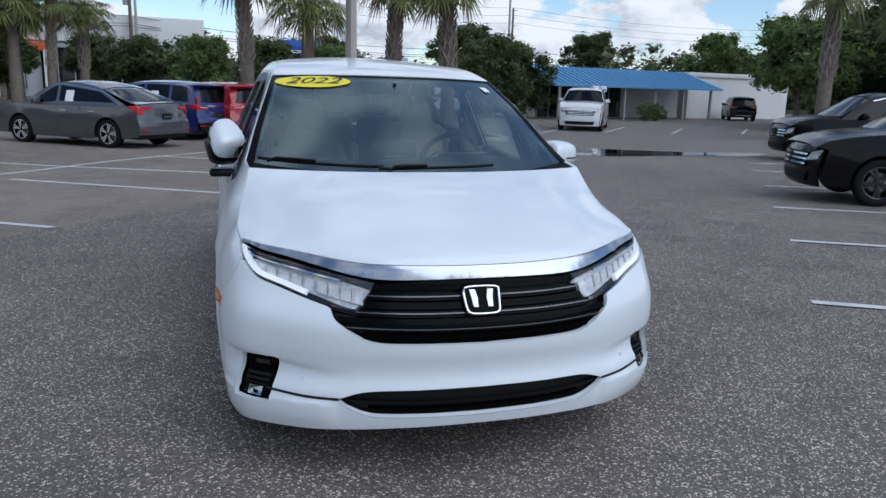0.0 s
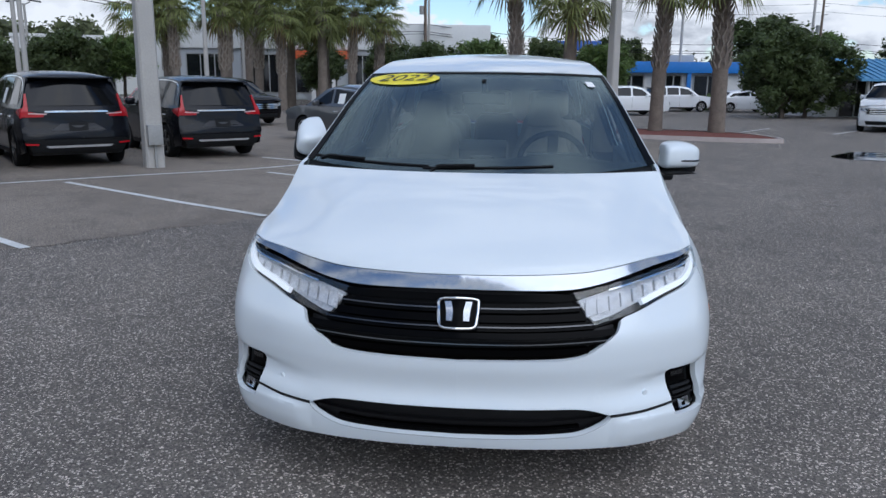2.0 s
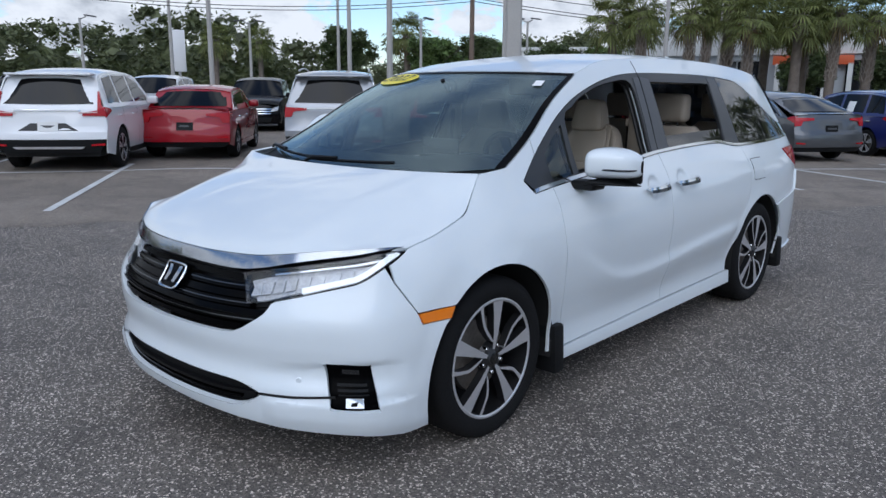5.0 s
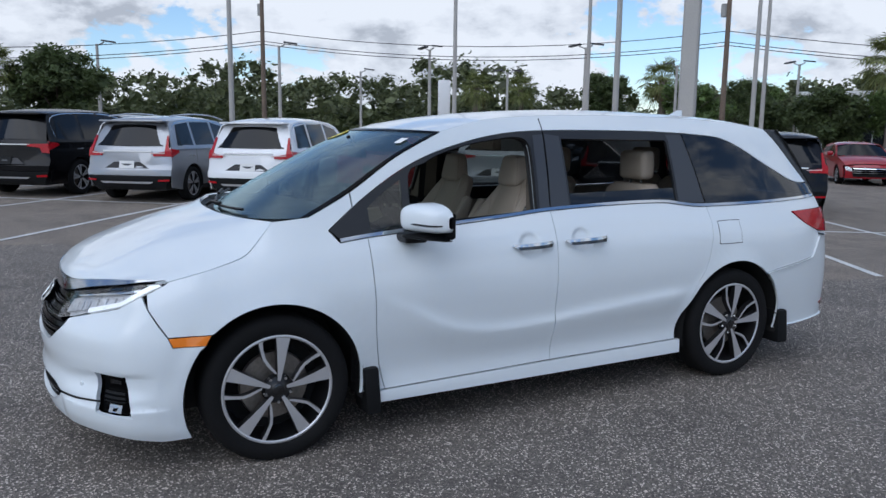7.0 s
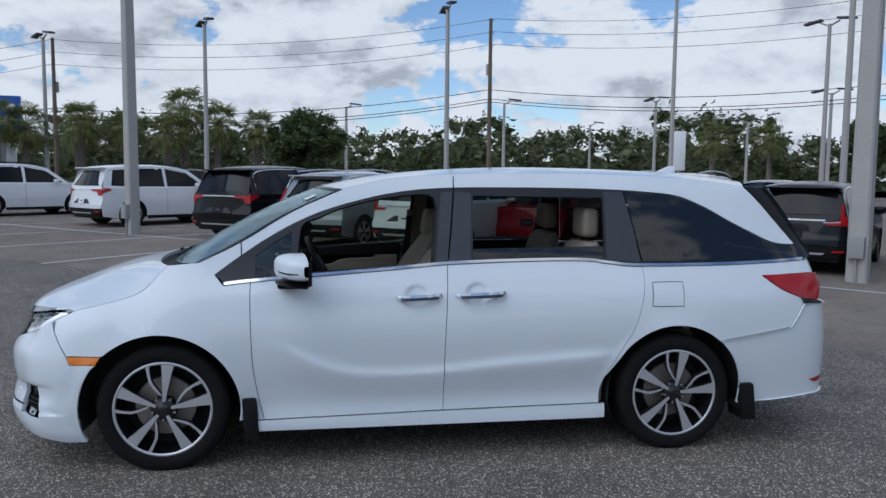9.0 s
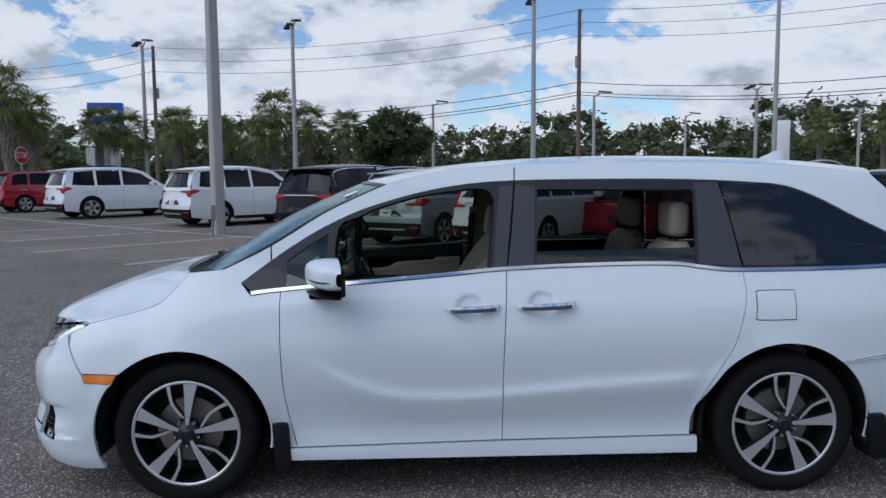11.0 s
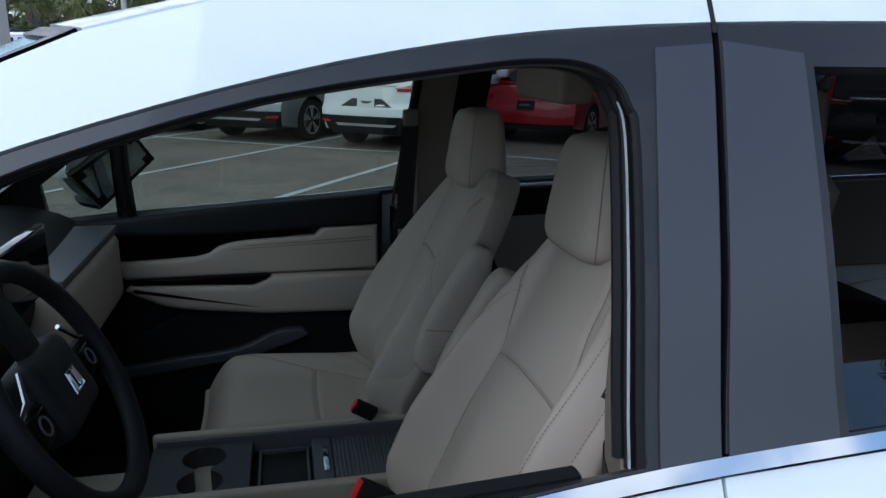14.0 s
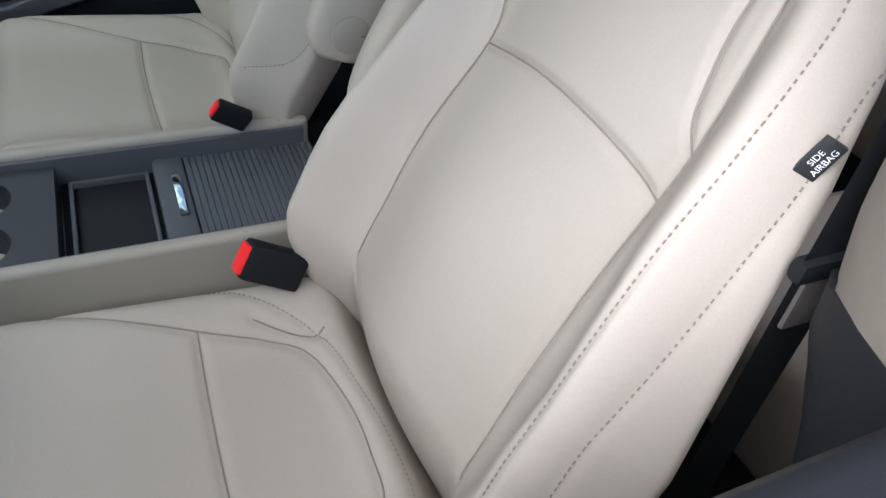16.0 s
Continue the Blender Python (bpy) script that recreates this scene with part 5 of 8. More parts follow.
def back_front(x, h):
    """How far the backrest's face stands forward of its middle plane, at x across and h up."""
    x, h = np.asarray(x, float), np.asarray(h, float)
    w = back_width(h, x)
    t = np.clip(np.abs(x) / w, 0, 1)
    bolster = np.interp(h, [-.06, .05, .2, .38, .52, .64], [.055, .088, .092, .070, .040, .015])
    hump = np.exp(-(((t - .82) / .155) ** 2)) * bolster
    edge = (1 - t**7) ** .5
    base = .014 + .022 * np.clip(1 - (x / .15) ** 2, 0, 1) - .02 * np.clip((h - .60) / .06, 0, 1) ** 2
    lumbar = .012 * np.exp(-(((h - .2) / .14) ** 2)) * np.exp(-((x / .10) ** 2))
    tuck = .058 * np.clip((.095 - h) / .095, 0, 1.4) ** 1.6
    return (base + hump + lumbar) * edge - tuck - .0050 * np.exp(-((line_distance(x, h, BACK_SEAMS) / .0048) ** 2)) - .0025 * np.exp(-((line_distance(x, h, BACK_STITCH) / .004) ** 2))


def on_back(x, h, lift=0.0):
    f = back_front(np.array(x), np.array(h)) + lift
    return np.array([0, HINGE_Y, HINGE_Z]) + np.array([float(x), 0, 0]) + UPV * float(h) + FWD * float(f)


CUSH_SEAMS = [curve([(-.285, .94), (-.264, .999), (-.218, 1.117), (-.187, 1.209), (-.161, 1.29), (-.131, 1.33), (-.045, 1.351), (.03, 1.353), (.09, 1.345), (.14, 1.29), (.165, 1.209), (.2, 1.1), (.24, .98)]),
              curve([(-.187, 1.209), (-.1, 1.206), (0, 1.204), (.08, 1.205), (.165, 1.209)]), curve([(-.19, 1.275), (-.155, 1.335), (-.16, 1.355)])]
CUSH_STITCH = [curve([(-.288, 1.006), (-.268, 1.158), (-.225, 1.265), (-.155, 1.344), (-.056, 1.369), (.027, 1.379), (.106, 1.374), (.19, 1.33), (.245, 1.2), (.270, .99)])]


def cushion_top(x, y):
    """The height of the seat cushion at x across (from its middle) and y."""
    x, y = np.asarray(x, float), np.asarray(y, float)
    t = np.clip(np.abs(x) / .29, 0, 1)
    hump = .042 * np.exp(-(((t - .80) / .20) ** 2)) * np.clip((1.44 - y) / .12, 0, 1)
    nose_drop = .10 * np.clip((1.01 - y) / .10, 0, 1) ** 2.2
    z = .655 + .022 * np.clip((1.38 - y) / .35, 0, 1) + hump - nose_drop + .016 * np.exp(-(((y - 1.368) / .035) ** 2)) - .07 * np.clip((y - 1.375) / .06, 0, 1.3) ** 1.7
    z = z - .085 * t**9
    return z - .0045 * np.exp(-((line_distance(x, y, CUSH_SEAMS) / .006) ** 2)) - .0025 * np.exp(-((line_distance(x, y, CUSH_STITCH) / .004) ** 2))


def thread(name, pts, owner, radius=.0011, dashed=False):
    bm = bmesh.new()
    pts = [tuple(p) for p in pts]
    if dashed:
        dense = [Vector(p) for p in curve(pts, 12)]
        run, keep = 0.0, []
        for a, b in zip(dense, dense[1:]):
            if int(run / .0032) % 2 == 0:
                tube(bm, [a, b], radius, 4, caps=False)
            run += (b - a).length
    else:
        tube(bm, pts, radius, 5)
    return part(name, bm, LEATHER_SEAM, owner, "stitched seam")


def front_seat(name, xc, inboard, head=(0.0, 0.0, 0.0), cushion_shift=(0.0, 0.0), buckle_at=(-.195, 1.305, .733), buckle_size=1.0):
    """A leather front seat; inboard is the sign of x towards the car's middle."""
    seat = thing(name, "", "")
    seat.parent = van
    seat.location = (xc, 0, 0)
    head_x, head_y, head_z = head
    flip = -inboard     # the pattern is drawn with its outer side at +x
    m = Matrix.Diagonal((flip, 1, 1, 1))

    def done(bm):
        bmesh.ops.transform(bm, matrix=m, verts=bm.verts)
        bmesh.ops.recalc_face_normals(bm, faces=bm.faces[:])
        return bm
    # backrest: one closed skin, fine on its face
    hs = np.linspace(-.06, .66, 230)
    xn = np.sin(np.linspace(-1, 1, 190) * math.pi / 2 * .985) * .55 + np.linspace(-1, 1, 190) * .45
    xn = xn / xn.max()
    X = xn[None, :] * back_width(np.repeat(hs[:, None], len(xn), 1), np.repeat(xn[None, :], len(hs), 0))
    H = np.repeat(hs[:, None], len(xn), 1)
    F = back_front(X, H)
    P = np.array([0, HINGE_Y, HINGE_Z]) + X[..., None] * np.array([1, 0, 0]) + H[..., None] * UPV + F[..., None] * FWD
    bn = np.linspace(1, -1, 15)[1:-1]
    XB = bn[None, :] * back_width(np.repeat(hs[:, None], len(bn), 1), np.repeat(bn[None, :], len(hs), 0))
    B = -.085 * (1 - np.abs(bn) ** 4) ** .5
    PB = np.array([0, HINGE_Y, HINGE_Z]) + XB[..., None] * np.array([1, 0, 0]) + H[:, : len(bn), None] * UPV + (B * np.ones_like(XB))[..., None] * FWD
    A = np.concatenate([P, PB], 1)
    bm = bmesh.new()
    rows = [[bm.verts.new(p) for p in row] for row in A]
    n = A.shape[1]
    for r, s in zip(rows, rows[1:]):
        for k in range(n):
            bm.faces.new((r[k], r[(k + 1) % n], s[(k + 1) % n], s[k]))
    bm.faces.new(rows[-1]), bm.faces.new(rows[0][::-1])
    back = part("backrest", done(bm), LEATHER, seat, smooth=60)
    for ln in BACK_SEAMS:
        thread("seam", [on_back(x, h, .0006) * np.array([flip, 1, 1]) for x, h in ln], back)
    for ln in BACK_STITCH:
        thread("stitch", [on_back(x, h, .001) * np.array([flip, 1, 1]) for x, h in ln], back, .0008, True)
    # cushion
    nx, ny = 110, 110
    bm = bmesh.new()
    xs, ys = np.linspace(-.29, .29, nx), np.linspace(.90, 1.47, ny)
    XX, YY = np.meshgrid(xs, ys)
    ZZ = cushion_top(XX, YY)
    vs = [[bm.verts.new((XX[j, i], YY[j, i] - .0, ZZ[j, i])) for i in range(nx)] for j in range(ny)]
    for j in range(ny - 1):
        for i in range(nx - 1):
            bm.faces.new((vs[j][i], vs[j][i + 1], vs[j + 1][i + 1], vs[j + 1][i]))
    rim = [e for e in bm.edges if e.is_boundary]
    low = [g for g in bmesh.ops.extrude_edge_only(bm, edges=rim)["geom"] if isinstance(g, bmesh.types.BMVert)]
    for v in low:
        v.co = Vector((v.co.x * .97, .93 + (v.co.y - .90) * .95, .48))
    cush = part("cushion", done(bm), LEATHER, seat, smooth=60)
    cush.location = (flip * cushion_shift[0], cushion_shift[1], 0)
    for ln in CUSH_SEAMS:
        thread("seam", [(flip * x, y, float(cushion_top(x, y)) + .001) for x, y in ln], cush)
    for ln in CUSH_STITCH:
        thread("stitch", [(flip * x, y, float(cushion_top(x, y)) + .002) for x, y in ln], cush, .0008, True)
    # headrest: a soft block with a piped edge, on two posts
    bm = bmesh.new()
    def head(a, b):
        t, h = 2 * math.pi * a, b
        s = (max(0.0, 1 - abs(2 * h - 1) ** 5)) ** .42
        w = (.122 - .036 * h) * (s * .45 + .55 if 0 < h < 1 else .45)
        d = .060 * (s * .5 + .5 if 0 < h < 1 else .45) * (1.12 - .30 * h)
        cx, cy = math.cos(t), math.sin(t)
        return (head_x + w * abs(cx) ** .45 * (1 if cx > 0 else -1), 1.648 + head_y + .012 * h + d * abs(cy) ** .5 * (1 if cy > 0 else -1), 1.243 + head_z + .190 * h)
    grid(bm, head, 44, 26, wrap=True)
    bmesh.ops.holes_fill(bm, edges=bm.edges[:])
    hr = part("headrest", done(bm), LEATHER, seat, smooth=60)
    for sx in (-1, 1):
        thread("seam", [np.array(head(a, b / 20)) + np.array([0, -.0005, 0]) for a, b in [((.5 + .085) if sx < 0 else (1 - .085), b) for b in range(1, 20)]], hr, .0010)
    bm = bmesh.new()
    tube(bm, [(head_x - .06, 1.655 + head_y, 1.18), (head_x - .06, 1.652 + head_y, 1.27)], .007, 8)
    tube(bm, [(head_x + .06, 1.655 + head_y, 1.18), (head_x + .06, 1.652 + head_y, 1.27)], .007, 8)
    part("headrest_post", bm, DARK_CHROME, seat)
    # base shield and rail
    bm = bmesh.new()
    box(bm, (-.265, .96, .34), (.265, 1.44, .53), .03)
    part("base", done(bm), PLASTIC_DARK, seat)
    # fold-up armrest on the inner side
    bm = bmesh.new()
    pts = curve([(1.476, .846, .030), (1.480, .866, .047), (1.488, .895, .053), (1.506, .945, .053), (1.530, 1.0, .049), (1.558, 1.06, .040), (1.578, 1.11, .030), (1.586, 1.134, .014)], 3)
    rings = []
    for i, (y, z, rr) in enumerate(pts):
        thick = .026 if 0 < i < len(pts) - 1 else .016
        rings.append([bm.verts.new((-.290 + thick * abs(math.cos(t)) ** .5 * (1 if math.cos(t) > 0 else -1), y + rr * math.sin(t), z - .28 * rr * math.sin(t))) for t in [2 * math.pi * k / 20 for k in range(20)]])
    for r, s in zip(rings, rings[1:]):
        for k in range(20):
            bm.faces.new((r[k], r[(k + 1) % 20], s[(k + 1) % 20], s[k]))
    bm.faces.new(rings[0][::-1]), bm.faces.new(rings[-1])
    arm = part("armrest", done(bm), LEATHER, seat, "beige armrest folded up beside the backrest", smooth=60)
    thread("seam", [(flip * -.3165, 1.455 + .095 * k / 8, .957 - .012 * k / 8) for k in range(9)], arm, .0012)
    bm = bmesh.new()
    lathe(bm, [(.001, -.3185), (.024, -.319), (.028, -.317), (.028, -.30)], 24, "x")
    bmesh.ops.translate(bm, vec=(0, 1.489, .890), verts=bm.verts)
    part("pivot_cap", done(bm), PLASTIC_BEIGE, arm)
    # buckle
    bm = bmesh.new()
    box(bm, (-.014, -.024, -.045), (.014, .024, .035), .006)
    bmesh.ops.transform(bm, matrix=m @ pose(*buckle_at, 58, -12, 8) @ Matrix.Scale(buckle_size, 4), verts=bm.verts)
    buckle = part("buckle", bm, PLASTIC_DARK, seat, "black belt buckle with a red button")
    bm = bmesh.new()
    box(bm, (-.010, -.019, .030), (.010, .019, .040), .003)
    bmesh.ops.transform(bm, matrix=m @ pose(*buckle_at, 58, -12, 8) @ Matrix.Scale(buckle_size, 4), verts=bm.verts)
    part("button", bm, RED_BUTTON, buckle)
    # tag on the outer side of the backrest
    bm = bmesh.new()
    c = on_back(.231, .482, .012)
    box(bm, (-.002, -.0082, -.0148), (.002, .0082, .0148), .001)
    tag_pose = Matrix.Translation(Vector(c * np.array([flip, 1, 1]))) @ pose(0, 0, 0, -22, 0, flip * -35)
    bmesh.ops.transform(bm, matrix=tag_pose, verts=bm.verts)
    tag = part("airbag_tag", bm, INK, seat, "black cloth tag reading SIDE AIRBAG")
    if flip > 0:
        for k, word in enumerate(("SIDE", "AIRBAG")):
            tx = bpy.data.curves.new("word", "FONT")
            tx.body, tx.size, tx.align_x, tx.align_y = word, .0064, "CENTER", "CENTER"
            ob = new("word", tx)
            bpy.context.view_layer.update()
            me = bpy.data.meshes.new_from_object(ob.evaluated_get(bpy.context.evaluated_depsgraph_get()))
            bpy.data.objects.remove(ob)
            me.materials.clear()
            me.materials.append(LABEL_WHITE)
            me.transform(tag_pose @ Matrix.Translation((.0028, .0033 if k else -.0033, 0)) @ Matrix(((0, 0, 1, 0), (0, -1, 0, 0), (1, 0, 0, 0), (0, 0, 0, 1))) @ Matrix.Diagonal((.95, 1, 1, 1)))
            w = new("word", me)
            w.parent = tag
    return seat


front_seat("driver_seat", .395, -1, (-.034, .004, -.010), (.030, 0))
front_seat("passenger_seat", -.38, 1, (.012, -.008, -.022), (.012, .02), (-.262, 1.32, .755), .68)

# second and third row seats, simpler since they stay in the shade
def rear_seat(xc, yc, w, name):
    seat = thing(name, "", "")
    seat.parent = van
    bm = bmesh.new()
    grid(bm, lambda a, b: (xc + w * abs(math.cos(2 * math.pi * a)) ** .5 * (1 if math.cos(2 * math.pi * a) > 0 else -1) * (1 - .25 * max(0, b - .6)) * (1 if 0 < b < 1 else .8),
                           yc + .42 * (b * .62) * .75 + .075 * abs(math.sin(2 * math.pi * a)) ** .6 * (1 if math.sin(2 * math.pi * a) > 0 else -1) * (1 if 0 < b < 1 else .6), .64 + .60 * b), 28, 14, wrap=True)
    bmesh.ops.holes_fill(bm, edges=bm.edges[:])
    part("backrest", bm, LEATHER, seat)
    bm = bmesh.new()
    box(bm, (xc - w, yc - .46, .44), (xc + w, yc + .05, .68), .06, 4)
    part("cushion", bm, LEATHER, seat)
    bm = bmesh.new()
    box(bm, (xc - .125, yc + .145, 1.265), (xc + .125, yc + .255, 1.455), .045, 4)
    part("headrest", bm, LEATHER, seat)
    bm = bmesh.new()
    tube(bm, [(xc - .05, yc + .2, 1.2), (xc - .05, yc + .2, 1.29)], .007, 6)
    tube(bm, [(xc + .05, yc + .2, 1.2), (xc + .05, yc + .2, 1.29)], .007, 6)
    part("headrest_post", bm, DARK_CHROME, seat)
    return seat


for xc in (.45, -.45):
    rear_seat(xc, 2.36, .25, "second_row_seat")
for xc in (.42, 0.0, -.42):
    rear_seat(xc, 3.22, .2, "third_row_seat")

# centre console
con = thing("centre_console", "", "")
con.parent = van
con.location = (.013, 0, .010)
bm = bmesh.new()
box(bm, (-.125, .62, .34), (.105, 1.44, .655), .02)
part("body", bm, PLASTIC_BEIGE, con)
for xa, xb in ((-.131, -.122), (.092, .101)):
    bm = bmesh.new()
    box(bm, (xa, .87, .60), (xb, 1.43, .712), .003)
    part("lining", bm, PLASTIC_GREY, con, "dark grey inner side of the rail")
for xa, xb in ((-.152, -.1315), (.1015, .122)):
    bm = bmesh.new()
    box(bm, (xa, .86, .45), (xb, 1.44, .722), .012, 3)
    part("rail", bm, PLASTIC_BEIGE, con, "beige padded side rail")
wells = [(-.062 + .045 * math.cos(a), .975 + .045 * math.sin(a)) for a in np.linspace(math.radians(22), math.radians(338), 22)]
wells += [(.035 + .045 * math.cos(a), .975 + .045 * math.sin(a)) for a in np.linspace(math.radians(202), math.radians(518), 22)]
cups = part("cup_block", sheet([(-.123, .865), (.093, .865), (.093, 1.072), (-.123, 1.072)], lambda u, v: np.stack([np.asarray(u, float), np.asarray(v, float), .700 + 0 * np.asarray(u, float)], -1), [wells], outward=(0, 0, 1), step=0.05, depth=0.07), CUP_PLASTIC, con, "dark double cup holder")
bm = bmesh.new()
box(bm, (-.120, .87, .612), (.090, 1.07, .632))
part("cup_floor", bm, UNDER, con)
bm = bmesh.new()
box(bm, (-.124, 1.075, .60), (.094, 1.44, .668), .004)
part("tray", bm, PLASTIC_DARK, con)
bm = bmesh.new()
for a, b in (((-.112, 1.09), (-.106, 1.19)), ((.06, 1.09), (.066, 1.19)), ((-.112, 1.086), (.066, 1.092)), ((-.112, 1.188), (.066, 1.194))):
    box(bm, (*a, .664), (*b, .678), .002)
part("tray_edge", bm, PLASTIC_GREY, con)
bm = bmesh.new()
box(bm, (-.124, 1.200, .655), (.094, 1.243, .690), .006)
part("lid_front", bm, PLASTIC_GREY, con)
bm = bmesh.new()
box(bm, (-.075, 1.222, .686), (.028, 1.234, .694), .003)
part("lid_pull", bm, CHROME, con, "bright lid pull")
tambour = None
for k in range(22):
    bm = bmesh.new()
    box(bm, (-.122, 1.2445 + k * .0088, .655), (.092, 1.2530 + k * .0088, .6868), .0012, 1)
    if tambour is None:
        tambour = part("tambour", bm, PLASTIC_GREY, con, "dark ribbed sliding lid")
    else:
        part("slat", bm, PLASTIC_GREY, tambour)

# passenger's door seen from inside, and the same card on the driver's door
def door_card(sgn):
    card = thing("door_card", "", "")
    card.parent = van
    X = lambda d: sgn * (.845 - d)
    def slab(name, outline, d0, d1, material, bevel=.006, label=""):
        """A pad on the door: outline in (y, z), from d0 to d1 inside the skin."""
        bm = bmesh.new()
        vs = [bm.verts.new((X(d0), y, z)) for y, z in clean(outline)]
        f = bm.faces.new(vs)
        ex = [g for g in bmesh.ops.extrude_face_region(bm, geom=[f])["geom"] if isinstance(g, bmesh.types.BMVert)]
        for v in ex:
            v.co.x = X(d1)
        bmesh.ops.recalc_face_normals(bm, faces=bm.faces[:])
        if bevel:
            edge = [e for e in bm.edges if all(abs(v.co.x - X(d1)) < 1e-5 for v in e.verts)]
            bmesh.ops.bevel(bm, geom=edge, offset=bevel, segments=3, affect="EDGES", profile=.6)
        part(name, bm, material, card, label)
    slab("backing", [(.40, .30), (1.44, .30), (1.46, 1.13), (.95, 1.095), (.42, 1.04)], .0, .02, PLASTIC_DARK)
    slab("upper_roll", [(.42, 1.025), (.42, 1.055), (.95, 1.10), (1.45, 1.13), (1.45, 1.035), (1.0, 1.02)], .02, .05, PLASTIC_DARK, .015)
    slab("gloss_strip", [(.50, 1.018), (1.24, 1.033), (1.235, 1.012), (1.0, .985), (.94, .955), (.60, .95)], .02, .036, GLOSS_BLACK, .003, "glossy black trim strip")
    slab("pad", curve([(.62, .945), (.90, .955), (.97, .985), (1.05, .999), (1.25, 1.006)], 3) + [(1.27, 1.028), (1.44, 1.03), (1.44, .895), (.70, .895)], .02, .052, LEATHER, .012, "beige padded door panel")
    slab("armrest", curve([(.70, .87), (.76, .835), (.85, .805), (1.1, .775)], 3) + [(1.44, .765), (1.44, .888), (1.12, .892), (1.06, .868), (.72, .885)], .02, .085, LEATHER, .02, "beige padded armrest")
    slab("switch_plate", [(.72, .886), (1.06, .872), (1.11, .893), (1.10, .898), (.74, .898)], .02, .078, GLOSS_BLACK, .003)
    slab("lower_panel", [(.44, .36), (1.42, .36), (1.43, .755), (1.1, .765), (.86, .79), (.72, .72), (.44, .70)], .02, .036, PLASTIC_DARK, .01)
    slab("pocket_lip", curve([(.50, .60), (.8, .64), (1.0, .66), (1.12, .71), (1.20, .715)], 3) + [(1.22, .69), (1.14, .66), (1.02, .625), (.5, .57)], .03, .06, PLASTIC_GREY, .008)
    for zz, a, b in ((.985, 1.05, 1.42), (.975, 1.0, 1.42)):
        bm = bmesh.new()
        tube(bm, [(X(.053), a, zz), (X(.0535), b, zz + .012)], .0012, 5)
        part("seam", bm, LEATHER_SEAM, card)


door_card(-1)
door_card(1)
# side walls of the cabin behind the front doors, pillars, belts
def pillar_swell(u, z):
    """How far the middle pillar's trim turns into the cabin behind the window seal."""
    t = np.clip((u - 3.183 - .12 * (z - 1.13)) / np.clip(.02 + .12 * (1.35 - z), .02, .05), 0, 1)
    return np.sin(t * math.pi / 2) * np.clip(.036 + .42 * (1.35 - z), .012, .16)


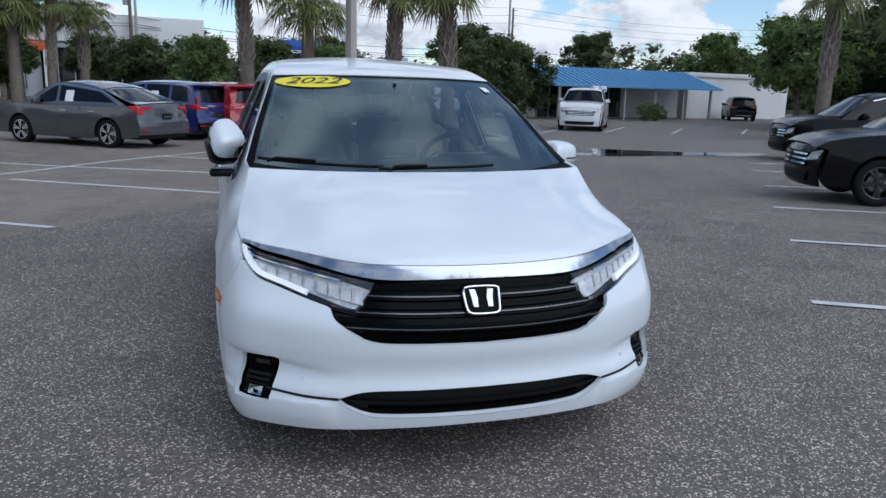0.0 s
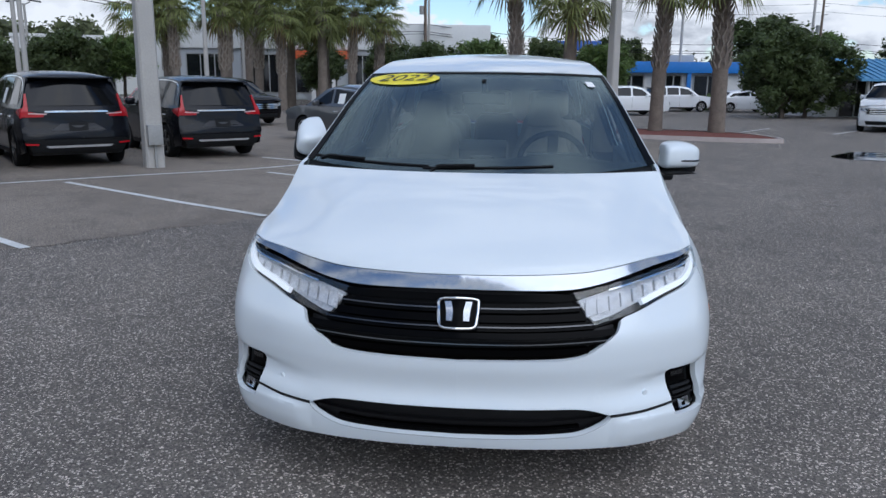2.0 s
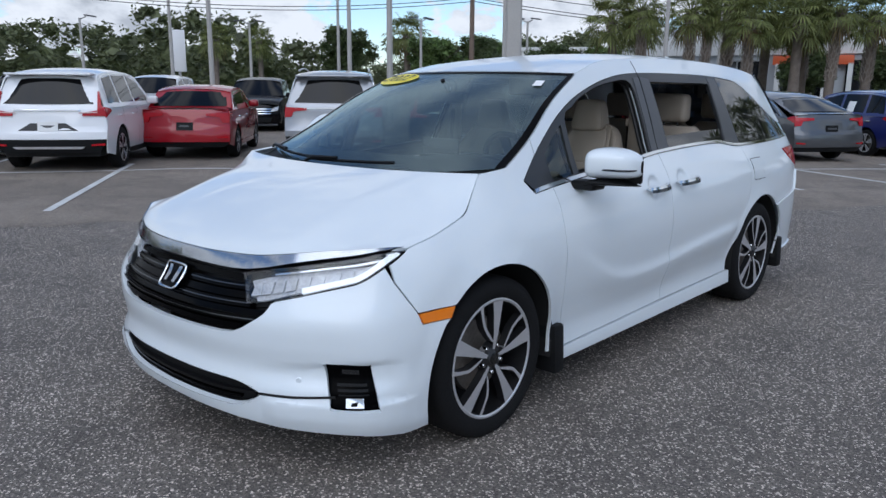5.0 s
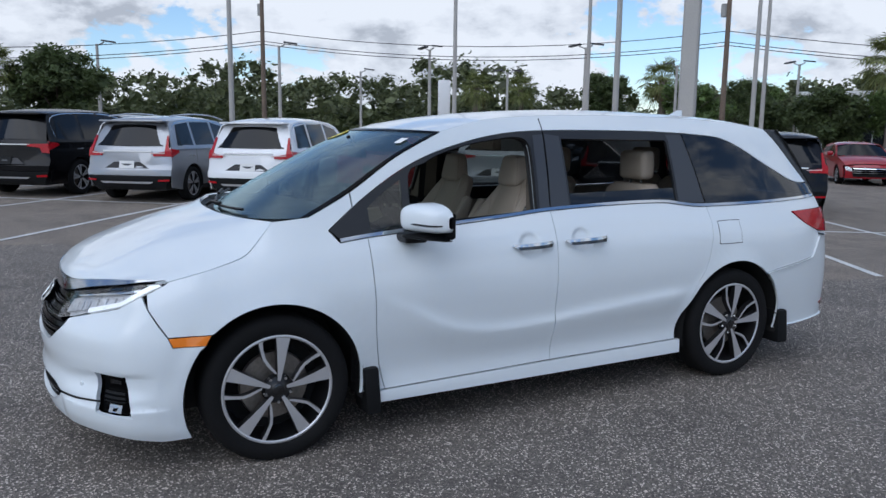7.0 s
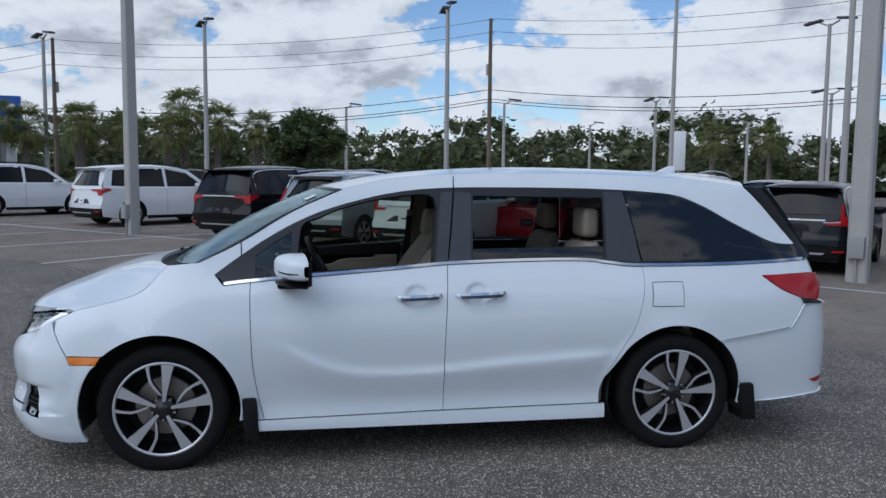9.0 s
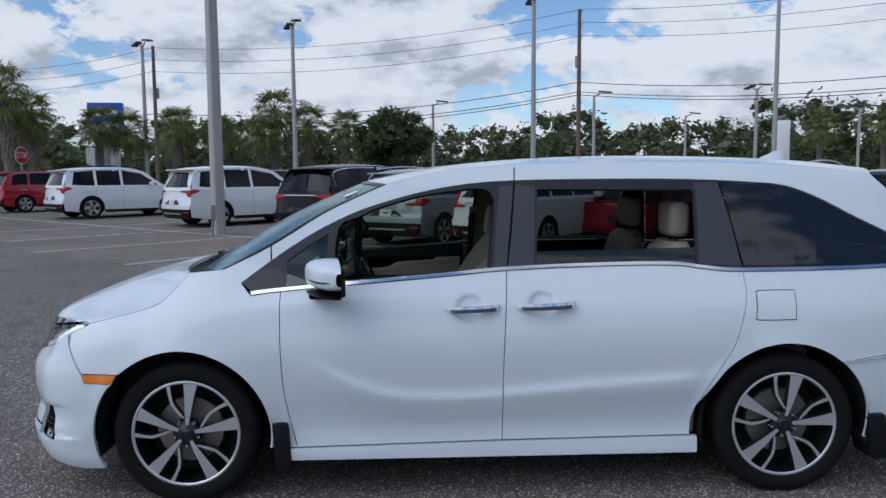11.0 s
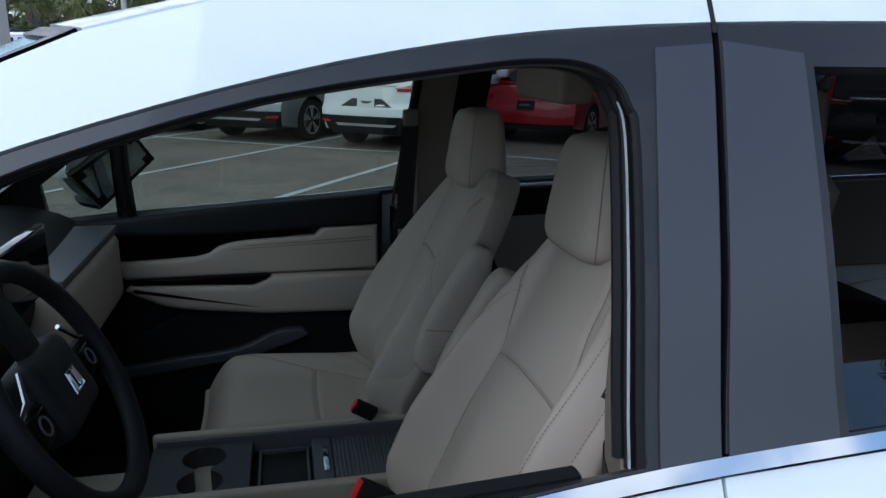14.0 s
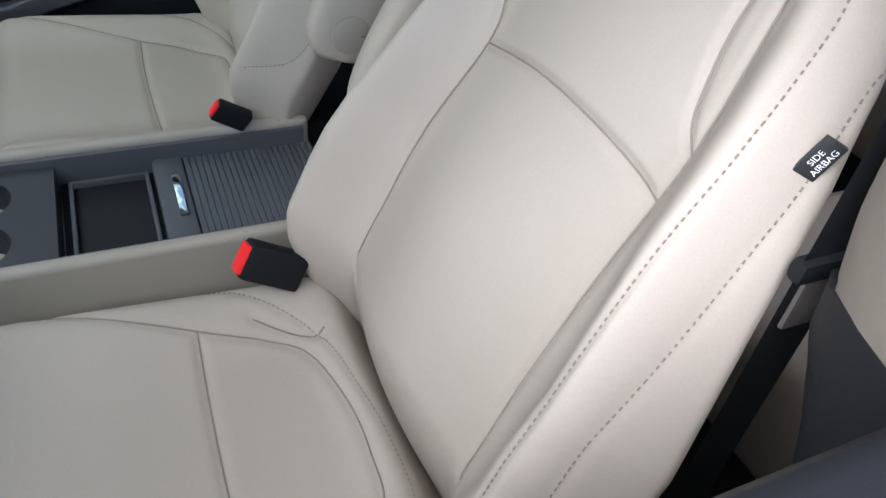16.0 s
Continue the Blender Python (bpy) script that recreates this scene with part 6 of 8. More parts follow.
for sgn in (1, -1):
    for name, outline, d, mt, label in (
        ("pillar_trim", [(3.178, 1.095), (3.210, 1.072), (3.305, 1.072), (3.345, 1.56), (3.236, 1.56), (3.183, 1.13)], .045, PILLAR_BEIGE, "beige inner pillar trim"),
        ("pillar_foot", [(3.175, .30), (3.40, .30), (3.40, 1.085), (3.178, 1.085)], .050, PLASTIC_DARK, ""),
        ("slider_card", [(3.32, .30), (4.22, .30), (4.24, 1.0), (4.23, 1.145), (3.41, 1.13)], .06, LEATHER, "beige door panel with a black top"),
        ("slider_card_top", [(3.33, 1.04), (4.24, 1.05), (4.24, 1.150), (3.42, 1.140)], .075, PLASTIC_DARK, ""),
        ("slider_card_foot", [(3.32, .30), (4.22, .30), (4.24, .80), (3.56, .80), (3.44, 1.06), (3.33, 1.06)], .07, PLASTIC_DARK, ""),
        ("rear_wall", [(4.30, .78), (5.5, .78), (5.55, 1.14), (4.47, 1.12)], .06, PLASTIC_BEIGE, ""),
        ("a_pillar_trim", [(2.12, 1.20), (2.40, 1.375), (2.67, 1.50), (2.66, 1.545), (2.36, 1.41), (2.08, 1.24)], .045, PLASTIC_BEIGE, ""),
    ):
        swell = {"pillar_trim": 1.0, "pillar_foot": 1.0}.get(name, 0.0)
        place = (lambda u, z, d=d, s=sgn, k=swell: skin(u, z, inner=d + k * pillar_swell(np.asarray(u), np.asarray(z))) * np.array([s, 1, 1]))
        part(name, sheet(outline, place, step=0.012 if swell else 0.06, depth=-0.012), mt, van, label)
    # black rubber round the window opening
    loop = curve([(2.411, 1.086), (2.43, 1.342), (2.53, 1.398), (2.632, 1.444), (2.834, 1.500), (3.055, 1.532), (3.13, 1.538), (3.175, 1.534), (3.207, 1.518), (3.222, 1.488), (3.225, 1.44), (3.190, 1.130)], 4)
    for d, r in ((.008, .007), (.032, .009), (.054, .012)):
        bm = bmesh.new()
        p = skin(np.array([q[0] for q in loop]), np.array([q[1] for q in loop]), inner=d) * np.array([sgn, 1, 1])
        tube(bm, [tuple(q) for q in p], r, 8)
        part("window_seal", bm, BLACK_TRIM, van, "black rubber window seal")
    bm = bmesh.new()
    edge = curve([(3.182, 1.135), (3.207, 1.35), (3.218, 1.46), (3.214, 1.492)], 4)
    lines = [skin(np.array([q[0] for q in edge]), np.array([q[1] for q in edge]), inner=d) * np.array([sgn, 1, 1]) for d in (.017, .024)]
    vs = [[bm.verts.new(tuple(p)) for p in line] for line in lines]
    for k in range(len(edge) - 1):
        bm.faces.new((vs[0][k], vs[0][k + 1], vs[1][k + 1], vs[1][k]))
    bmesh.ops.solidify(bm, geom=bm.faces[:], thickness=.003)
    part("door_flange", bm, WHITE, van, "white painted flange beside the window seal")
    bm = bmesh.new()
    p0, p1 = (Vector((.667, 1.572, 1.300)), Vector((.645, 1.590, .42))) if sgn > 0 else (Vector((-.648, 1.522, 1.37)), Vector((-.655, 1.452, .42)))
    vs = []
    for k in range(13):
        c = p0.lerp(p1, k / 12)
        vs.append([bm.verts.new(c + Vector((0, dy, 0))) for dy in (-.024, .024)])
    for a, b in zip(vs, vs[1:]):
        bm.faces.new((a[0], a[1], b[1], b[0]))
    bmesh.ops.solidify(bm, geom=bm.faces[:], thickness=.002)
    part("seat_belt", bm, BELT, van, "black seat belt webbing")
    bm = bmesh.new()
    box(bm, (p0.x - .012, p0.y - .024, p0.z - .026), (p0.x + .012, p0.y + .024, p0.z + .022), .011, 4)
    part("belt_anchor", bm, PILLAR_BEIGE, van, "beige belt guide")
    bm = bmesh.new()
    tong = p0.lerp(p1, .38 if sgn < 0 else .28)
    box(bm, (tong.x - .007, tong.y - .028, 1.052), (tong.x + .007, tong.y + .028, 1.07), .006)
    grip = part("belt_tongue", bm, PLASTIC_DARK, van, "black belt tongue with a metal tip")
    bm = bmesh.new()
    box(bm, (tong.x - .003, tong.y - .014, 1.005), (tong.x + .003, tong.y + .014, 1.050), .003)
    part("tip", bm, STEEL, grip, "metal tip")

# dashboard, screen, steering wheel
dash = thing("dashboard", "", "")
dash.parent = van
bm = bmesh.new()
prof = curve([(.04, 1.09), (.25, 1.125), (.45, 1.13), (.58, 1.10), (.64, 1.05), (.63, .98), (.59, .90), (.60, .80), (.56, .66), (.50, .50)], 4)
rows = []
for k in range(13):
    x = -.80 + 1.60 * k / 12
    bulge = .035 * math.exp(-((x - .385) / .2) ** 2)
    rows.append([bm.verts.new((x, y + (.02 if z < .9 else 0) - .04 * (x / .8) ** 2, z + bulge * max(0, min(1, (z - .95) / .1)))) for y, z in prof])
for a, b in zip(rows, rows[1:]):
    for i in range(len(prof) - 1):
        bm.faces.new((a[i], b[i], b[i + 1], a[i + 1]))
part("top", bm, PLASTIC_DARK, dash)
bm = bmesh.new()
box(bm, (-.755, .58, .86), (-.20, .705, 1.055), .035, 4)
part("pad", bm, LEATHER, dash, "beige dashboard pad")
bm = bmesh.new()
box(bm, (-.760, .58, 1.050), (-.20, .700, 1.072), .008, 2)
part("blade", bm, PLASTIC_GREY, dash, "satin grey trim blade")
bm = bmesh.new()
tube(bm, [(-.74, .703, 1.028), (-.22, .703, 1.028)], .0012, 5)
part("seam", bm, LEATHER_SEAM, dash)
bm = bmesh.new()
box(bm, (-.06, .58, 1.06), (.06, .685, 1.13), .01)
part("screen_stand", bm, PLASTIC_DARK, dash)
bm = bmesh.new()
box(bm, (-.13, .68, 1.085), (.13, .70, 1.215), .008)
part("screen", bm, SCREEN, dash, "dark centre display")
bm = bmesh.new()
box(bm, (.24, .575, 1.04), (.53, .60, 1.16), .02)
part("cluster", bm, SCREEN, dash)
for xc in (.66,):
    bm = bmesh.new()
    for k in range(5):
        box(bm, (xc - .06, .60, .965 + k * .018), (xc + .06, .635, .972 + k * .018), .002, 1)
    box(bm, (xc - .07, .59, .955), (xc + .07, .615, 1.05), .006)
    part("air_vent", bm, PLASTIC_GREY, dash)
wheel_pose = pose(.385, .85, 1.085, -64, 0, 0)
sw = thing("steering_wheel", "", "")
sw.parent = van
sw.matrix_local = wheel_pose
bm = bmesh.new()
tube(bm, [(.182 * math.cos(t), .182 * math.sin(t), 0) for t in [2 * math.pi * k / 40 for k in range(40)]], .0165, 10, closed=True)
part("ring", bm, PLASTIC_DARK, sw)
bm = bmesh.new()
box(bm, (-.08, -.065, -.045), (.08, .06, .012), .03, 4)
part("boss", bm, PLASTIC_DARK, sw)
for a, b in (((-.175, -.02), (-.06, .03)), ((.06, -.02), (.175, .03)), ((-.03, -.175), (.03, -.05))):
    bm = bmesh.new()
    box(bm, (*a, -.022), (*b, -.004), .008)
    part("spoke", bm, PLASTIC_DARK, sw)
bm = bmesh.new()
tube(bm, [(0, 0, -.03), (0, .0, -.30)], .035, 12)
part("column", bm, PLASTIC_DARK, sw)
for side in (-1, 1):
    bm = bmesh.new()
    box(bm, (side * .118 - .030, -.014, -.006), (side * .118 + .030, .030, .004), .008, 3)
    pad = part("switch_pad", bm, GLOSS_BLACK, sw, "gloss black switch pad")
    bm = bmesh.new()
    tube(bm, [(side * .118 + .013 * math.cos(t), .008 + .013 * math.sin(t), .005) for t in [2 * math.pi * k / 20 for k in range(20)]], .0018, 6, closed=True)
    part("switch_ring", bm, PLASTIC_GREY, pad)
    bm = bmesh.new()
    tube(bm, [(side * .150, -.020, .0), (side * .120, -.030, .003), (side * .088, -.062, .002)], .004, 6)
    part("spoke_trim", bm, WING_CHROME, sw, "silver spoke trim")
bm = bmesh.new()
tube(bm, [(-.020, .015, .016), (.020, .015, .016), (.016, -.016, .016), (-.016, -.016, .016)], .0025, 6, closed=True)
for side in (-1, 1):
    tube(bm, [(side * .010, .012, .016), (side * .008, -.013, .016)], .003, 6)
part("boss_badge", bm, CHROME, sw)
# flip-down screen housing under the roof lining, inner mirror
bm = bmesh.new()
box(bm, (-.332, 1.725, 1.442), (-.022, 1.80, 1.62), .016, 3)
part("overhead_housing", bm, PLASTIC_BEIGE, van, "beige housing hanging from the roof lining")
bm = bmesh.new()
box(bm, (-.12, .74, 1.40), (.12, .775, 1.465), .02, 3)
tube(bm, [(0, .76, 1.45), (0, .70, 1.53)], .012, 8)
part("inner_mirror", bm, PLASTIC_DARK, van, "black inner rear-view mirror")

# ---- parked cars ----
PLATE = mat("number_plate", (0.72, 0.72, 0.70), rough=0.4)
TINT = mat("car_window", (0.003, 0.0034, 0.004), rough=0.05, spec=0.30)
PALE_LENS = mat("pale_lens", (0.62, 0.42, 0.42), rough=0.2, coat=0.5)
GREY_TRIM = mat("grey_trim", (0.03, 0.03, 0.032), rough=0.4, metal=0.5, vary=0.15)
PAINTS = {
    "dark_grey": mat("dark_grey_paint", (0.005, 0.006, 0.009), rough=0.25, spec=0.12, coat=0.25),
    "black": mat("black_paint", (0.003, 0.003, 0.004), rough=0.25, spec=0.12, coat=0.25),
    "silver": mat("silver_paint", (0.29, 0.305, 0.33), rough=0.3, metal=0.5, coat=1.0),
    "grey": mat("grey_paint", (0.085, 0.09, 0.098), rough=0.3, metal=0.4, coat=1.0),
    "white": mat("parked_white_paint", (0.76, 0.77, 0.78), rough=0.35, coat=1.0),
    "red": mat("red_paint", (0.30, 0.006, 0.014), rough=0.4, spec=0.2, coat=1.0),
    "blue": mat("blue_paint", (0.012, 0.018, 0.12), rough=0.3, coat=1.0),
    "green": mat("dark_teal_paint", (0.010, 0.020, 0.024), rough=0.4, spec=0.1, coat=1.0),
}
# each kind: size, axles, belt, lines of roof and hood as (y from the rear, z), rake of the tail as (z, y)
KINDS = {
    "suv": dict(L=4.60, W=1.86, belt=1.03, rear=.92, base=2.66, wheel=.345, roof=[(.36, 1.56), (.55, 1.635), (1.3, 1.69), (2.2, 1.68), (2.75, 1.60)], cowl=(3.42, 1.10), hood=[(3.42, 1.08), (3.9, 1.03), (4.3, .95), (4.5, .84)],
                tail=[(.25, .07), (.40, .0), (.62, .0), (.70, .05), (1.0, .07), (1.07, .10), (1.57, .38)], lamp="tall"),
    "big_suv": dict(L=4.95, W=1.98, belt=1.10, rear=1.05, base=2.82, wheel=.375, roof=[(.34, 1.66), (.55, 1.74), (1.5, 1.80), (2.5, 1.78), (3.0, 1.69)], cowl=(3.70, 1.18), hood=[(3.70, 1.16), (4.2, 1.12), (4.6, 1.05), (4.85, .92)],
                    tail=[(.28, .07), (.45, .0), (.66, .0), (.74, .05), (1.08, .07), (1.15, .10), (1.67, .36)], lamp="wide"),
    "sedan": dict(L=4.45, W=1.76, belt=.95, rear=.92, base=2.57, wheel=.31, roof=[(1.05, 1.36), (1.3, 1.415), (1.8, 1.45), (2.3, 1.43), (2.6, 1.37)], cowl=(3.25, .98), hood=[(3.25, .965), (3.7, .92), (4.1, .82), (4.35, .70)],
                  tail=[(.22, .07), (.38, .0), (.58, .0), (.66, .04), (.90, .06), (.98, .09)], deck=[(.09, .985), (.55, 1.0)], lamp="wide"),
    "fastback": dict(L=4.95, W=1.90, belt=1.0, rear=1.05, base=2.80, wheel=.35, roof=[(1.25, 1.46), (1.6, 1.55), (2.2, 1.61), (2.7, 1.58), (3.0, 1.51)], cowl=(3.72, 1.06), hood=[(3.72, 1.045), (4.2, 1.0), (4.6, .91), (4.83, .78)],
                     tail=[(.25, .07), (.42, .0), (.62, .0), (.70, .05), (.98, .07), (1.10, .12)], deck=[(.12, 1.10), (.42, 1.13)], lamp="wide"),
    "pickup": dict(L=5.6, W=2.02, belt=1.25, rear=1.1, base=3.65, wheel=.40, roof=[(2.05, 1.80), (2.2, 1.88), (2.9, 1.92), (3.4, 1.90), (3.65, 1.82)], cowl=(4.25, 1.32), hood=[(4.25, 1.30), (4.9, 1.26), (5.3, 1.20), (5.48, 1.02)],
                   tail=[(.4, .07), (.55, .0), (.75, .0), (.8, .03), (1.2, .04), (1.28, .05)], deck=[(.05, 1.28), (1.9, 1.28)], lamp="tall"),
}


def parked_car(kind, paint, at, angle, label, roof_rails=False, sticker=False, plain=False):
    """A parked car: at is the middle of its rear axle on the lot, angle the way its nose points (degrees from +x)."""
    k = KINDS[kind]
    L, W, belt, base, R = k["L"], k["W"], k["belt"], k["base"], k["wheel"]
    body_paint = PAINTS[paint]
    car = thing("parked_car" if kind != "pickup" else "pickup_truck", label, "pickup" if kind == "pickup" else "car", "parked cars", pose(at[0], at[1], lot_height(*at), 0, 0, angle - 90))
    y0 = k["rear"]
    tail_z, tail_y = zip(*k["tail"])
    deck = k.get("deck")
    roof_line = np.array(curve(k["roof"], 5))
    hood_line = np.array(curve(k["hood"], 5))
    back_top = (deck[0] if deck else k["roof"][0])
    front_low, front_top = .24, float(hood_line[-1][1])

    def plan(y):
        t = np.clip((y - L * .5) / (L * .5), -1, 1)
        return 1 - np.where(t > 0, .13, .07) * np.abs(t) ** 6

    def half(y, z):
        s = np.interp(z, [.2, .35, .60, .80, belt, belt + .03, belt + .62], [.945, .975, 1.0, .992, .968, .945, .735])
        return W / 2 * s * plan(np.asarray(y, float))

    def side(y, z):
        return np.stack([half(y, z), np.asarray(y, float) - y0, np.asarray(z, float)], -1)

    def rear(x, z):
        y = np.interp(z, tail_z, tail_y) + .14 * np.abs(np.asarray(x, float) / (W / 2)) ** 4
        return np.stack([np.asarray(x, float), y - y0, np.asarray(z, float)], -1)

    def front(x, z):
        f = np.interp(z, [.2, .35, .55, front_top - .05, front_top + .03], [.08, .0, .0, .05, .13])
        y = L - f - .26 * np.abs(np.asarray(x, float) / (W / 2)) ** 3
        return np.stack([np.asarray(x, float), y - y0, np.asarray(z, float)], -1)

    def tail_edge(z):
        return float(np.interp(z, tail_z, tail_y)) + .115

    def nose_edge(z):
        return L - float(np.interp(z, [.2, .35, .55, front_top - .05, front_top + .03], [.08, .0, .0, .05, .13])) - .235

    ax = (y0, y0 + base)
    arch = R + .055
    sill = .24
    a0 = math.degrees(math.asin((sill - R) / arch))
    cowl_y, cowl_z = k["cowl"]
    low = [(tail_edge(.30), .30)] + arc(ax[0], R, arch, 180 - a0, a0, 14) + arc(ax[1], R, arch, 180 - a0, a0, 14) + [(nose_edge(.26), .26), (nose_edge(.45), .45), (nose_edge(.6), .6)]
    low += [(nose_edge(front_top - .05), front_top - .05)] + [(y, z - .02) for y, z in hood_line[::-1][1:]] + [(cowl_y, belt)]
    if deck:
        low += [(deck[1][0], belt)] + ([(deck[0][0] + .1, deck[0][1] - .02)] if kind == "pickup" else [])
    low += [(tail_edge(belt) , belt), (tail_edge(.72), .72), (tail_edge(.62), .62)]
    def part2(name, outline, mt, lab="", lift=0.0, depth=.02, holes=(), gap=.002):
        for s in (1, -1):
            pl = side if s > 0 else (lambda y, z: side(y, z) * np.array([-1, 1, 1]))
            part(name, sheet(outline, pl, holes, gap=gap, step=.3, depth=depth, lift=lift, outward=(s, 0, 0)), mt, car, lab)
    part2("side_panel", low, body_paint)
    rear_post = (deck[1] if deck else (tail_edge(belt) , belt))
    roof_back, roof_front = k["roof"][0], k["roof"][-1]
    rail = [(y, z - .055) for y, z in roof_line]
    up = [(rear_post[0], belt + .004), (roof_back[0], roof_back[1] - .06)] + rail[1:-1] + [(roof_front[0], roof_front[1] - .06), (cowl_y, belt + .004)]
    b_post = (roof_back[0] + cowl_y) / 2 + .12
    span = roof_line
    rz = lambda y: float(np.interp(y, span[:, 0], span[:, 1])) - .115
    wz = belt + .035
    slope_f = lambda z: cowl_y + (roof_front[0] - cowl_y) * (z - belt) / (roof_front[1] - belt)
    slope_r = lambda z: rear_post[0] + (roof_back[0] - rear_post[0]) * (z - belt) / (roof_back[1] - belt)
    wins = [[(b_post + .04, wz), (b_post + .06, rz(b_post)), (roof_front[0] - .10, rz(roof_front[0]) - .02), (slope_f(wz) - .20, wz)]]
    c_post = b_post - .92 if kind != "pickup" else None
    if kind == "pickup":
        wins.append([(roof_back[0] + .12, wz), (roof_back[0] + .12, rz(roof_back[0] + .2)), (b_post - .04, rz(b_post)), (b_post - .04, wz)])
    elif deck:
        wins.append([(slope_r(wz) + .22, wz), (max(roof_back[0] + .08, slope_r(rz(roof_back[0])) + .12), rz(roof_back[0] + .1) - .03), (b_post - .04, rz(b_post)), (b_post - .05, wz)])
    else:
        wins.append([(c_post + .05, wz), (c_post + .08, rz(c_post)), (b_post - .04, rz(b_post)), (b_post - .05, wz)])
        wins.append([(max(.34, slope_r(wz) + .24), wz + .04), (roof_back[0] + .22, rz(roof_back[0] + .3) - .02), (c_post - .02, rz(c_post)), (c_post - .04, wz)])
    part2("cabin_side", up, body_paint, holes=[])
    if kind != "pickup":
        first, last = wins[0], wins[-1]
        over = curve([(last[0][0] - .03, last[0][1] + .02), (last[1][0] - .02, last[1][1] + .022), (b_post, rz(b_post) + .022), (first[2][0] + .01, first[2][1] + .024)], 6)
        part2("window_trim", shifted(over, .009) + shifted(over, -.009)[::-1], CHROME, lift=.006, depth=.006, gap=0)
    for w in wins:
        part2("side_window", w, TINT, lift=.005, depth=.006)
    # roof, hood, deck, glass, ends
    def strip(name, line, mt, edge_z, crown, lab=""):
        bm = bmesh.new()
        def f(a, b):
            i = b * (len(line) - 1)
            y, z = float(np.interp(i, range(len(line)), line[:, 0])), float(np.interp(i, range(len(line)), line[:, 1]))
            x = 2 * a - 1
            hw = float(half(y, z + edge_z))
            return (x * hw, y - y0, z + edge_z + crown * (1 - abs(x) ** 3) * 1.0)
        grid(bm, f, 10, len(line) - 1)
        bmesh.ops.recalc_face_normals(bm, faces=bm.faces[:])
        return part(name, bm, mt, car, lab)
    strip("roof", roof_line, body_paint, -.058, .062)
    strip("hood", hood_line, body_paint, -.022, .05)
    if deck:
        if kind == "pickup":
            strip("cargo_bed", np.array([(.06, 1.20), (1.9, 1.20)]), UNDER, -.3, .0)
        else:
            strip("boot_lid", np.array(curve([deck[0], deck[1]], 3)), body_paint, -.02, .03)
    def pane(name, p, q, mt, lab="", inset=.015):
        bm = bmesh.new()
        def f(a, b):
            y, z = p[0] + (q[0] - p[0]) * b, p[1] + (q[1] - p[1]) * b
            x = 2 * a - 1
            bow = (-.10 if p[0] > L / 2 else .06) * (abs(x) ** 2)
            return (x * (float(half(y, z)) - inset), y - y0 + bow, z - .035 * abs(x) ** 3 * b)
        grid(bm, f, 10, 4)
        bmesh.ops.recalc_face_normals(bm, faces=bm.faces[:])
        return part(name, bm, mt, car, lab)
    pane("windshield", (cowl_y + .05, cowl_z), (roof_front[0] + .03, roof_front[1] - .015), TINT)
    if kind == "pickup":
        pane("rear_window", (roof_back[0] - .04, belt), (roof_back[0], roof_back[1] - .01), TINT)
    else:
        low_glass = (deck[1][0] - .02, deck[1][1]) if deck else (float(np.interp(belt + .03, tail_z, tail_y)) + .01, belt + .03)
        high_glass = (roof_back[0] - (.02 if deck else .0), roof_back[1] - .012)
        pane("hatch_frame", low_glass, high_glass, body_paint)
        cut_at = lambda f: (low_glass[0] + (high_glass[0] - low_glass[0]) * f - .012, low_glass[1] + (high_glass[1] - low_glass[1]) * f + .006)
        pane("rear_window", cut_at(.06), cut_at(.90), TINT, inset=.09 if deck else .13)
    top_z = deck[0][1] - .01 if deck else belt + .035
    hw = lambda z: float(half(.2, z)) - .012
    part("tailgate", sheet([(-hw(.62), .62), (hw(.62), .62), (hw(belt - .05), top_z - .05), (hw(belt), top_z), (-hw(belt), top_z), (-hw(belt - .05), top_z - .05)], rear, step=.25, depth=.02, outward=(0, -1, 0)), body_paint, car)
    suv_like = "suv" in kind
    part("rear_bumper", sheet([(-hw(.5), .53 if suv_like else .36), (hw(.5), .53 if suv_like else .36), (hw(.6), .64), (-hw(.6), .64)], rear, step=.25, depth=.03, lift=.014, outward=(0, -1, 0)), body_paint, car)
    part("valance", sheet([(-hw(.45), .52 if suv_like else .35), (-hw(.3) + .10, .31 if suv_like else .26), (hw(.3) - .10, .31 if suv_like else .26), (hw(.45), .52 if suv_like else .35)], rear, step=.25, depth=.03, lift=.006, outward=(0, -1, 0)), PLASTIC_DARK, car)
    if suv_like:
        part("plate_surround", sheet([(-.46, .665), (.46, .665), (.27, .79), (-.27, .79)], rear, step=.3, depth=.012, lift=.012, outward=(0, -1, 0)), GREY_TRIM, car)
        part("skid_strip", sheet([(-.5, .385), (.5, .385), (.55, .415), (-.55, .415)], rear, step=.3, depth=.012, lift=.02, outward=(0, -1, 0)), ALLOY, car)
    part("front_panel", sheet([(-.86 * W / 2, .24), (.86 * W / 2, .24), (.89 * W / 2, front_top), (-.89 * W / 2, front_top)], front, step=.25, depth=.02, outward=(0, 1, 0)), body_paint, car)
    gz = front_top - .10
    part("grille", sheet([(-.30 * W, gz - .22), (.30 * W, gz - .22), (.34 * W, gz), (-.34 * W, gz)], front, step=.25, depth=.02, lift=.012, outward=(0, 1, 0)), GLOSS_BLACK, car)
    for i in range(3):
        part("grille_bar", sheet([(-.31 * W, gz - .19 + i * .07), (.31 * W, gz - .19 + i * .07), (.31 * W, gz - .165 + i * .07), (-.31 * W, gz - .165 + i * .07)], front, step=.3, depth=.012, lift=.022, outward=(0, 1, 0)), CHROME, car)
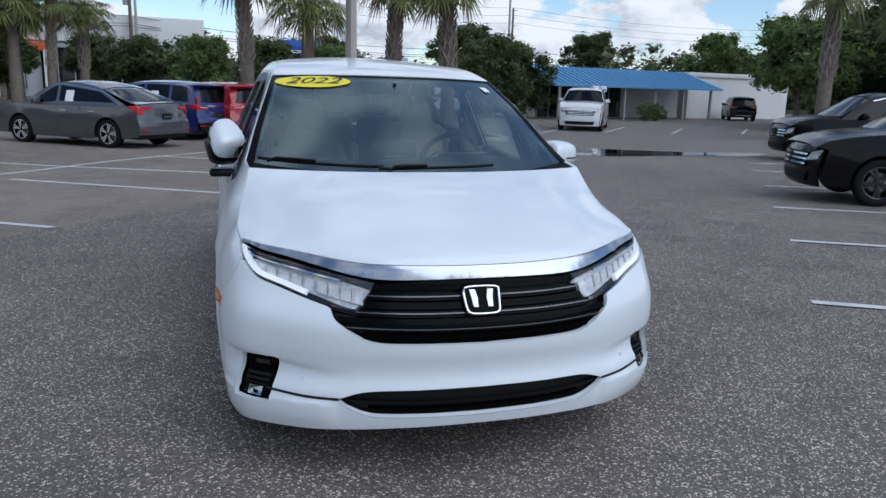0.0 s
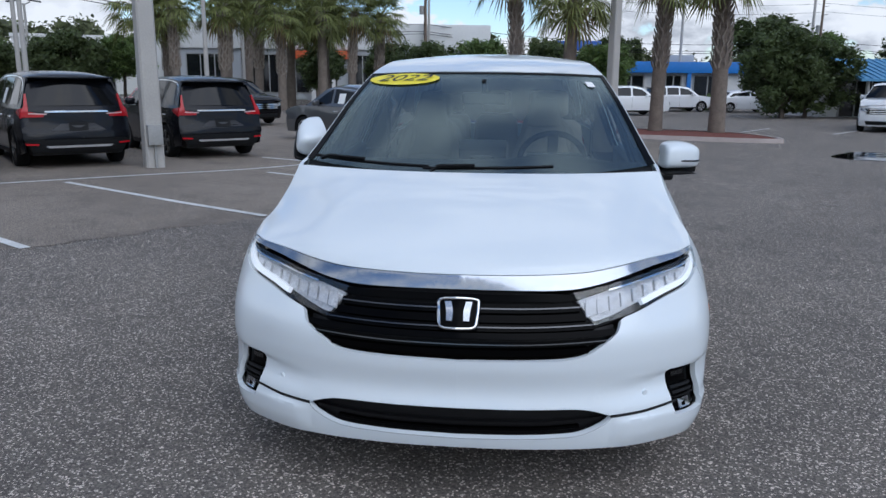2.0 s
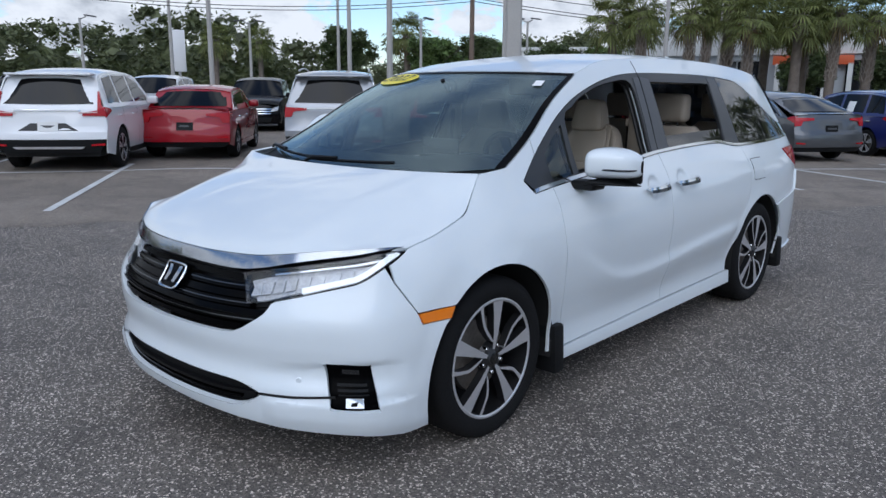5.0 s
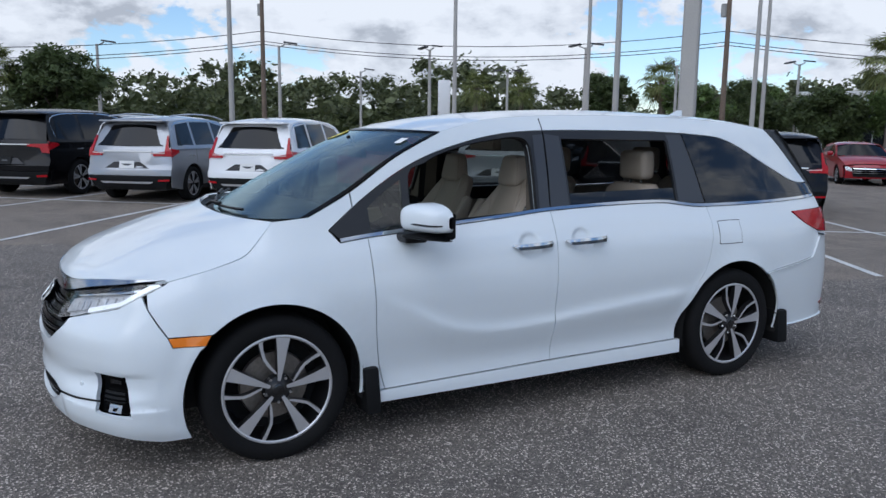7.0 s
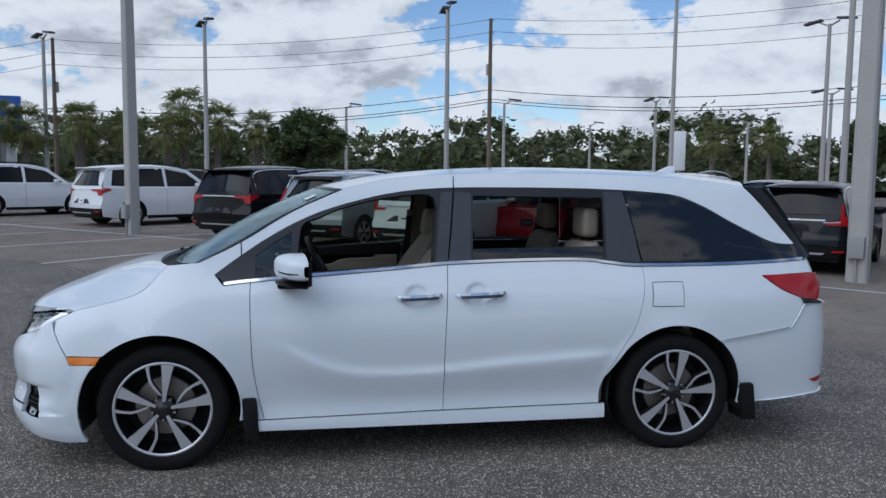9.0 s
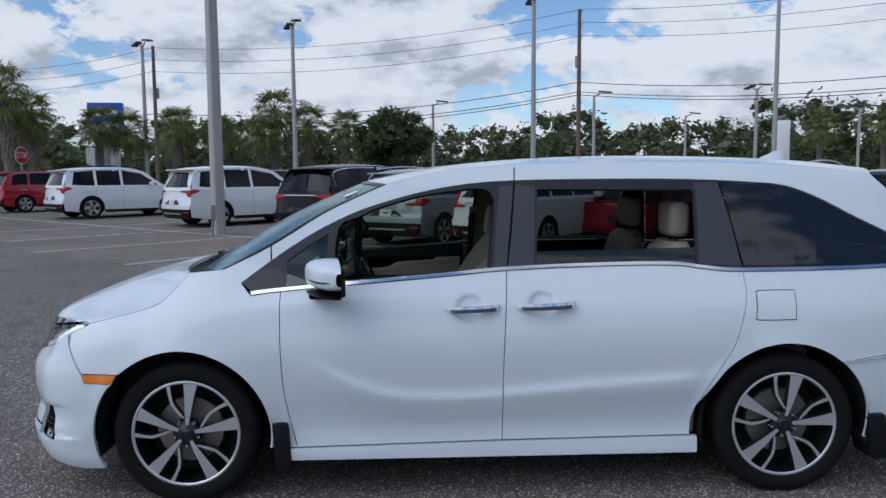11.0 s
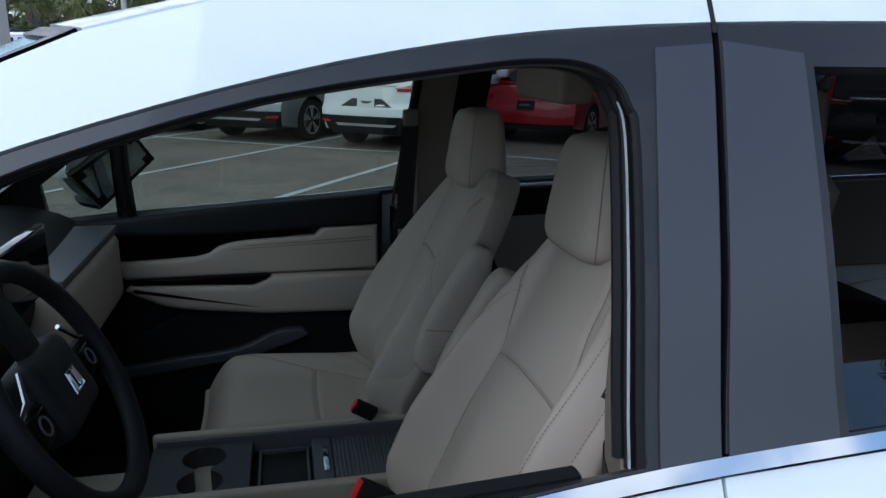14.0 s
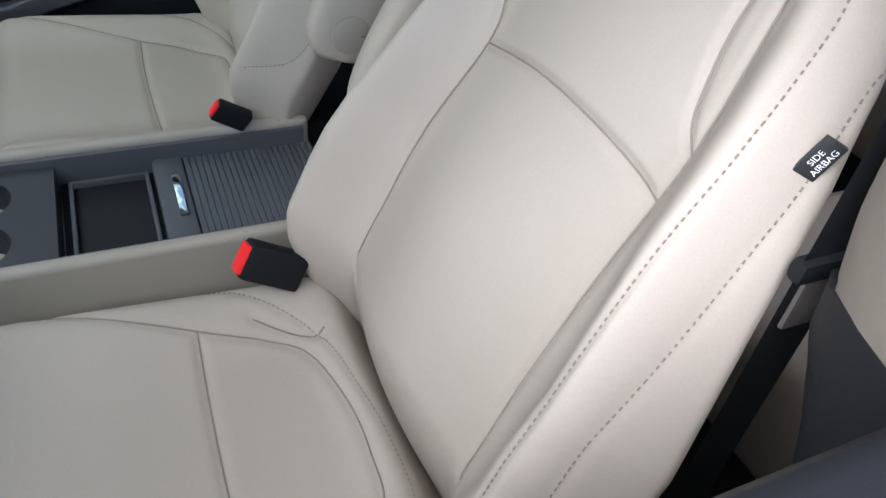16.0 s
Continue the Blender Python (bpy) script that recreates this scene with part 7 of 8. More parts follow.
    part("lower_intake", sheet([(-.30 * W, .30), (.30 * W, .30), (.33 * W, .44), (-.33 * W, .44)], front, step=.3, depth=.02, lift=.01, outward=(0, 1, 0)), PLASTIC_DARK, car)
    for s in (1, -1):
        part("headlight", sheet([(s * .30 * W, gz - .13), (s * .42 * W, gz - .09), (s * .44 * W, gz + .05), (s * .35 * W, gz + .0)], front, step=.2, depth=.02, lift=.014, outward=(0, 1, 0)), REFLECTOR, car)
        zt = top_z if deck else belt + .05
        if k["lamp"] == "tall" and not deck:
            shape = [(s * (hw(.8) - .34), belt - .125), (s * hw(.85), belt - .13), (s * hw(belt), belt - .02), (s * (hw(belt + .05) - .02), belt + .05), (s * (hw(belt + .26) + .005), belt + .26), (s * (hw(belt + .26) - .022), belt + .26), (s * (hw(belt) - .10), belt - .035), (s * (hw(.8) - .34), belt - .075)]
        elif k["lamp"] == "tall":
            shape = [(s * (hw(.8) - .16), belt - .34), (s * hw(.8), belt - .34), (s * hw(belt), belt - .03), (s * (hw(belt) - .16), belt - .03)]
        else:
            shape = [(s * (hw(.8) - .13), zt - .25), (s * hw(.8), zt - .26), (s * hw(belt), zt - .07), (s * (hw(belt) - .40), zt - .08), (s * (hw(belt) - .40), zt - .125), (s * (hw(belt) - .15), zt - .15)]
        if k["lamp"] == "tall" and not deck:
            part("clear_band", sheet([(s * (hw(.8) - .39), belt - .085), (s * (hw(.8) - .12), belt - .075), (s * (hw(.8) - .12), belt - .055), (s * (hw(.8) - .39), belt - .068)], rear, step=.2, depth=.012, lift=.023, outward=(0, -1, 0)), PALE_LENS, car)
        part("tail_lamp", sheet(shape, rear, step=.2, depth=.03, lift=.018, outward=(0, -1, 0)), RED_LENS, car)
        part("rear_reflector", sheet([(s * (hw(.5) - .22), .425), (s * (hw(.5) - .03), .43), (s * (hw(.5) - .03), .465), (s * (hw(.5) - .22), .455)], rear, step=.3, depth=.02, lift=.03, outward=(0, -1, 0)), RED_LENS, car)
        sd = side if s > 0 else (lambda y, z: side(y, z) * np.array([-1, 1, 1]))
        te = tail_edge(belt - .1)
        part("lamp_wrap", sheet([(te - .02, zt - .20), (te + .26, zt - .10), (te + .22, zt - .06), (te - .0, zt - .03)], sd, step=.2, depth=.02, lift=.008, outward=(s, 0, 0)), RED_LENS, car)
        bm = bmesh.new()
        box(bm, (s * (W / 2 - .04), cowl_y - .62 - y0, belt + .02), (s * (W / 2 + .17), cowl_y - .47 - y0, belt + .17), .05, 3)
        part("door_mirror", bm, body_paint, car)
        for yy in (b_post - .22, b_post - 1.12):
            if yy > ax[0] - .3:
                bm = bmesh.new()
                x = float(half(yy, belt - .12))
                box(bm, (s * (x - .01), yy - y0 - .10, belt - .14), (s * (x + .03), yy - y0 + .10, belt - .115), .01)
                part("door_handle", bm, CHROME if paint != "white" else body_paint, car)
        for yy in (b_post, b_post - .92, cowl_y - .02):
            if yy > ax[0] + .1:
                part("door_gap", sheet([(yy, .34), (yy + .008, .34), (yy + .008, belt), (yy, belt)], sd, step=.3, depth=0, lift=.002, outward=(s, 0, 0)), UNDER, car)
        part("sill_trim", sheet([(ax[0] + arch + .02, .22), (ax[1] - arch - .02, .22), (ax[1] - arch - .0, .31), (ax[0] + arch + .0, .31)], sd, step=.4, depth=.02, lift=.012, outward=(s, 0, 0)), PLASTIC_DARK if "suv" in kind else body_paint, car)
        for yy in ax:
            bm = bmesh.new()
            lathe(bm, [(.02, s * (W / 2 - .30)), (arch - .02, s * (W / 2 - .30)), (arch, s * (W / 2 - .27)), (arch, s * (W / 2 - .02))], 24, "x")
            bmesh.ops.bisect_plane(bm, geom=bm.verts[:] + bm.edges[:] + bm.faces[:], plane_co=(0, 0, -.08), plane_no=(0, 0, 1), clear_inner=True)
            bmesh.ops.translate(bm, vec=(0, yy - y0, R), verts=bm.verts)
            part("wheel_well", bm, UNDER, car)
            make_wheel(car, s * (W / 2 - .125), yy - y0, R, s, R, R * .68, .22, 5, yy * 1.7, detailed=False, bright=ALLOY if paint not in ("dark_grey", "black") or kind == "big_suv" else DARK_CHROME)
        if roof_rails:
            bm = bmesh.new()
            line = [(s * (float(half(y, z - .05)) - .05), y - y0, z + .035) for y, z in k["roof"][1:]]
            tube(bm, curve(line, 3), .016, 6)
            part("roof_rail", bm, BLACK_TRIM if paint != "silver" else ALLOY, car)
    bm = bmesh.new()
    box(bm, (-W * .40, .35 - y0 - .2, .24), (W * .40, L - .55 - y0, .62), .03)
    part("underbody", bm, UNDER, car)
    plate_z = .58 if kind in ("sedan",) else .66 if "suv" in kind else .70
    part("plate", sheet([(-.155, plate_z), (.155, plate_z), (.155, plate_z + .15), (-.155, plate_z + .15)], rear, step=.3, depth=.01, lift=.02, outward=(0, -1, 0)), PLATE if paint in ("silver", "white") else PLASTIC_DARK, car, "number plate with plain bars")
    part("plate_bar", sheet([(-.12, plate_z + .055), (.12, plate_z + .055), (.12, plate_z + .095), (-.12, plate_z + .095)], rear, step=.3, depth=.004, lift=.025, outward=(0, -1, 0)), PLASTIC_GREY, car)
    if not deck:
        part("bright_bar", sheet([(-.55 * W / 2, belt - .05), (.55 * W / 2, belt - .05), (.55 * W / 2, belt - .028), (-.55 * W / 2, belt - .028)], rear, step=.3, depth=.01, lift=.018, outward=(0, -1, 0)), CHROME, car)
        bm = bmesh.new()
        box(bm, (-W * .36, roof_back[0] - .14 - y0, roof_back[1] - .005), (W * .36, roof_back[0] + .18 - y0, roof_back[1] + .03), .015)
        part("roof_spoiler", bm, body_paint, car)
    if sticker:
        for s in (1, -1):
            sd = side if s > 0 else (lambda y, z: side(y, z) * np.array([-1, 1, 1]))
            part("window_sticker", sheet([(b_post - .50, wz + .05), (b_post - .24, wz + .05), (b_post - .24, wz + .32), (b_post - .50, wz + .32)], sd, step=.3, depth=0, lift=.012, outward=(s, 0, 0)), LABEL_WHITE, car, "white price sheet in the window")
    return car


CARS = [
    ("suv", "dark_grey", (-8.10, 9.90), 134, "dark grey compact suv parked nose-in between stall lines", dict(sticker=True)),
    ("suv", "dark_grey", (-6.49, 12.46), 134, "dark grey compact suv behind a concrete lamp pole", dict(sticker=True)),
    ("big_suv", "silver", (-9.34, 7.73), 137, "silver three-row suv with roof rails on asphalt", dict(roof_rails=True)),
    ("sedan", "red", (-11.42, 5.73), 138, "bright red small sedan parked in a stall", {}),
    ("suv", "white", (-10.85, 2.98), 140, "white small crossover with red tail lamps", {}),
    ("suv", "silver", (-12.2, .93), 143, "silver compact suv parked beside a white crossover", dict(roof_rails=True)),
    ("big_suv", "black", (-14.1, -1.10), 142, "glossy black three-row suv in a stall", {}),
    ("big_suv", "white", (-18.5, -5.4), 133, "white three-row suv with dark lower trim", dict(roof_rails=True)),
    ("big_suv", "white", (-22.6, -10.9), 134, "white three-row suv with dark lower trim", dict(roof_rails=True)),
    ("suv", "red", (-26.9, -15.4), 136, "dark red suv at the end of the row", {}),
    ("fastback", "grey", (-3.13, 17.1), 144, "grey fastback with a white price sheet on the window", dict(sticker=True)),
    ("suv", "blue", (-1.8, 20.3), 144, "dark blue crossover parked beside a grey fastback", dict(sticker=True)),
    ("suv", "red", (-.55, 20.9), 127, "red boxy crossover near the palm island", {}),
    ("big_suv", "black", (16.61, 11.94), 158, "black full-size suv facing the aisle", {}),
    ("suv", "black", (11.00, 4.86), 154, "black compact suv with black wheels", {}),
    ("pickup", "white", (16.55, 31.4), -121, "white crew-cab pickup in front of a blue-roofed shelter", {}),
    ("suv", "black", (34.20, 42.87), 62, "black suv parked beside a white wall", {}),
    ("big_suv", "black", (-12.52, 27.45), -38, "black suv facing the aisle in the back row", {}),
    ("suv", "green", (-18.11, 15.60), -42, "dark teal crossover facing the aisle in the back row", {}),
    ("suv", "black", (-20.25, 13.62), -42, "black crossover in the back row", {}),
    ("sedan", "red", (-14.26, 25.83), -42, "dark red sedan facing the aisle in the back row", {}),
    ("sedan", "grey", (-16.22, 20.50), -42, "grey sedan facing the aisle in the back row", {}),
    ("suv", "white", (-22.21, 10.99), -42, "white crossover in the back row", {}),
    ("suv", "silver", (-24.00, 7.78), -42, "silver crossover in the back row", {}),
    ("sedan", "black", (-24.90, 4.70), -42, "black sedan facing the aisle in the back row", {}),
    ("suv", "grey", (-26.6, 2.2), -42, "grey crossover in the back row", {}),
    ("sedan", "white", (-29.2, -1.5), -42, "white sedan in the back row", {}),
    ("suv", "black", (-31.5, -5.5), -42, "black crossover in the back row", {}),
    ("suv", "white", (9.51, 49.24), 15, "white crossover parked by the low shop", {}),
    ("sedan", "white", (13.91, 49.48), 10, "white sedan parked by the low shop", {}),
    ("sedan", "white", (-1.16, 39.97), 20, "white sedan under the trees", {}),
    ("suv", "black", (2.09, 41.13), 20, "black crossover under the trees", {}),
    ("suv", "white", (5.33, 41.71), 18, "white crossover under the trees", {}),
]
for kind, paint, at, angle, label, extra in CARS:
    parked_car(kind, paint, at, angle, label, **extra)

# ---- lamp poles, wires, buildings ----
POLE_METAL = mat("grey_pole", (0.30, 0.30, 0.29), rough=0.6, vary=0.1, scale=30)
WOOD_POLE = mat("wooden_pole", (0.16, 0.12, 0.09), rough=0.9, vary=0.25, vary_scale=3, scale=40, bump=0.3)
DARK_METAL = mat("dark_lamp_head", (0.06, 0.06, 0.065), rough=0.5)
WALL_WHITE = mat("white_render", (0.66, 0.66, 0.64), rough=0.85, vary=0.06, vary_scale=0.5, scale=8)
WALL_GREY = mat("grey_cladding", (0.40, 0.42, 0.44), rough=0.6, vary=0.06, vary_scale=0.5, scale=8)
FASCIA_BLUE = mat("blue_fascia", (0.02, 0.17, 0.52), rough=0.45, vary=0.08, scale=5)
AWNING_BLUE = mat("blue_metal_roof", (0.10, 0.27, 0.46), rough=0.45, vary=0.12, vary_scale=0.6, scale=6)
DARK_GLASS = mat("shop_glass", (0.01, 0.012, 0.014), rough=0.06, coat=0.4)
SIGN_BLUE = mat("blue_sign", (0.01, 0.09, 0.42), rough=0.35)
SIGN_WHITE = mat("white_sign", (0.75, 0.75, 0.75), rough=0.4)
ORANGE = mat("orange_trim", (0.55, 0.10, 0.03), rough=0.5)


def square_pole(x, y, base, top, height, label, lit=0, box_on=False):
    """A tapered concrete lamp pole with chamfered corners."""
    z0 = lot_height(x, y)
    p = thing("lamp_pole", label, "lamp pole", "lamp poles", pose(x, y, z0, 0, 0, 40))
    bm = bmesh.new()
    rings = []
    for k in range(9):
        f = k / 8
        h = (base + (top - base) * f) / 2
        c = h * .22
        rings.append([bm.verts.new((a, b, height * f - .2 * (f == 0))) for a, b in ((h, c - h), (h, h - c), (h - c, h), (c - h, h), (-h, h - c), (-h, c - h), (c - h, -h), (h - c, -h))])
    for r, s in zip(rings, rings[1:]):
        for k in range(8):
            bm.faces.new((r[k], r[(k + 1) % 8], s[(k + 1) % 8], s[k]))
    bm.faces.new(rings[-1])
    part("shaft", bm, CONCRETE, p, smooth=0)
    if box_on:
        bm = bmesh.new()
        box(bm, (-.13, -base / 2 - .11, .42), (.13, -base / 2 + .02, .78), .02)
        tube(bm, [(0, -base / 2 - .03, -.1), (0, -base / 2 - .03, .44)], .025, 8)
        part("junction_box", bm, POLE_METAL, p, "grey junction box")
    for k in range(lit):
        a = math.pi * k
        bm = bmesh.new()
        tube(bm, [(0, 0, height - .1), (.5 * math.cos(a), .5 * math.sin(a), height + .12), (.9 * math.cos(a), .9 * math.sin(a), height + .16)], .035, 6)
        part("arm", bm, POLE_METAL, p)
        bm = bmesh.new()
        box(bm, (-.42, -.17, -.05), (.42, .17, .05), .03)
        bmesh.ops.transform(bm, matrix=pose(1.2 * math.cos(a), 1.2 * math.sin(a), height + .2, 0, 8, math.degrees(a)), verts=bm.verts)
        part("lamp_head", bm, DARK_METAL, p)
    return p


square_pole(-15.07, -4.09, .29, .20, 11.0, "tapered concrete lamp pole with a junction box", 2, True)
square_pole(-6.42, 9.80, .33, .23, 11.0, "tapered concrete lamp pole with a junction box", 2, True)
square_pole(3.39, 23.6, .34, .24, 11.0, "tapered concrete lamp pole in the palm island", 2)
# (direction from the lot, distance, height of the head)
for x, y, h, n in ((-33.5, -5.1, 8.6, 2), (-36.5, -13.5, 8.2, 2), (-29.5, 6.2, 9.0, 2), (-42.0, -27, 8, 2), (-41.2, 21.5, 6.5, 2), (-43.0, 12.0, 6.2, 1), (-34.5, 29.0, 6.6, 2), (-30, 17.4, 10.5, 0), (-19.5, 19.0, 10.5, 0), (-26, 35, 10.0, 2),
                   (-22, 29.6, 8.5, 2), (-16.2, 36.0, 8.4, 2), (-27, 23.4, 8.8, 2), (-38, 40, 6.2, 2), (-50, 33, 6.0, 2), (-12, 44, 8.6, 2), (-7, 58, 9.5, 2), (12.5, 58, 9.0, 2), (21, 55, 9.5, 2), (-48, 2, 6.0, 1), (-55, 22, 5.8, 1), (-34, 48, 6.5, 2), (-20, 52, 7.5, 2)):
    z0 = lot_height(x, y)
    p = thing("lot_lamp", "slim grey lot lamp on a tall pole", "lamp pole", "lot lamps", pose(x, y, z0, 0, 0, (x * 37 + y * 17) % 90))
    bm = bmesh.new()
    tube(bm, [(0, 0, -.1), (0, 0, h / 2), (0, 0, h)], [.13, .11, .085], 8)
    part("shaft", bm, CONCRETE, p)
    for k in range(n):
        a = math.pi * k
        bm = bmesh.new()
        tube(bm, [(0, 0, h - .1), (.45 * math.cos(a), .0, h + .1)], .04, 6)
        part("arm", bm, POLE_METAL, p)
        bm = bmesh.new()
        box(bm, (-.40, -.16, -.05), (.40, .16, .05), .02)
        bmesh.ops.transform(bm, matrix=pose(.75 * math.cos(a), 0, h + .16, 0, 8, math.degrees(a)), verts=bm.verts)
        part("lamp_head", bm, DARK_METAL, p)
POWER = [(-60, -40, 10.5), (-49.5, -17.4, 10.2), (-43.8, 11.2, 11.6), (-27.5, 33.5, 11.6), (-8, 64, 11.0), (30, 78, 10.5), (75, 82, 10.5)]
for x, y, h in POWER:
    p = thing("utility_pole", "tall weathered wooden utility pole", "utility pole", "utility poles", pose(x, y, lot_height(x, y)))
    bm = bmesh.new()
    tube(bm, [(0, 0, -.2), (0, 0, h)], [.17, .11], 8)
    part("shaft", bm, WOOD_POLE, p)
    bm = bmesh.new()
    for z in (h - .3, h - 1.1, h - 1.9):
        tube(bm, [(0, 0, z), (.55, .1, z + .12)], .025, 6)
    part("insulator_arm", bm, DARK_METAL, p)
    bm = bmesh.new()
    lathe(bm, [(.001, -.35), (.2, -.35), (.2, .35), (.001, .38)], 12, "z")
    bmesh.ops.translate(bm, vec=(-.32, 0, h - 3.2), verts=bm.verts)
    part("transformer", bm, POLE_METAL, p)
for drop, off in ((.2, .55), (1.0, .55), (1.8, .55), (4.6, 0), (5.2, 0), (5.4, .1)):
    for a, b in zip(POWER, POWER[1:]):
        bm = bmesh.new()
        pts = []
        for k in range(13):
            f = k / 12
            z = a[2] + (b[2] - a[2]) * f - drop + lot_height(a[0] + (b[0] - a[0]) * f, 0) - .9 * 4 * f * (1 - f)
            pts.append((a[0] + (b[0] - a[0]) * f + off, a[1] + (b[1] - a[1]) * f + off * .2, z))
        tube(bm, pts, .016 if drop < 4 else .028, 4, caps=False)
        tagged(finish("power_cable", bm, BLACK_TRIM), "thin black overhead cable between utility poles", "cable", "overhead cables")


def building(name, label, corner, length, depth, height, angle, wall, category="building"):
    """A flat-roofed block; its front runs from corner along angle, its depth lies to the left of that."""
    b = thing(name, label, category, m=pose(*corner, lot_height(*corner), 0, 0, angle))
    b.scale = (1.16, 1.16, 1.16)
    bm = bmesh.new()
    box(bm, (0, 0, -.3), (length, depth, height))
    part("wall", bm, wall, b, smooth=0)
    bm = bmesh.new()
    box(bm, (-.12, -.12, height), (length + .12, depth + .12, height + .28), .03)
    part("parapet", bm, wall, b)
    return b


def add_window(b, x0, x1, z0, z1, y=0.0, frames=2):
    w = thing("window", "", "")
    w.parent = b
    bm = bmesh.new()
    box(bm, (x0, y - .03, z0), (x1, y + .02, z1))
    part("pane", bm, DARK_GLASS, w, smooth=0)
    bm = bmesh.new()
    for k in range(frames + 1):
        x = x0 + (x1 - x0) * k / frames
        box(bm, (x - .04, y - .06, z0), (x + .04, y - .0, z1))
    box(bm, (x0, y - .06, z0 - .05), (x1, y, z0 + .03))
    box(bm, (x0, y - .06, z1 - .03), (x1, y, z1 + .05))
    part("frame", bm, POLE_METAL, w, smooth=0)


# low shop with a blue fascia
shop = building("shop_building", "low white shop with a bright blue fascia", (6.95, 55.6), 14.5, 8, 2.5, 4, WALL_WHITE)
bm = bmesh.new()
box(bm, (-.3, -.5, 2.25), (14.8, 8.2, 2.95), .03)
part("fascia", bm, FASCIA_BLUE, shop)
for a, b in ((.6, 2.2), (3.6, 4.6), (5.4, 7.2), (8.6, 9.4), (10.4, 11.6)):
    add_window(shop, a, b, .5, 2.1)
bm = bmesh.new()
for x in (3.0, 5.0):
    box(bm, (x - .12, -.45, -.1), (x + .12, -.2, 2.3))
part("column", bm, FASCIA_BLUE, shop)
bm = bmesh.new()
box(bm, (4.5, 3, 2.9), (6.2, 4.5, 3.5), .05)
part("roof_unit", bm, WALL_GREY, shop)
# shelter with a sloping blue roof
shelter = building("shelter_building", "open shelter with a sloping blue metal roof", (17.6, 43.0), 12.4, 4, 2.3, 15, WALL_WHITE)
bm = bmesh.new()
for a, b in (((-.3, -3.0, 1.95), (12.7, -1.2, 2.75)),):
    v = [bm.verts.new(p) for p in ((-.3, -3.2, 1.85), (12.7, -3.2, 1.85), (12.7, -.2, 2.85), (-.3, -.2, 2.85), (-.3, -3.2, 1.75), (12.7, -3.2, 1.75), (12.7, -.2, 2.6), (-.3, -.2, 2.6))]
    for f in ((0, 1, 2, 3), (7, 6, 5, 4), (0, 4, 5, 1), (1, 5, 6, 2), (3, 2, 6, 7), (0, 3, 7, 4)):
        bm.faces.new([v[i] for i in f])
roof = part("roof", bm, AWNING_BLUE, shelter, smooth=0)
for k in range(32):
    bm = bmesh.new()
    x = -.2 + k * .4
    w = [bm.verts.new(p) for p in ((x, -3.21, 1.90), (x + .03, -3.21, 1.90), (x + .03, -.2, 2.90), (x, -.2, 2.90), (x, -3.21, 1.84), (x + .03, -3.21, 1.84), (x + .03, -.2, 2.84), (x, -.2, 2.84))]
    for f in ((0, 1, 2, 3), (0, 4, 5, 1), (1, 5, 6, 2), (0, 3, 7, 4)):
        bm.faces.new([w[i] for i in f])
    part("rib", bm, AWNING_BLUE, roof, smooth=0)
for k in range(6):
    bm = bmesh.new()
    box(bm, (.2 + k * 2.35, -2.95, -.1), (.32 + k * 2.35, -2.83, 1.95))
    part("post", bm, POLE_METAL, shelter)
add_window(shelter, 1.0, 3.6, .0, 1.8, 0, 3)
add_window(shelter, 5.4, 7.4, .0, 1.8, 0, 2)
building("white_wall_building", "plain white outbuilding with a flat roof", (32.0, 46.3), 9, 5, 2.6, 10, WALL_WHITE)
# dealership, warehouse, far hall
deal = building("dealership_building", "long white and grey showroom with dark windows", (-30.1, 60.8), 24, 14, 5.2, 10, WALL_GREY)
bm = bmesh.new()
box(bm, (-.2, -.25, 3.6), (24.2, .02, 5.5), .03)
part("upper_band", bm, WALL_WHITE, deal)
for k in range(5):
    add_window(deal, 1.5 + k * 4.0, 4.6 + k * 4.0, .4, 3.2, 0, 3)
bm = bmesh.new()
box(bm, (9, -.6, 2.9), (14, -.05, 3.5), .03)
part("entrance_band", bm, ORANGE, deal)
for k in range(4):
    bm = bmesh.new()
    box(bm, (9.2 + 1.5 * k, -.6, -.2), (9.5 + 1.5 * k, -.3, 3.0))
    part("column", bm, WALL_WHITE, deal)
ware = building("warehouse_building", "low white warehouse behind trees", (-44.0, 60.8), 11, 10, 4.2, 30, WALL_WHITE)
add_window(ware, 4, 7, 0, 3, 0, 2)

# signs, with plain bars in place of names
def road_sign(x, y, w, h, z, angle, face, label, post=True, bars=2):
    s = thing("sign", label, "sign", m=pose(x, y, lot_height(x, y), 0, 0, angle))
    bm = bmesh.new()
    box(bm, (-w / 2, -.15, z), (w / 2, .15, z + h), .05)
    part("panel", bm, face, s)
    for k in range(bars):
        bm = bmesh.new()
        box(bm, (-w * .36, -.165, z + h * (.24 + .36 * k)), (w * .36, -.155, z + h * (.24 + .36 * k) + h * .18))
        part("bar", bm, SIGN_WHITE if face is SIGN_BLUE else SIGN_BLUE, s)
    bm = bmesh.new()
    box(bm, (-.12, -.1, -.2), (.12, .1, z + .05))
    part("post", bm, POLE_METAL, s)
    return s


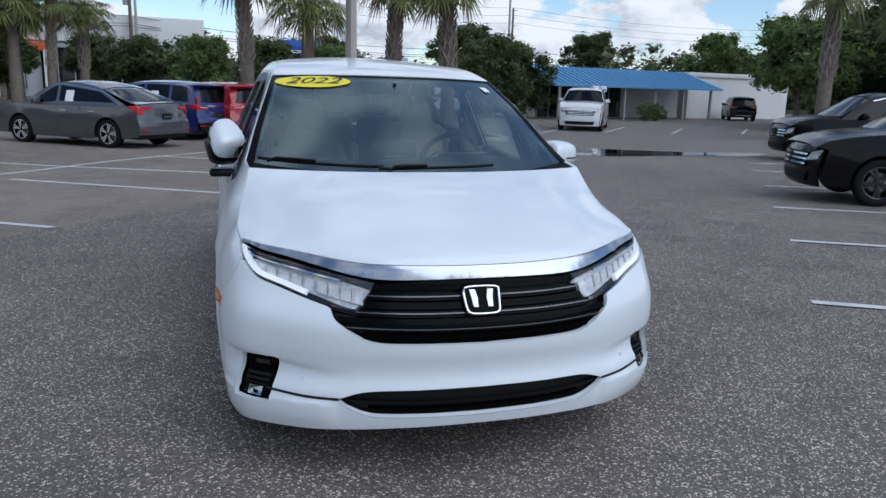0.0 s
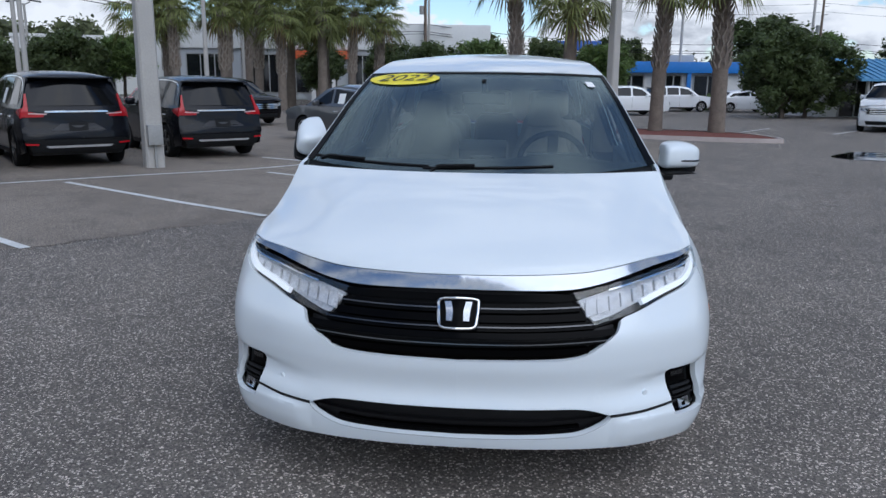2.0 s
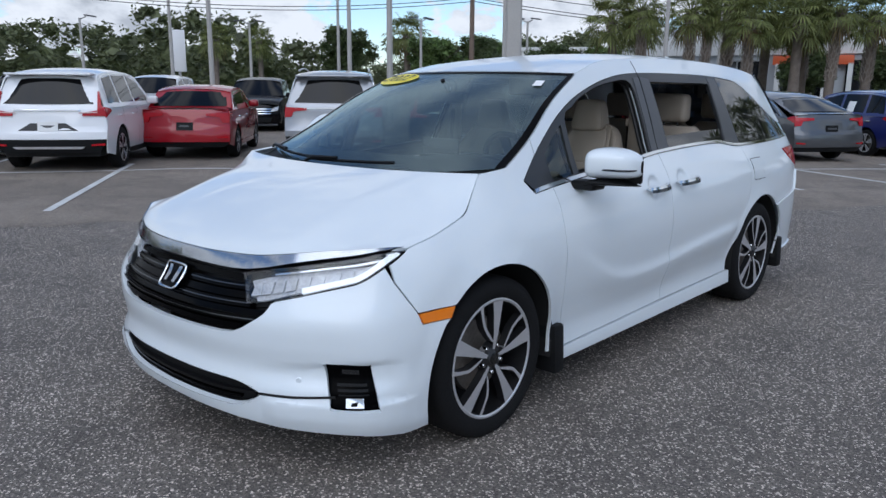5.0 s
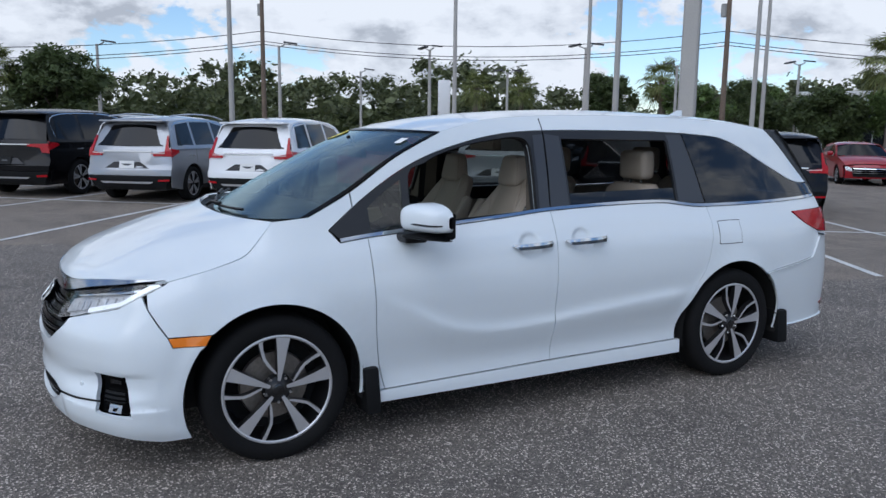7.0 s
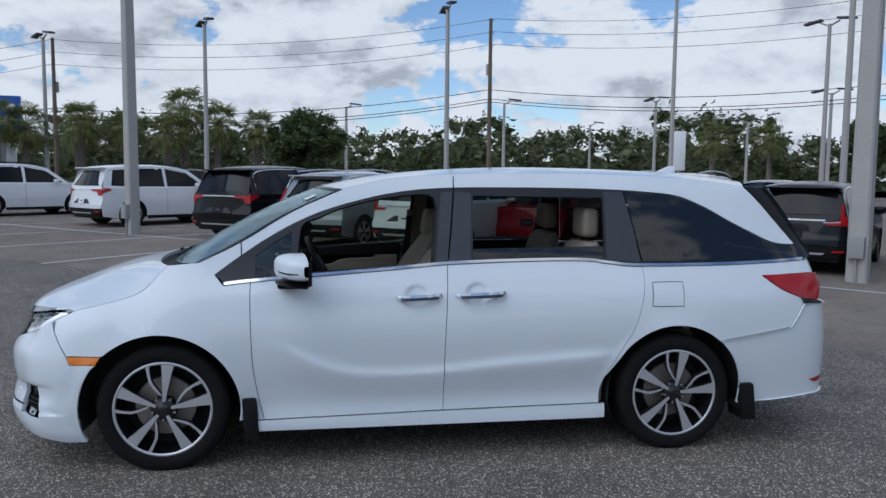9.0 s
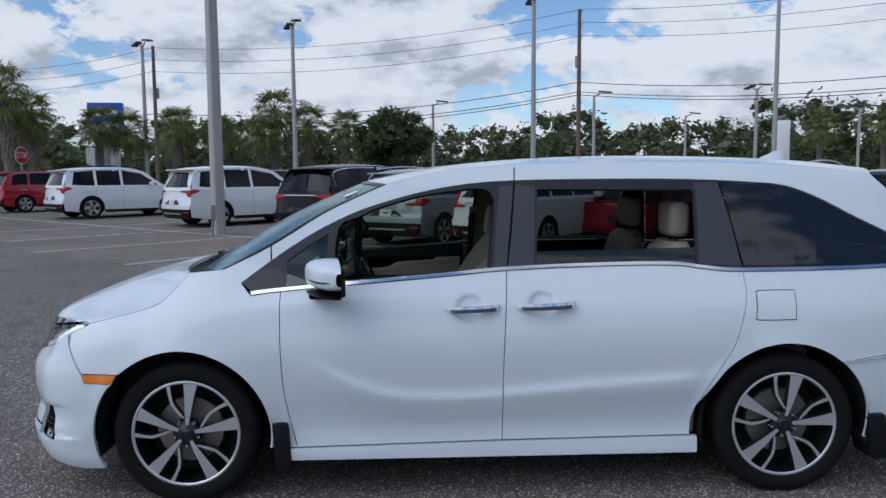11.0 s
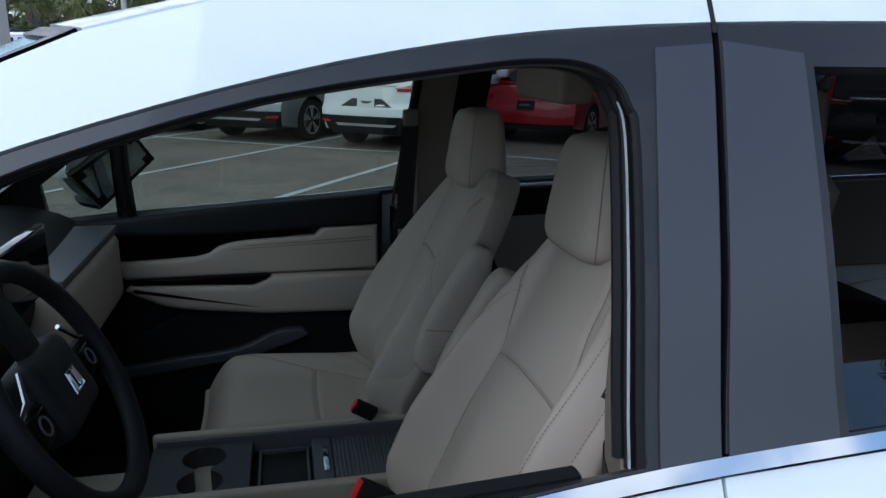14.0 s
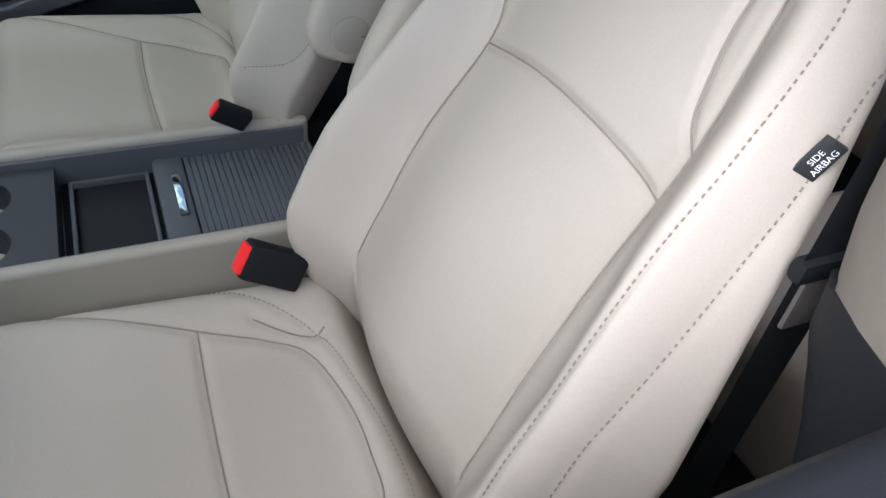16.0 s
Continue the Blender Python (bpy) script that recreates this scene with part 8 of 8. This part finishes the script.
road_sign(3.94, 48.1, 3.0, 1.1, 3.4, 5, SIGN_BLUE, "blue roadside sign with white bars", bars=1)
road_sign(-40.9, -17.35, 2.0, 2.0, 3.6, 98, SIGN_BLUE, "blue square pylon sign with white bars")
road_sign(-41.6, -17.9, 1.9, 2.9, .1, 98, SIGN_WHITE, "white foot of a blue pylon sign", bars=0)
road_sign(-57.5, 31.0, 1.1, 3.4, 2.2, 60, SIGN_WHITE, "tall white pylon sign with a red band", bars=0)
for x, y in ((21.5, 39.5), (20.7, 39.0)):
    road_sign(x, y, .45, .35, 1.75, 15, SIGN_WHITE, "small pale lot sign on a post", bars=1)

# a stop sign at the end of the row
stop = thing("stop_sign", "red octagonal stop sign on a steel post", "road sign", m=pose(-30.28, -16.87, lot_height(-30.28, -16.87), 0, 0, 165))
SIGN_RED = mat("red_sign", (0.36, 0.012, 0.018), rough=0.4)


def octagon(r, y0, y1):
    bm = bmesh.new()
    ring = [(r * math.cos(math.pi / 8 + k * math.pi / 4), r * math.sin(math.pi / 8 + k * math.pi / 4)) for k in range(8)]
    a, b = [[bm.verts.new((x, y, 2.36 + z)) for x, z in ring] for y in (y0, y1)]
    bm.faces.new(a), bm.faces.new(b[::-1])
    for k in range(8):
        bm.faces.new((a[k], b[k], b[(k + 1) % 8], a[(k + 1) % 8]))
    bmesh.ops.recalc_face_normals(bm, faces=bm.faces[:])
    return bm


part("plate", octagon(.41, -.004, .004), SIGN_WHITE, stop, "white rim")
part("face", octagon(.385, -.008, -.004), SIGN_RED, stop)
tx = bpy.data.curves.new("word", "FONT")
tx.body, tx.size, tx.align_x, tx.align_y = "STOP", .30, "CENTER", "CENTER"
ob = new("word", tx)
bpy.context.view_layer.update()
me = bpy.data.meshes.new_from_object(ob.evaluated_get(bpy.context.evaluated_depsgraph_get()))
bpy.data.objects.remove(ob)
me.materials.clear()
me.materials.append(SIGN_WHITE)
me.transform(Matrix.Translation((0, -.012, 2.36)) @ pose(0, 0, 0, 90, 0, 0) @ Matrix.Diagonal((.88, 1.25, 1, 1)))
word = new("word", me)
word.parent = stop
bm = bmesh.new()
tube(bm, [(0, .03, -.15), (0, .03, 2.70)], .03, 8)
part("post", bm, POLE_METAL, stop)

# ---- palms, trees, shrubs ----
def leaf_material(name, colour, rough=0.6):
    m = mat(name, colour, rough=rough, vary=0.3, vary_scale=0.9, scale=7)
    b = m.node_tree.nodes["Principled BSDF"]
    geo, spread, times = m.node_tree.nodes.new("ShaderNodeNewGeometry"), m.node_tree.nodes.new("ShaderNodeMapRange"), m.node_tree.nodes.new("ShaderNodeVectorMath")
    spread.inputs["To Min"].default_value, spread.inputs["To Max"].default_value = 0.55, 1.6
    m.node_tree.links.new(geo.outputs["Random Per Island"], spread.inputs["Value"])
    times.operation = "SCALE"
    old = b.inputs["Base Color"].links[0].from_socket
    m.node_tree.links.new(old, times.inputs[0]), m.node_tree.links.new(spread.outputs[0], times.inputs["Scale"])
    m.node_tree.links.new(times.outputs[0], b.inputs["Base Color"])
    # light shines through thin leaves
    glow, both_ways = m.node_tree.nodes.new("ShaderNodeBsdfTranslucent"), m.node_tree.nodes.new("ShaderNodeMixShader")
    both_ways.inputs[0].default_value = 0.35
    m.node_tree.links.new(times.outputs[0], glow.inputs["Color"])
    m.node_tree.links.new(b.outputs[0], both_ways.inputs[1]), m.node_tree.links.new(glow.outputs[0], both_ways.inputs[2])
    m.node_tree.links.new(both_ways.outputs[0], m.node_tree.nodes["Material Output"].inputs["Surface"])
    return m


PALM_LEAF = leaf_material("palm_leaf", (0.155, 0.175, 0.055))
PALM_DRY = leaf_material("dry_palm_leaf", (0.17, 0.12, 0.05))
PALM_BARK = mat("palm_bark", (0.17, 0.14, 0.115), rough=0.95, vary=0.35, vary_scale=5, scale=30, bump=0.5)
BOOT = mat("palm_boots", (0.25, 0.215, 0.18), rough=0.95, vary=0.3, vary_scale=6, scale=30, bump=0.4, random=0.1)
BARK = mat("tree_bark", (0.10, 0.08, 0.065), rough=0.95, vary=0.3, vary_scale=4, scale=30, bump=0.5)
LEAF_DARK = leaf_material("dark_leaf", (0.072, 0.098, 0.034))
LEAF_MID = leaf_material("green_leaf", (0.115, 0.17, 0.05))
LEAF_FAR = leaf_material("far_leaf", (0.115, 0.130, 0.060))


def palm_meshes(seed, height, boots):
    """A cabbage palm: trunk, the old leaf bases crossed on it, and a round head of fan leaves."""
    rng = random.Random(seed)
    trunk = bmesh.new()
    lean = rng.uniform(-.25, .25)
    path = [(lean * (k / 10) ** 2, lean * .4 * (k / 10) ** 2, height * k / 10 - .15 * (k == 0)) for k in range(11)]
    tube(trunk, path, [.24 - .06 * k / 10 + rng.uniform(-.012, .012) for k in range(11)], 14)
    rough = bmesh.new()
    z = height * (.38 if boots else .86)
    k = 0
    while z < height * 1.0:
        f = z / height
        for j in range(5):
            a = 2 * math.pi * (j / 5 + (k % 2) * .1 + k * .017) + rng.uniform(-.08, .08)
            for tw in (-1, 1):
                c = Vector((lean * f * f, lean * .4 * f * f, z))
                d, t = Vector((math.cos(a), math.sin(a), 0)), Vector((-math.sin(a), math.cos(a), 0))
                p0, p1 = c + d * (.20 - .05 * f) + t * tw * .02, c + d * (.30 - .05 * f) + t * tw * .13 + Vector((0, 0, .24))
                tube(rough, [p0, (p0 + p1) / 2 + d * .025, p1], [.040, .032, .014], 4)
        z += .17
        k += 1
    green, dry = bmesh.new(), bmesh.new()
    top = Vector(path[-1])
    n = 48
    for i in range(n):
        a = i * 2.39996 + rng.uniform(-.2, .2)
        rise = 1.25 - 1.95 * (i / n) + rng.uniform(-.15, .15)
        bm = dry if rise < -.62 and rng.random() < .75 else green
        out = Vector((math.cos(a) * math.cos(rise), math.sin(a) * math.cos(rise), math.sin(rise)))
        stem = rng.uniform(.75, 1.1) * (1 if bm is green else .7)
        mid = top + out * stem * .55 + Vector((0, 0, .05))
        end = top + out * stem + Vector((0, 0, -.12 * stem))
        tube(bm, [top, mid, end], [.022, .016, .012], 3, caps=False)
        fwd = (end - mid).normalized()
        side = fwd.cross(Vector((0, 0, 1)))
        side = side.normalized() if side.length > .1 else Vector((1, 0, 0))
        nrm = side.cross(fwd)
        leaves = 16
        for j in range(leaves):
            t = (j / (leaves - 1) - .5) * 3.6
            ln = rng.uniform(.62, .92) * (1.0 - .22 * abs(t) / 1.8)
            d = fwd * math.cos(t) + side * math.sin(t)
            w = d.cross(nrm).normalized() * .034
            p1 = end + d * ln * .55 - Vector((0, 0, .06))
            p2 = end + d * ln - Vector((0, 0, .15 + .18 * rng.random() + (.2 if bm is dry else 0)))
            v = [bm.verts.new(p) for p in (end, p1 + w + nrm * .01, p2, p1 - w + nrm * .01)]
            bm.faces.new(v)
    return trunk, rough, green, dry


def make_palm(seed, height, boots=True):
    p = thing("palm_tree", "cabbage palm with a shaggy round head of fan leaves", "palm tree", "palms")
    t, r, g, d = palm_meshes(seed, height, boots)
    trunk = part("trunk", t, PALM_BARK, p)
    tagged(part("bark", r, BOOT, trunk, "crossed grey stumps of old leaves"), kind="stuff")
    tagged(part("crown", g, PALM_LEAF, p, smooth=0), kind="stuff")
    tagged(part("dry_frond", d, PALM_DRY, p, "hanging dry brown leaves", smooth=0), kind="stuff")
    return p


PALMS = [make_palm(1, 4.0), make_palm(2, 4.5), make_palm(3, 3.5, False)]
spots = [(1.94, 24.46, 2, 0.92), (5.18, 25.02, 1, 0.88), (7.21, 24.46, 0, 0.99), (0.08, 31.04, 1, 1.04), (22.31, 22.11, 1, 0.98), (25.39, 20.76, 2, 1.18), (-12.98, 48.08, 0, 0.99), (-14.61, 45.77, 2, 1.10), (-12.06, 44.95, 2, 1.04),
         (-19.47, 39.51, 1, 0.90), (-16.92, 40.43, 0, 0.99), (-15.30, 41.59, 1, 0.93), (-13.45, 40.20, 0, 0.90), (-11.59, 42.29, 2, 1.10), (-9.97, 42.98, 1, 0.87), (-21.56, 39.97, 2, 1.07), (-22.72, 45.30, 0, 0.93), (-22.02, 54.11, 1, 1.14), (-20.87, 55.27, 0, 1.45), (-17.27, 63.04, 0, 1.28), (-8.58, 44.61, 0, 0.95),
         (-32.7, -18.7, 1, .84), (-35.0, -18.6, 0, .76), (-35.6, -15.6, 0, .68), (-36.2, -14.4, 2, .72), (-37.0, -12.1, 0, .69), (-37.7, -9.8, 1, .58), (-38.1, -7.9, 2, .70), (-40.3, -7.4, 0, .85), (-40.6, -5.6, 2, .82), (-40.9, -3.4, 0, .70),
         (-41.5, -10.6, 1, .57), (-42.0, -13.5, 2, .74), (-36.0, -21.0, 2, .82), (-39.0, -20.8, 0, .70),
         (-53.32, 31.86, 2, 0.93), (-63.76, 43.45, 2, 1.04), (-41.73, 42.29, 2, 1.04)]
used = set()
for x, y, which, s in spots:
    z = lot_height(x, y) + (.11 if -1.4 < x < 8.6 and 20 < y < 26.2 else 0)
    m = pose(x, y, z, 0, 0, (x * 53 + y * 29) % 360)
    ob = PALMS[which]
    if which in used:
        ob = copy_thing(ob, m)
    else:
        used.add(which)
        ob.matrix_basis = m
    ob.scale = (s * 1.22, s * 1.22, s * 1.46)


def clump(bm, c, r, count, size, rng):
    """A loose ball of leaf blades."""
    for _ in range(count):
        d = Vector((rng.gauss(0, 1), rng.gauss(0, 1), rng.gauss(0, .8)))
        d = d.normalized() * r * rng.uniform(.35, 1.0) ** .5
        p = c + d
        a, b = Vector((rng.uniform(-1, 1), rng.uniform(-1, 1), rng.uniform(-.6, .6))).normalized(), Vector((rng.uniform(-1, 1), rng.uniform(-1, 1), rng.uniform(-1, 1)))
        b = a.cross(b).normalized()
        s = size * rng.uniform(.6, 1.4)
        v = [bm.verts.new(q) for q in (p - a * s, p + b * s * .42, p + a * s, p - b * s * .42)]
        bm.faces.new(v)
    for _ in range(max(6, count // 5)):
        p = c + Vector((rng.gauss(0, 1), rng.gauss(0, 1), rng.gauss(0, .8))).normalized() * r * rng.uniform(0, .5)
        a = Vector((rng.uniform(-1, 1), rng.uniform(-1, 1), rng.uniform(-.5, .5))).normalized() * r * .45
        b = a.cross(Vector((rng.uniform(-1, 1), rng.uniform(-1, 1), rng.uniform(-1, 1)))).normalized() * r * .38
        bm.faces.new([bm.verts.new(q) for q in (p - a, p + b, p + a, p - b)])


def make_tree(seed, height, spread, material, trunk_part=.35, leaf=.13, clumps=70, per=60, name="tree", label="broad-leaved tree with an uneven green crown", tops=1.0):
    rng = random.Random(seed)
    t = thing(name, label, "tree" if name == "tree" else "shrub", "trees" if name == "tree" else "shrubs")
    wood, crown = bmesh.new(), bmesh.new()
    base_h = height * trunk_part
    tube(wood, [(0, 0, -.2), (rng.uniform(-.1, .1), 0, base_h * .5), (rng.uniform(-.2, .2), rng.uniform(-.2, .2), base_h), (0, 0, height * .75)], [.05 * height ** .8, .04 * height ** .8, .033 * height ** .8, .01 * height], 8)
    limbs = []
    for k in range(9):
        a = 2 * math.pi * k / 9 + rng.uniform(-.3, .3)
        z0 = base_h * rng.uniform(.7, 1.3)
        end = Vector((math.cos(a) * spread * rng.uniform(.45, .85), math.sin(a) * spread * rng.uniform(.45, .85), z0 + (height - z0) * rng.uniform(.35, .85)))
        midp = Vector((end.x * .4, end.y * .4, z0 + (end.z - z0) * .65))
        tube(wood, [(0, 0, z0), midp, end], [.018 * height ** .8, .011 * height ** .8, .004 * height], 5)
        limbs.append(end)
    part("trunk", wood, BARK, t)
    for k in range(clumps):
        e = rng.choice(limbs)
        f = rng.uniform(.35, 1.12)
        a = rng.uniform(0, 2 * math.pi)
        c = Vector((e.x * f + math.cos(a) * spread * .22, e.y * f + math.sin(a) * spread * .22, base_h + (height - base_h) * min(1.0, rng.betavariate(1.6, 1.3) * tops)))
        squeeze = math.sqrt(max(.12, 1 - ((c.z - base_h) / (height - base_h) - .45) ** 2 * 2.2))
        c.x, c.y = c.x * squeeze, c.y * squeeze
        clump(crown, c, spread * rng.uniform(.14, .26), per, leaf, rng)
    tagged(part("crown", crown, material, t, smooth=0), kind="stuff")
    return t


def place_copies(makers, spots):
    used = set()
    for x, y, which, s in spots:
        m = pose(x, y, lot_height(x, y), 0, 0, (x * 41 + y * 67) % 360)
        ob = makers[which]
        if which in used:
            ob = copy_thing(ob, m)
        else:
            used.add(which)
            ob.matrix_basis = m
        ob.scale = (s, s, s)


TREES = [make_tree(11, 7.5, 4.2, LEAF_MID, leaf=.15, clumps=110, per=90), make_tree(12, 9.5, 4.4, LEAF_DARK, .4, .17, 110, 90), make_tree(13, 6.0, 3.6, LEAF_DARK, .25, .14, 110, 90)]
place_copies(TREES, [(-2.09, 42.29, 0, 0.53), (1.85, 44.61, 2, 0.67), (5.33, 45.77, 0, 0.53), (-5.56, 46.93, 2, 0.67), (-9.27, 53.88, 2, 0.72), (-15.07, 55.04, 2, 0.70), (-27.82, 49.24, 0, 0.58), (-31.88, 48.08, 2, 0.70), (-35.94, 46.93, 2, 0.64),
                     (35.0, 33.5, 2, 0.95), (31.88, 34.75, 0, 0.81), (35.94, 31.86, 2, 0.99), (28.40, 30.70, 0, 0.70), (40.57, 35.33, 1, 0.87), (33.62, 26.06, 2, 0.93), (-40.6, -.4, 2, .80), (-38.83, 42.29, 0, 0.64), (-47.53, 58.52, 1, 0.64), (-60.28, 51.56, 1, 0.72), (-53.32, 67.79, 0, 0.79),
                     (25.50, 81.70, 1, 0.90), (32.46, 84.02, 0, 0.93), (41.73, 81.70, 1, 0.87), (11.59, 87.50, 1, 0.72), (-4.64, 84.02, 1, 0.72), (51.01, 70.11, 0, 1.04), (60.28, 58.52, 1, 1.04)])
SHRUBS = [make_tree(21, 4.2, 2.6, LEAF_DARK, .12, .10, 130, 100, "shrub", "dense dark green overgrown shrub", 1.0), make_tree(22, 1.0, .75, LEAF_MID, .1, .05, 40, 40, "shrub", "low clipped green bush", 1.0)]
place_copies(SHRUBS, [(14.7, 40.6, 0, 1.12), (16.15, 41.3, 0, 1.0), (24.92, 39.97, 1, 1.10), (25.85, 40.20, 1, 1.04), (9.97, 51.45, 1, 1.04), (11.59, 51.56, 1, 1.04), (13.45, 51.68, 1, 1.10), (15.07, 51.79, 1, 1.04), (6.72, 51.10, 1, 1.16), (-29.56, 45.77, 0, 1.04), (-36.4, -9.5, 0, .5), (-35.6, -17, 0, .5)])

# the woods that close the view, too far off to tell tree from tree
rng = random.Random(7)
wood = bmesh.new()
for k in range(2600):
    a = rng.uniform(-.10, math.pi + .85)
    ring = rng.choice((84, 92, 100, 110))
    x, y = 4 + ring * math.cos(a) * 1.02, ring * math.sin(a)
    tall = 5.6 + 1.5 * math.sin(a * 7.3) + 1.4 * math.sin(a * 17.0 + 1) + .9 * math.sin(a * 41.0) + .6 * math.sin(a * 97.0) + (ring - 84) * .05
    tall = max(2.2, tall - 4.2 * math.exp(-((a - 1.2) / .16) ** 2))
    z = lot_height(x, y) + tall * rng.uniform(0, 1) ** .75 + .2
    clump(wood, Vector((x + rng.uniform(-4, 4), y + rng.uniform(-4, 4), z)), rng.uniform(.9, 1.7), 36, .30, rng)
# the dense inside of the woods, seen between the outer leaves
steps, rows = 420, 7
vs = []
for i in range(steps + 1):
    a = -.12 + (math.pi + .99) * i / steps
    top = max(1.6, (5.2 + 1.5 * math.sin(a * 7.3) + 1.4 * math.sin(a * 17.0 + 1) + .9 * math.sin(a * 41.0) + .6 * math.sin(a * 97.0)) * .86 + rng.uniform(-.7, .5) - 4.0 * math.exp(-((a - 1.2) / .16) ** 2))
    col = []
    for j in range(rows + 1):
        r = 106 + rng.uniform(-2.2, 2.2)
        x, y = 4 + r * math.cos(a) * 1.02, r * math.sin(a)
        col.append(wood.verts.new((x, y, lot_height(x, y) - .3 + top * j / rows)))
    vs.append(col)
for p, q in zip(vs, vs[1:]):
    for j in range(rows):
        wood.faces.new((p[j], q[j], q[j + 1], p[j + 1]))
tagged(finish("woods", wood, LEAF_FAR, smooth=0), "far belt of mixed green woods", "woods", kind="stuff")
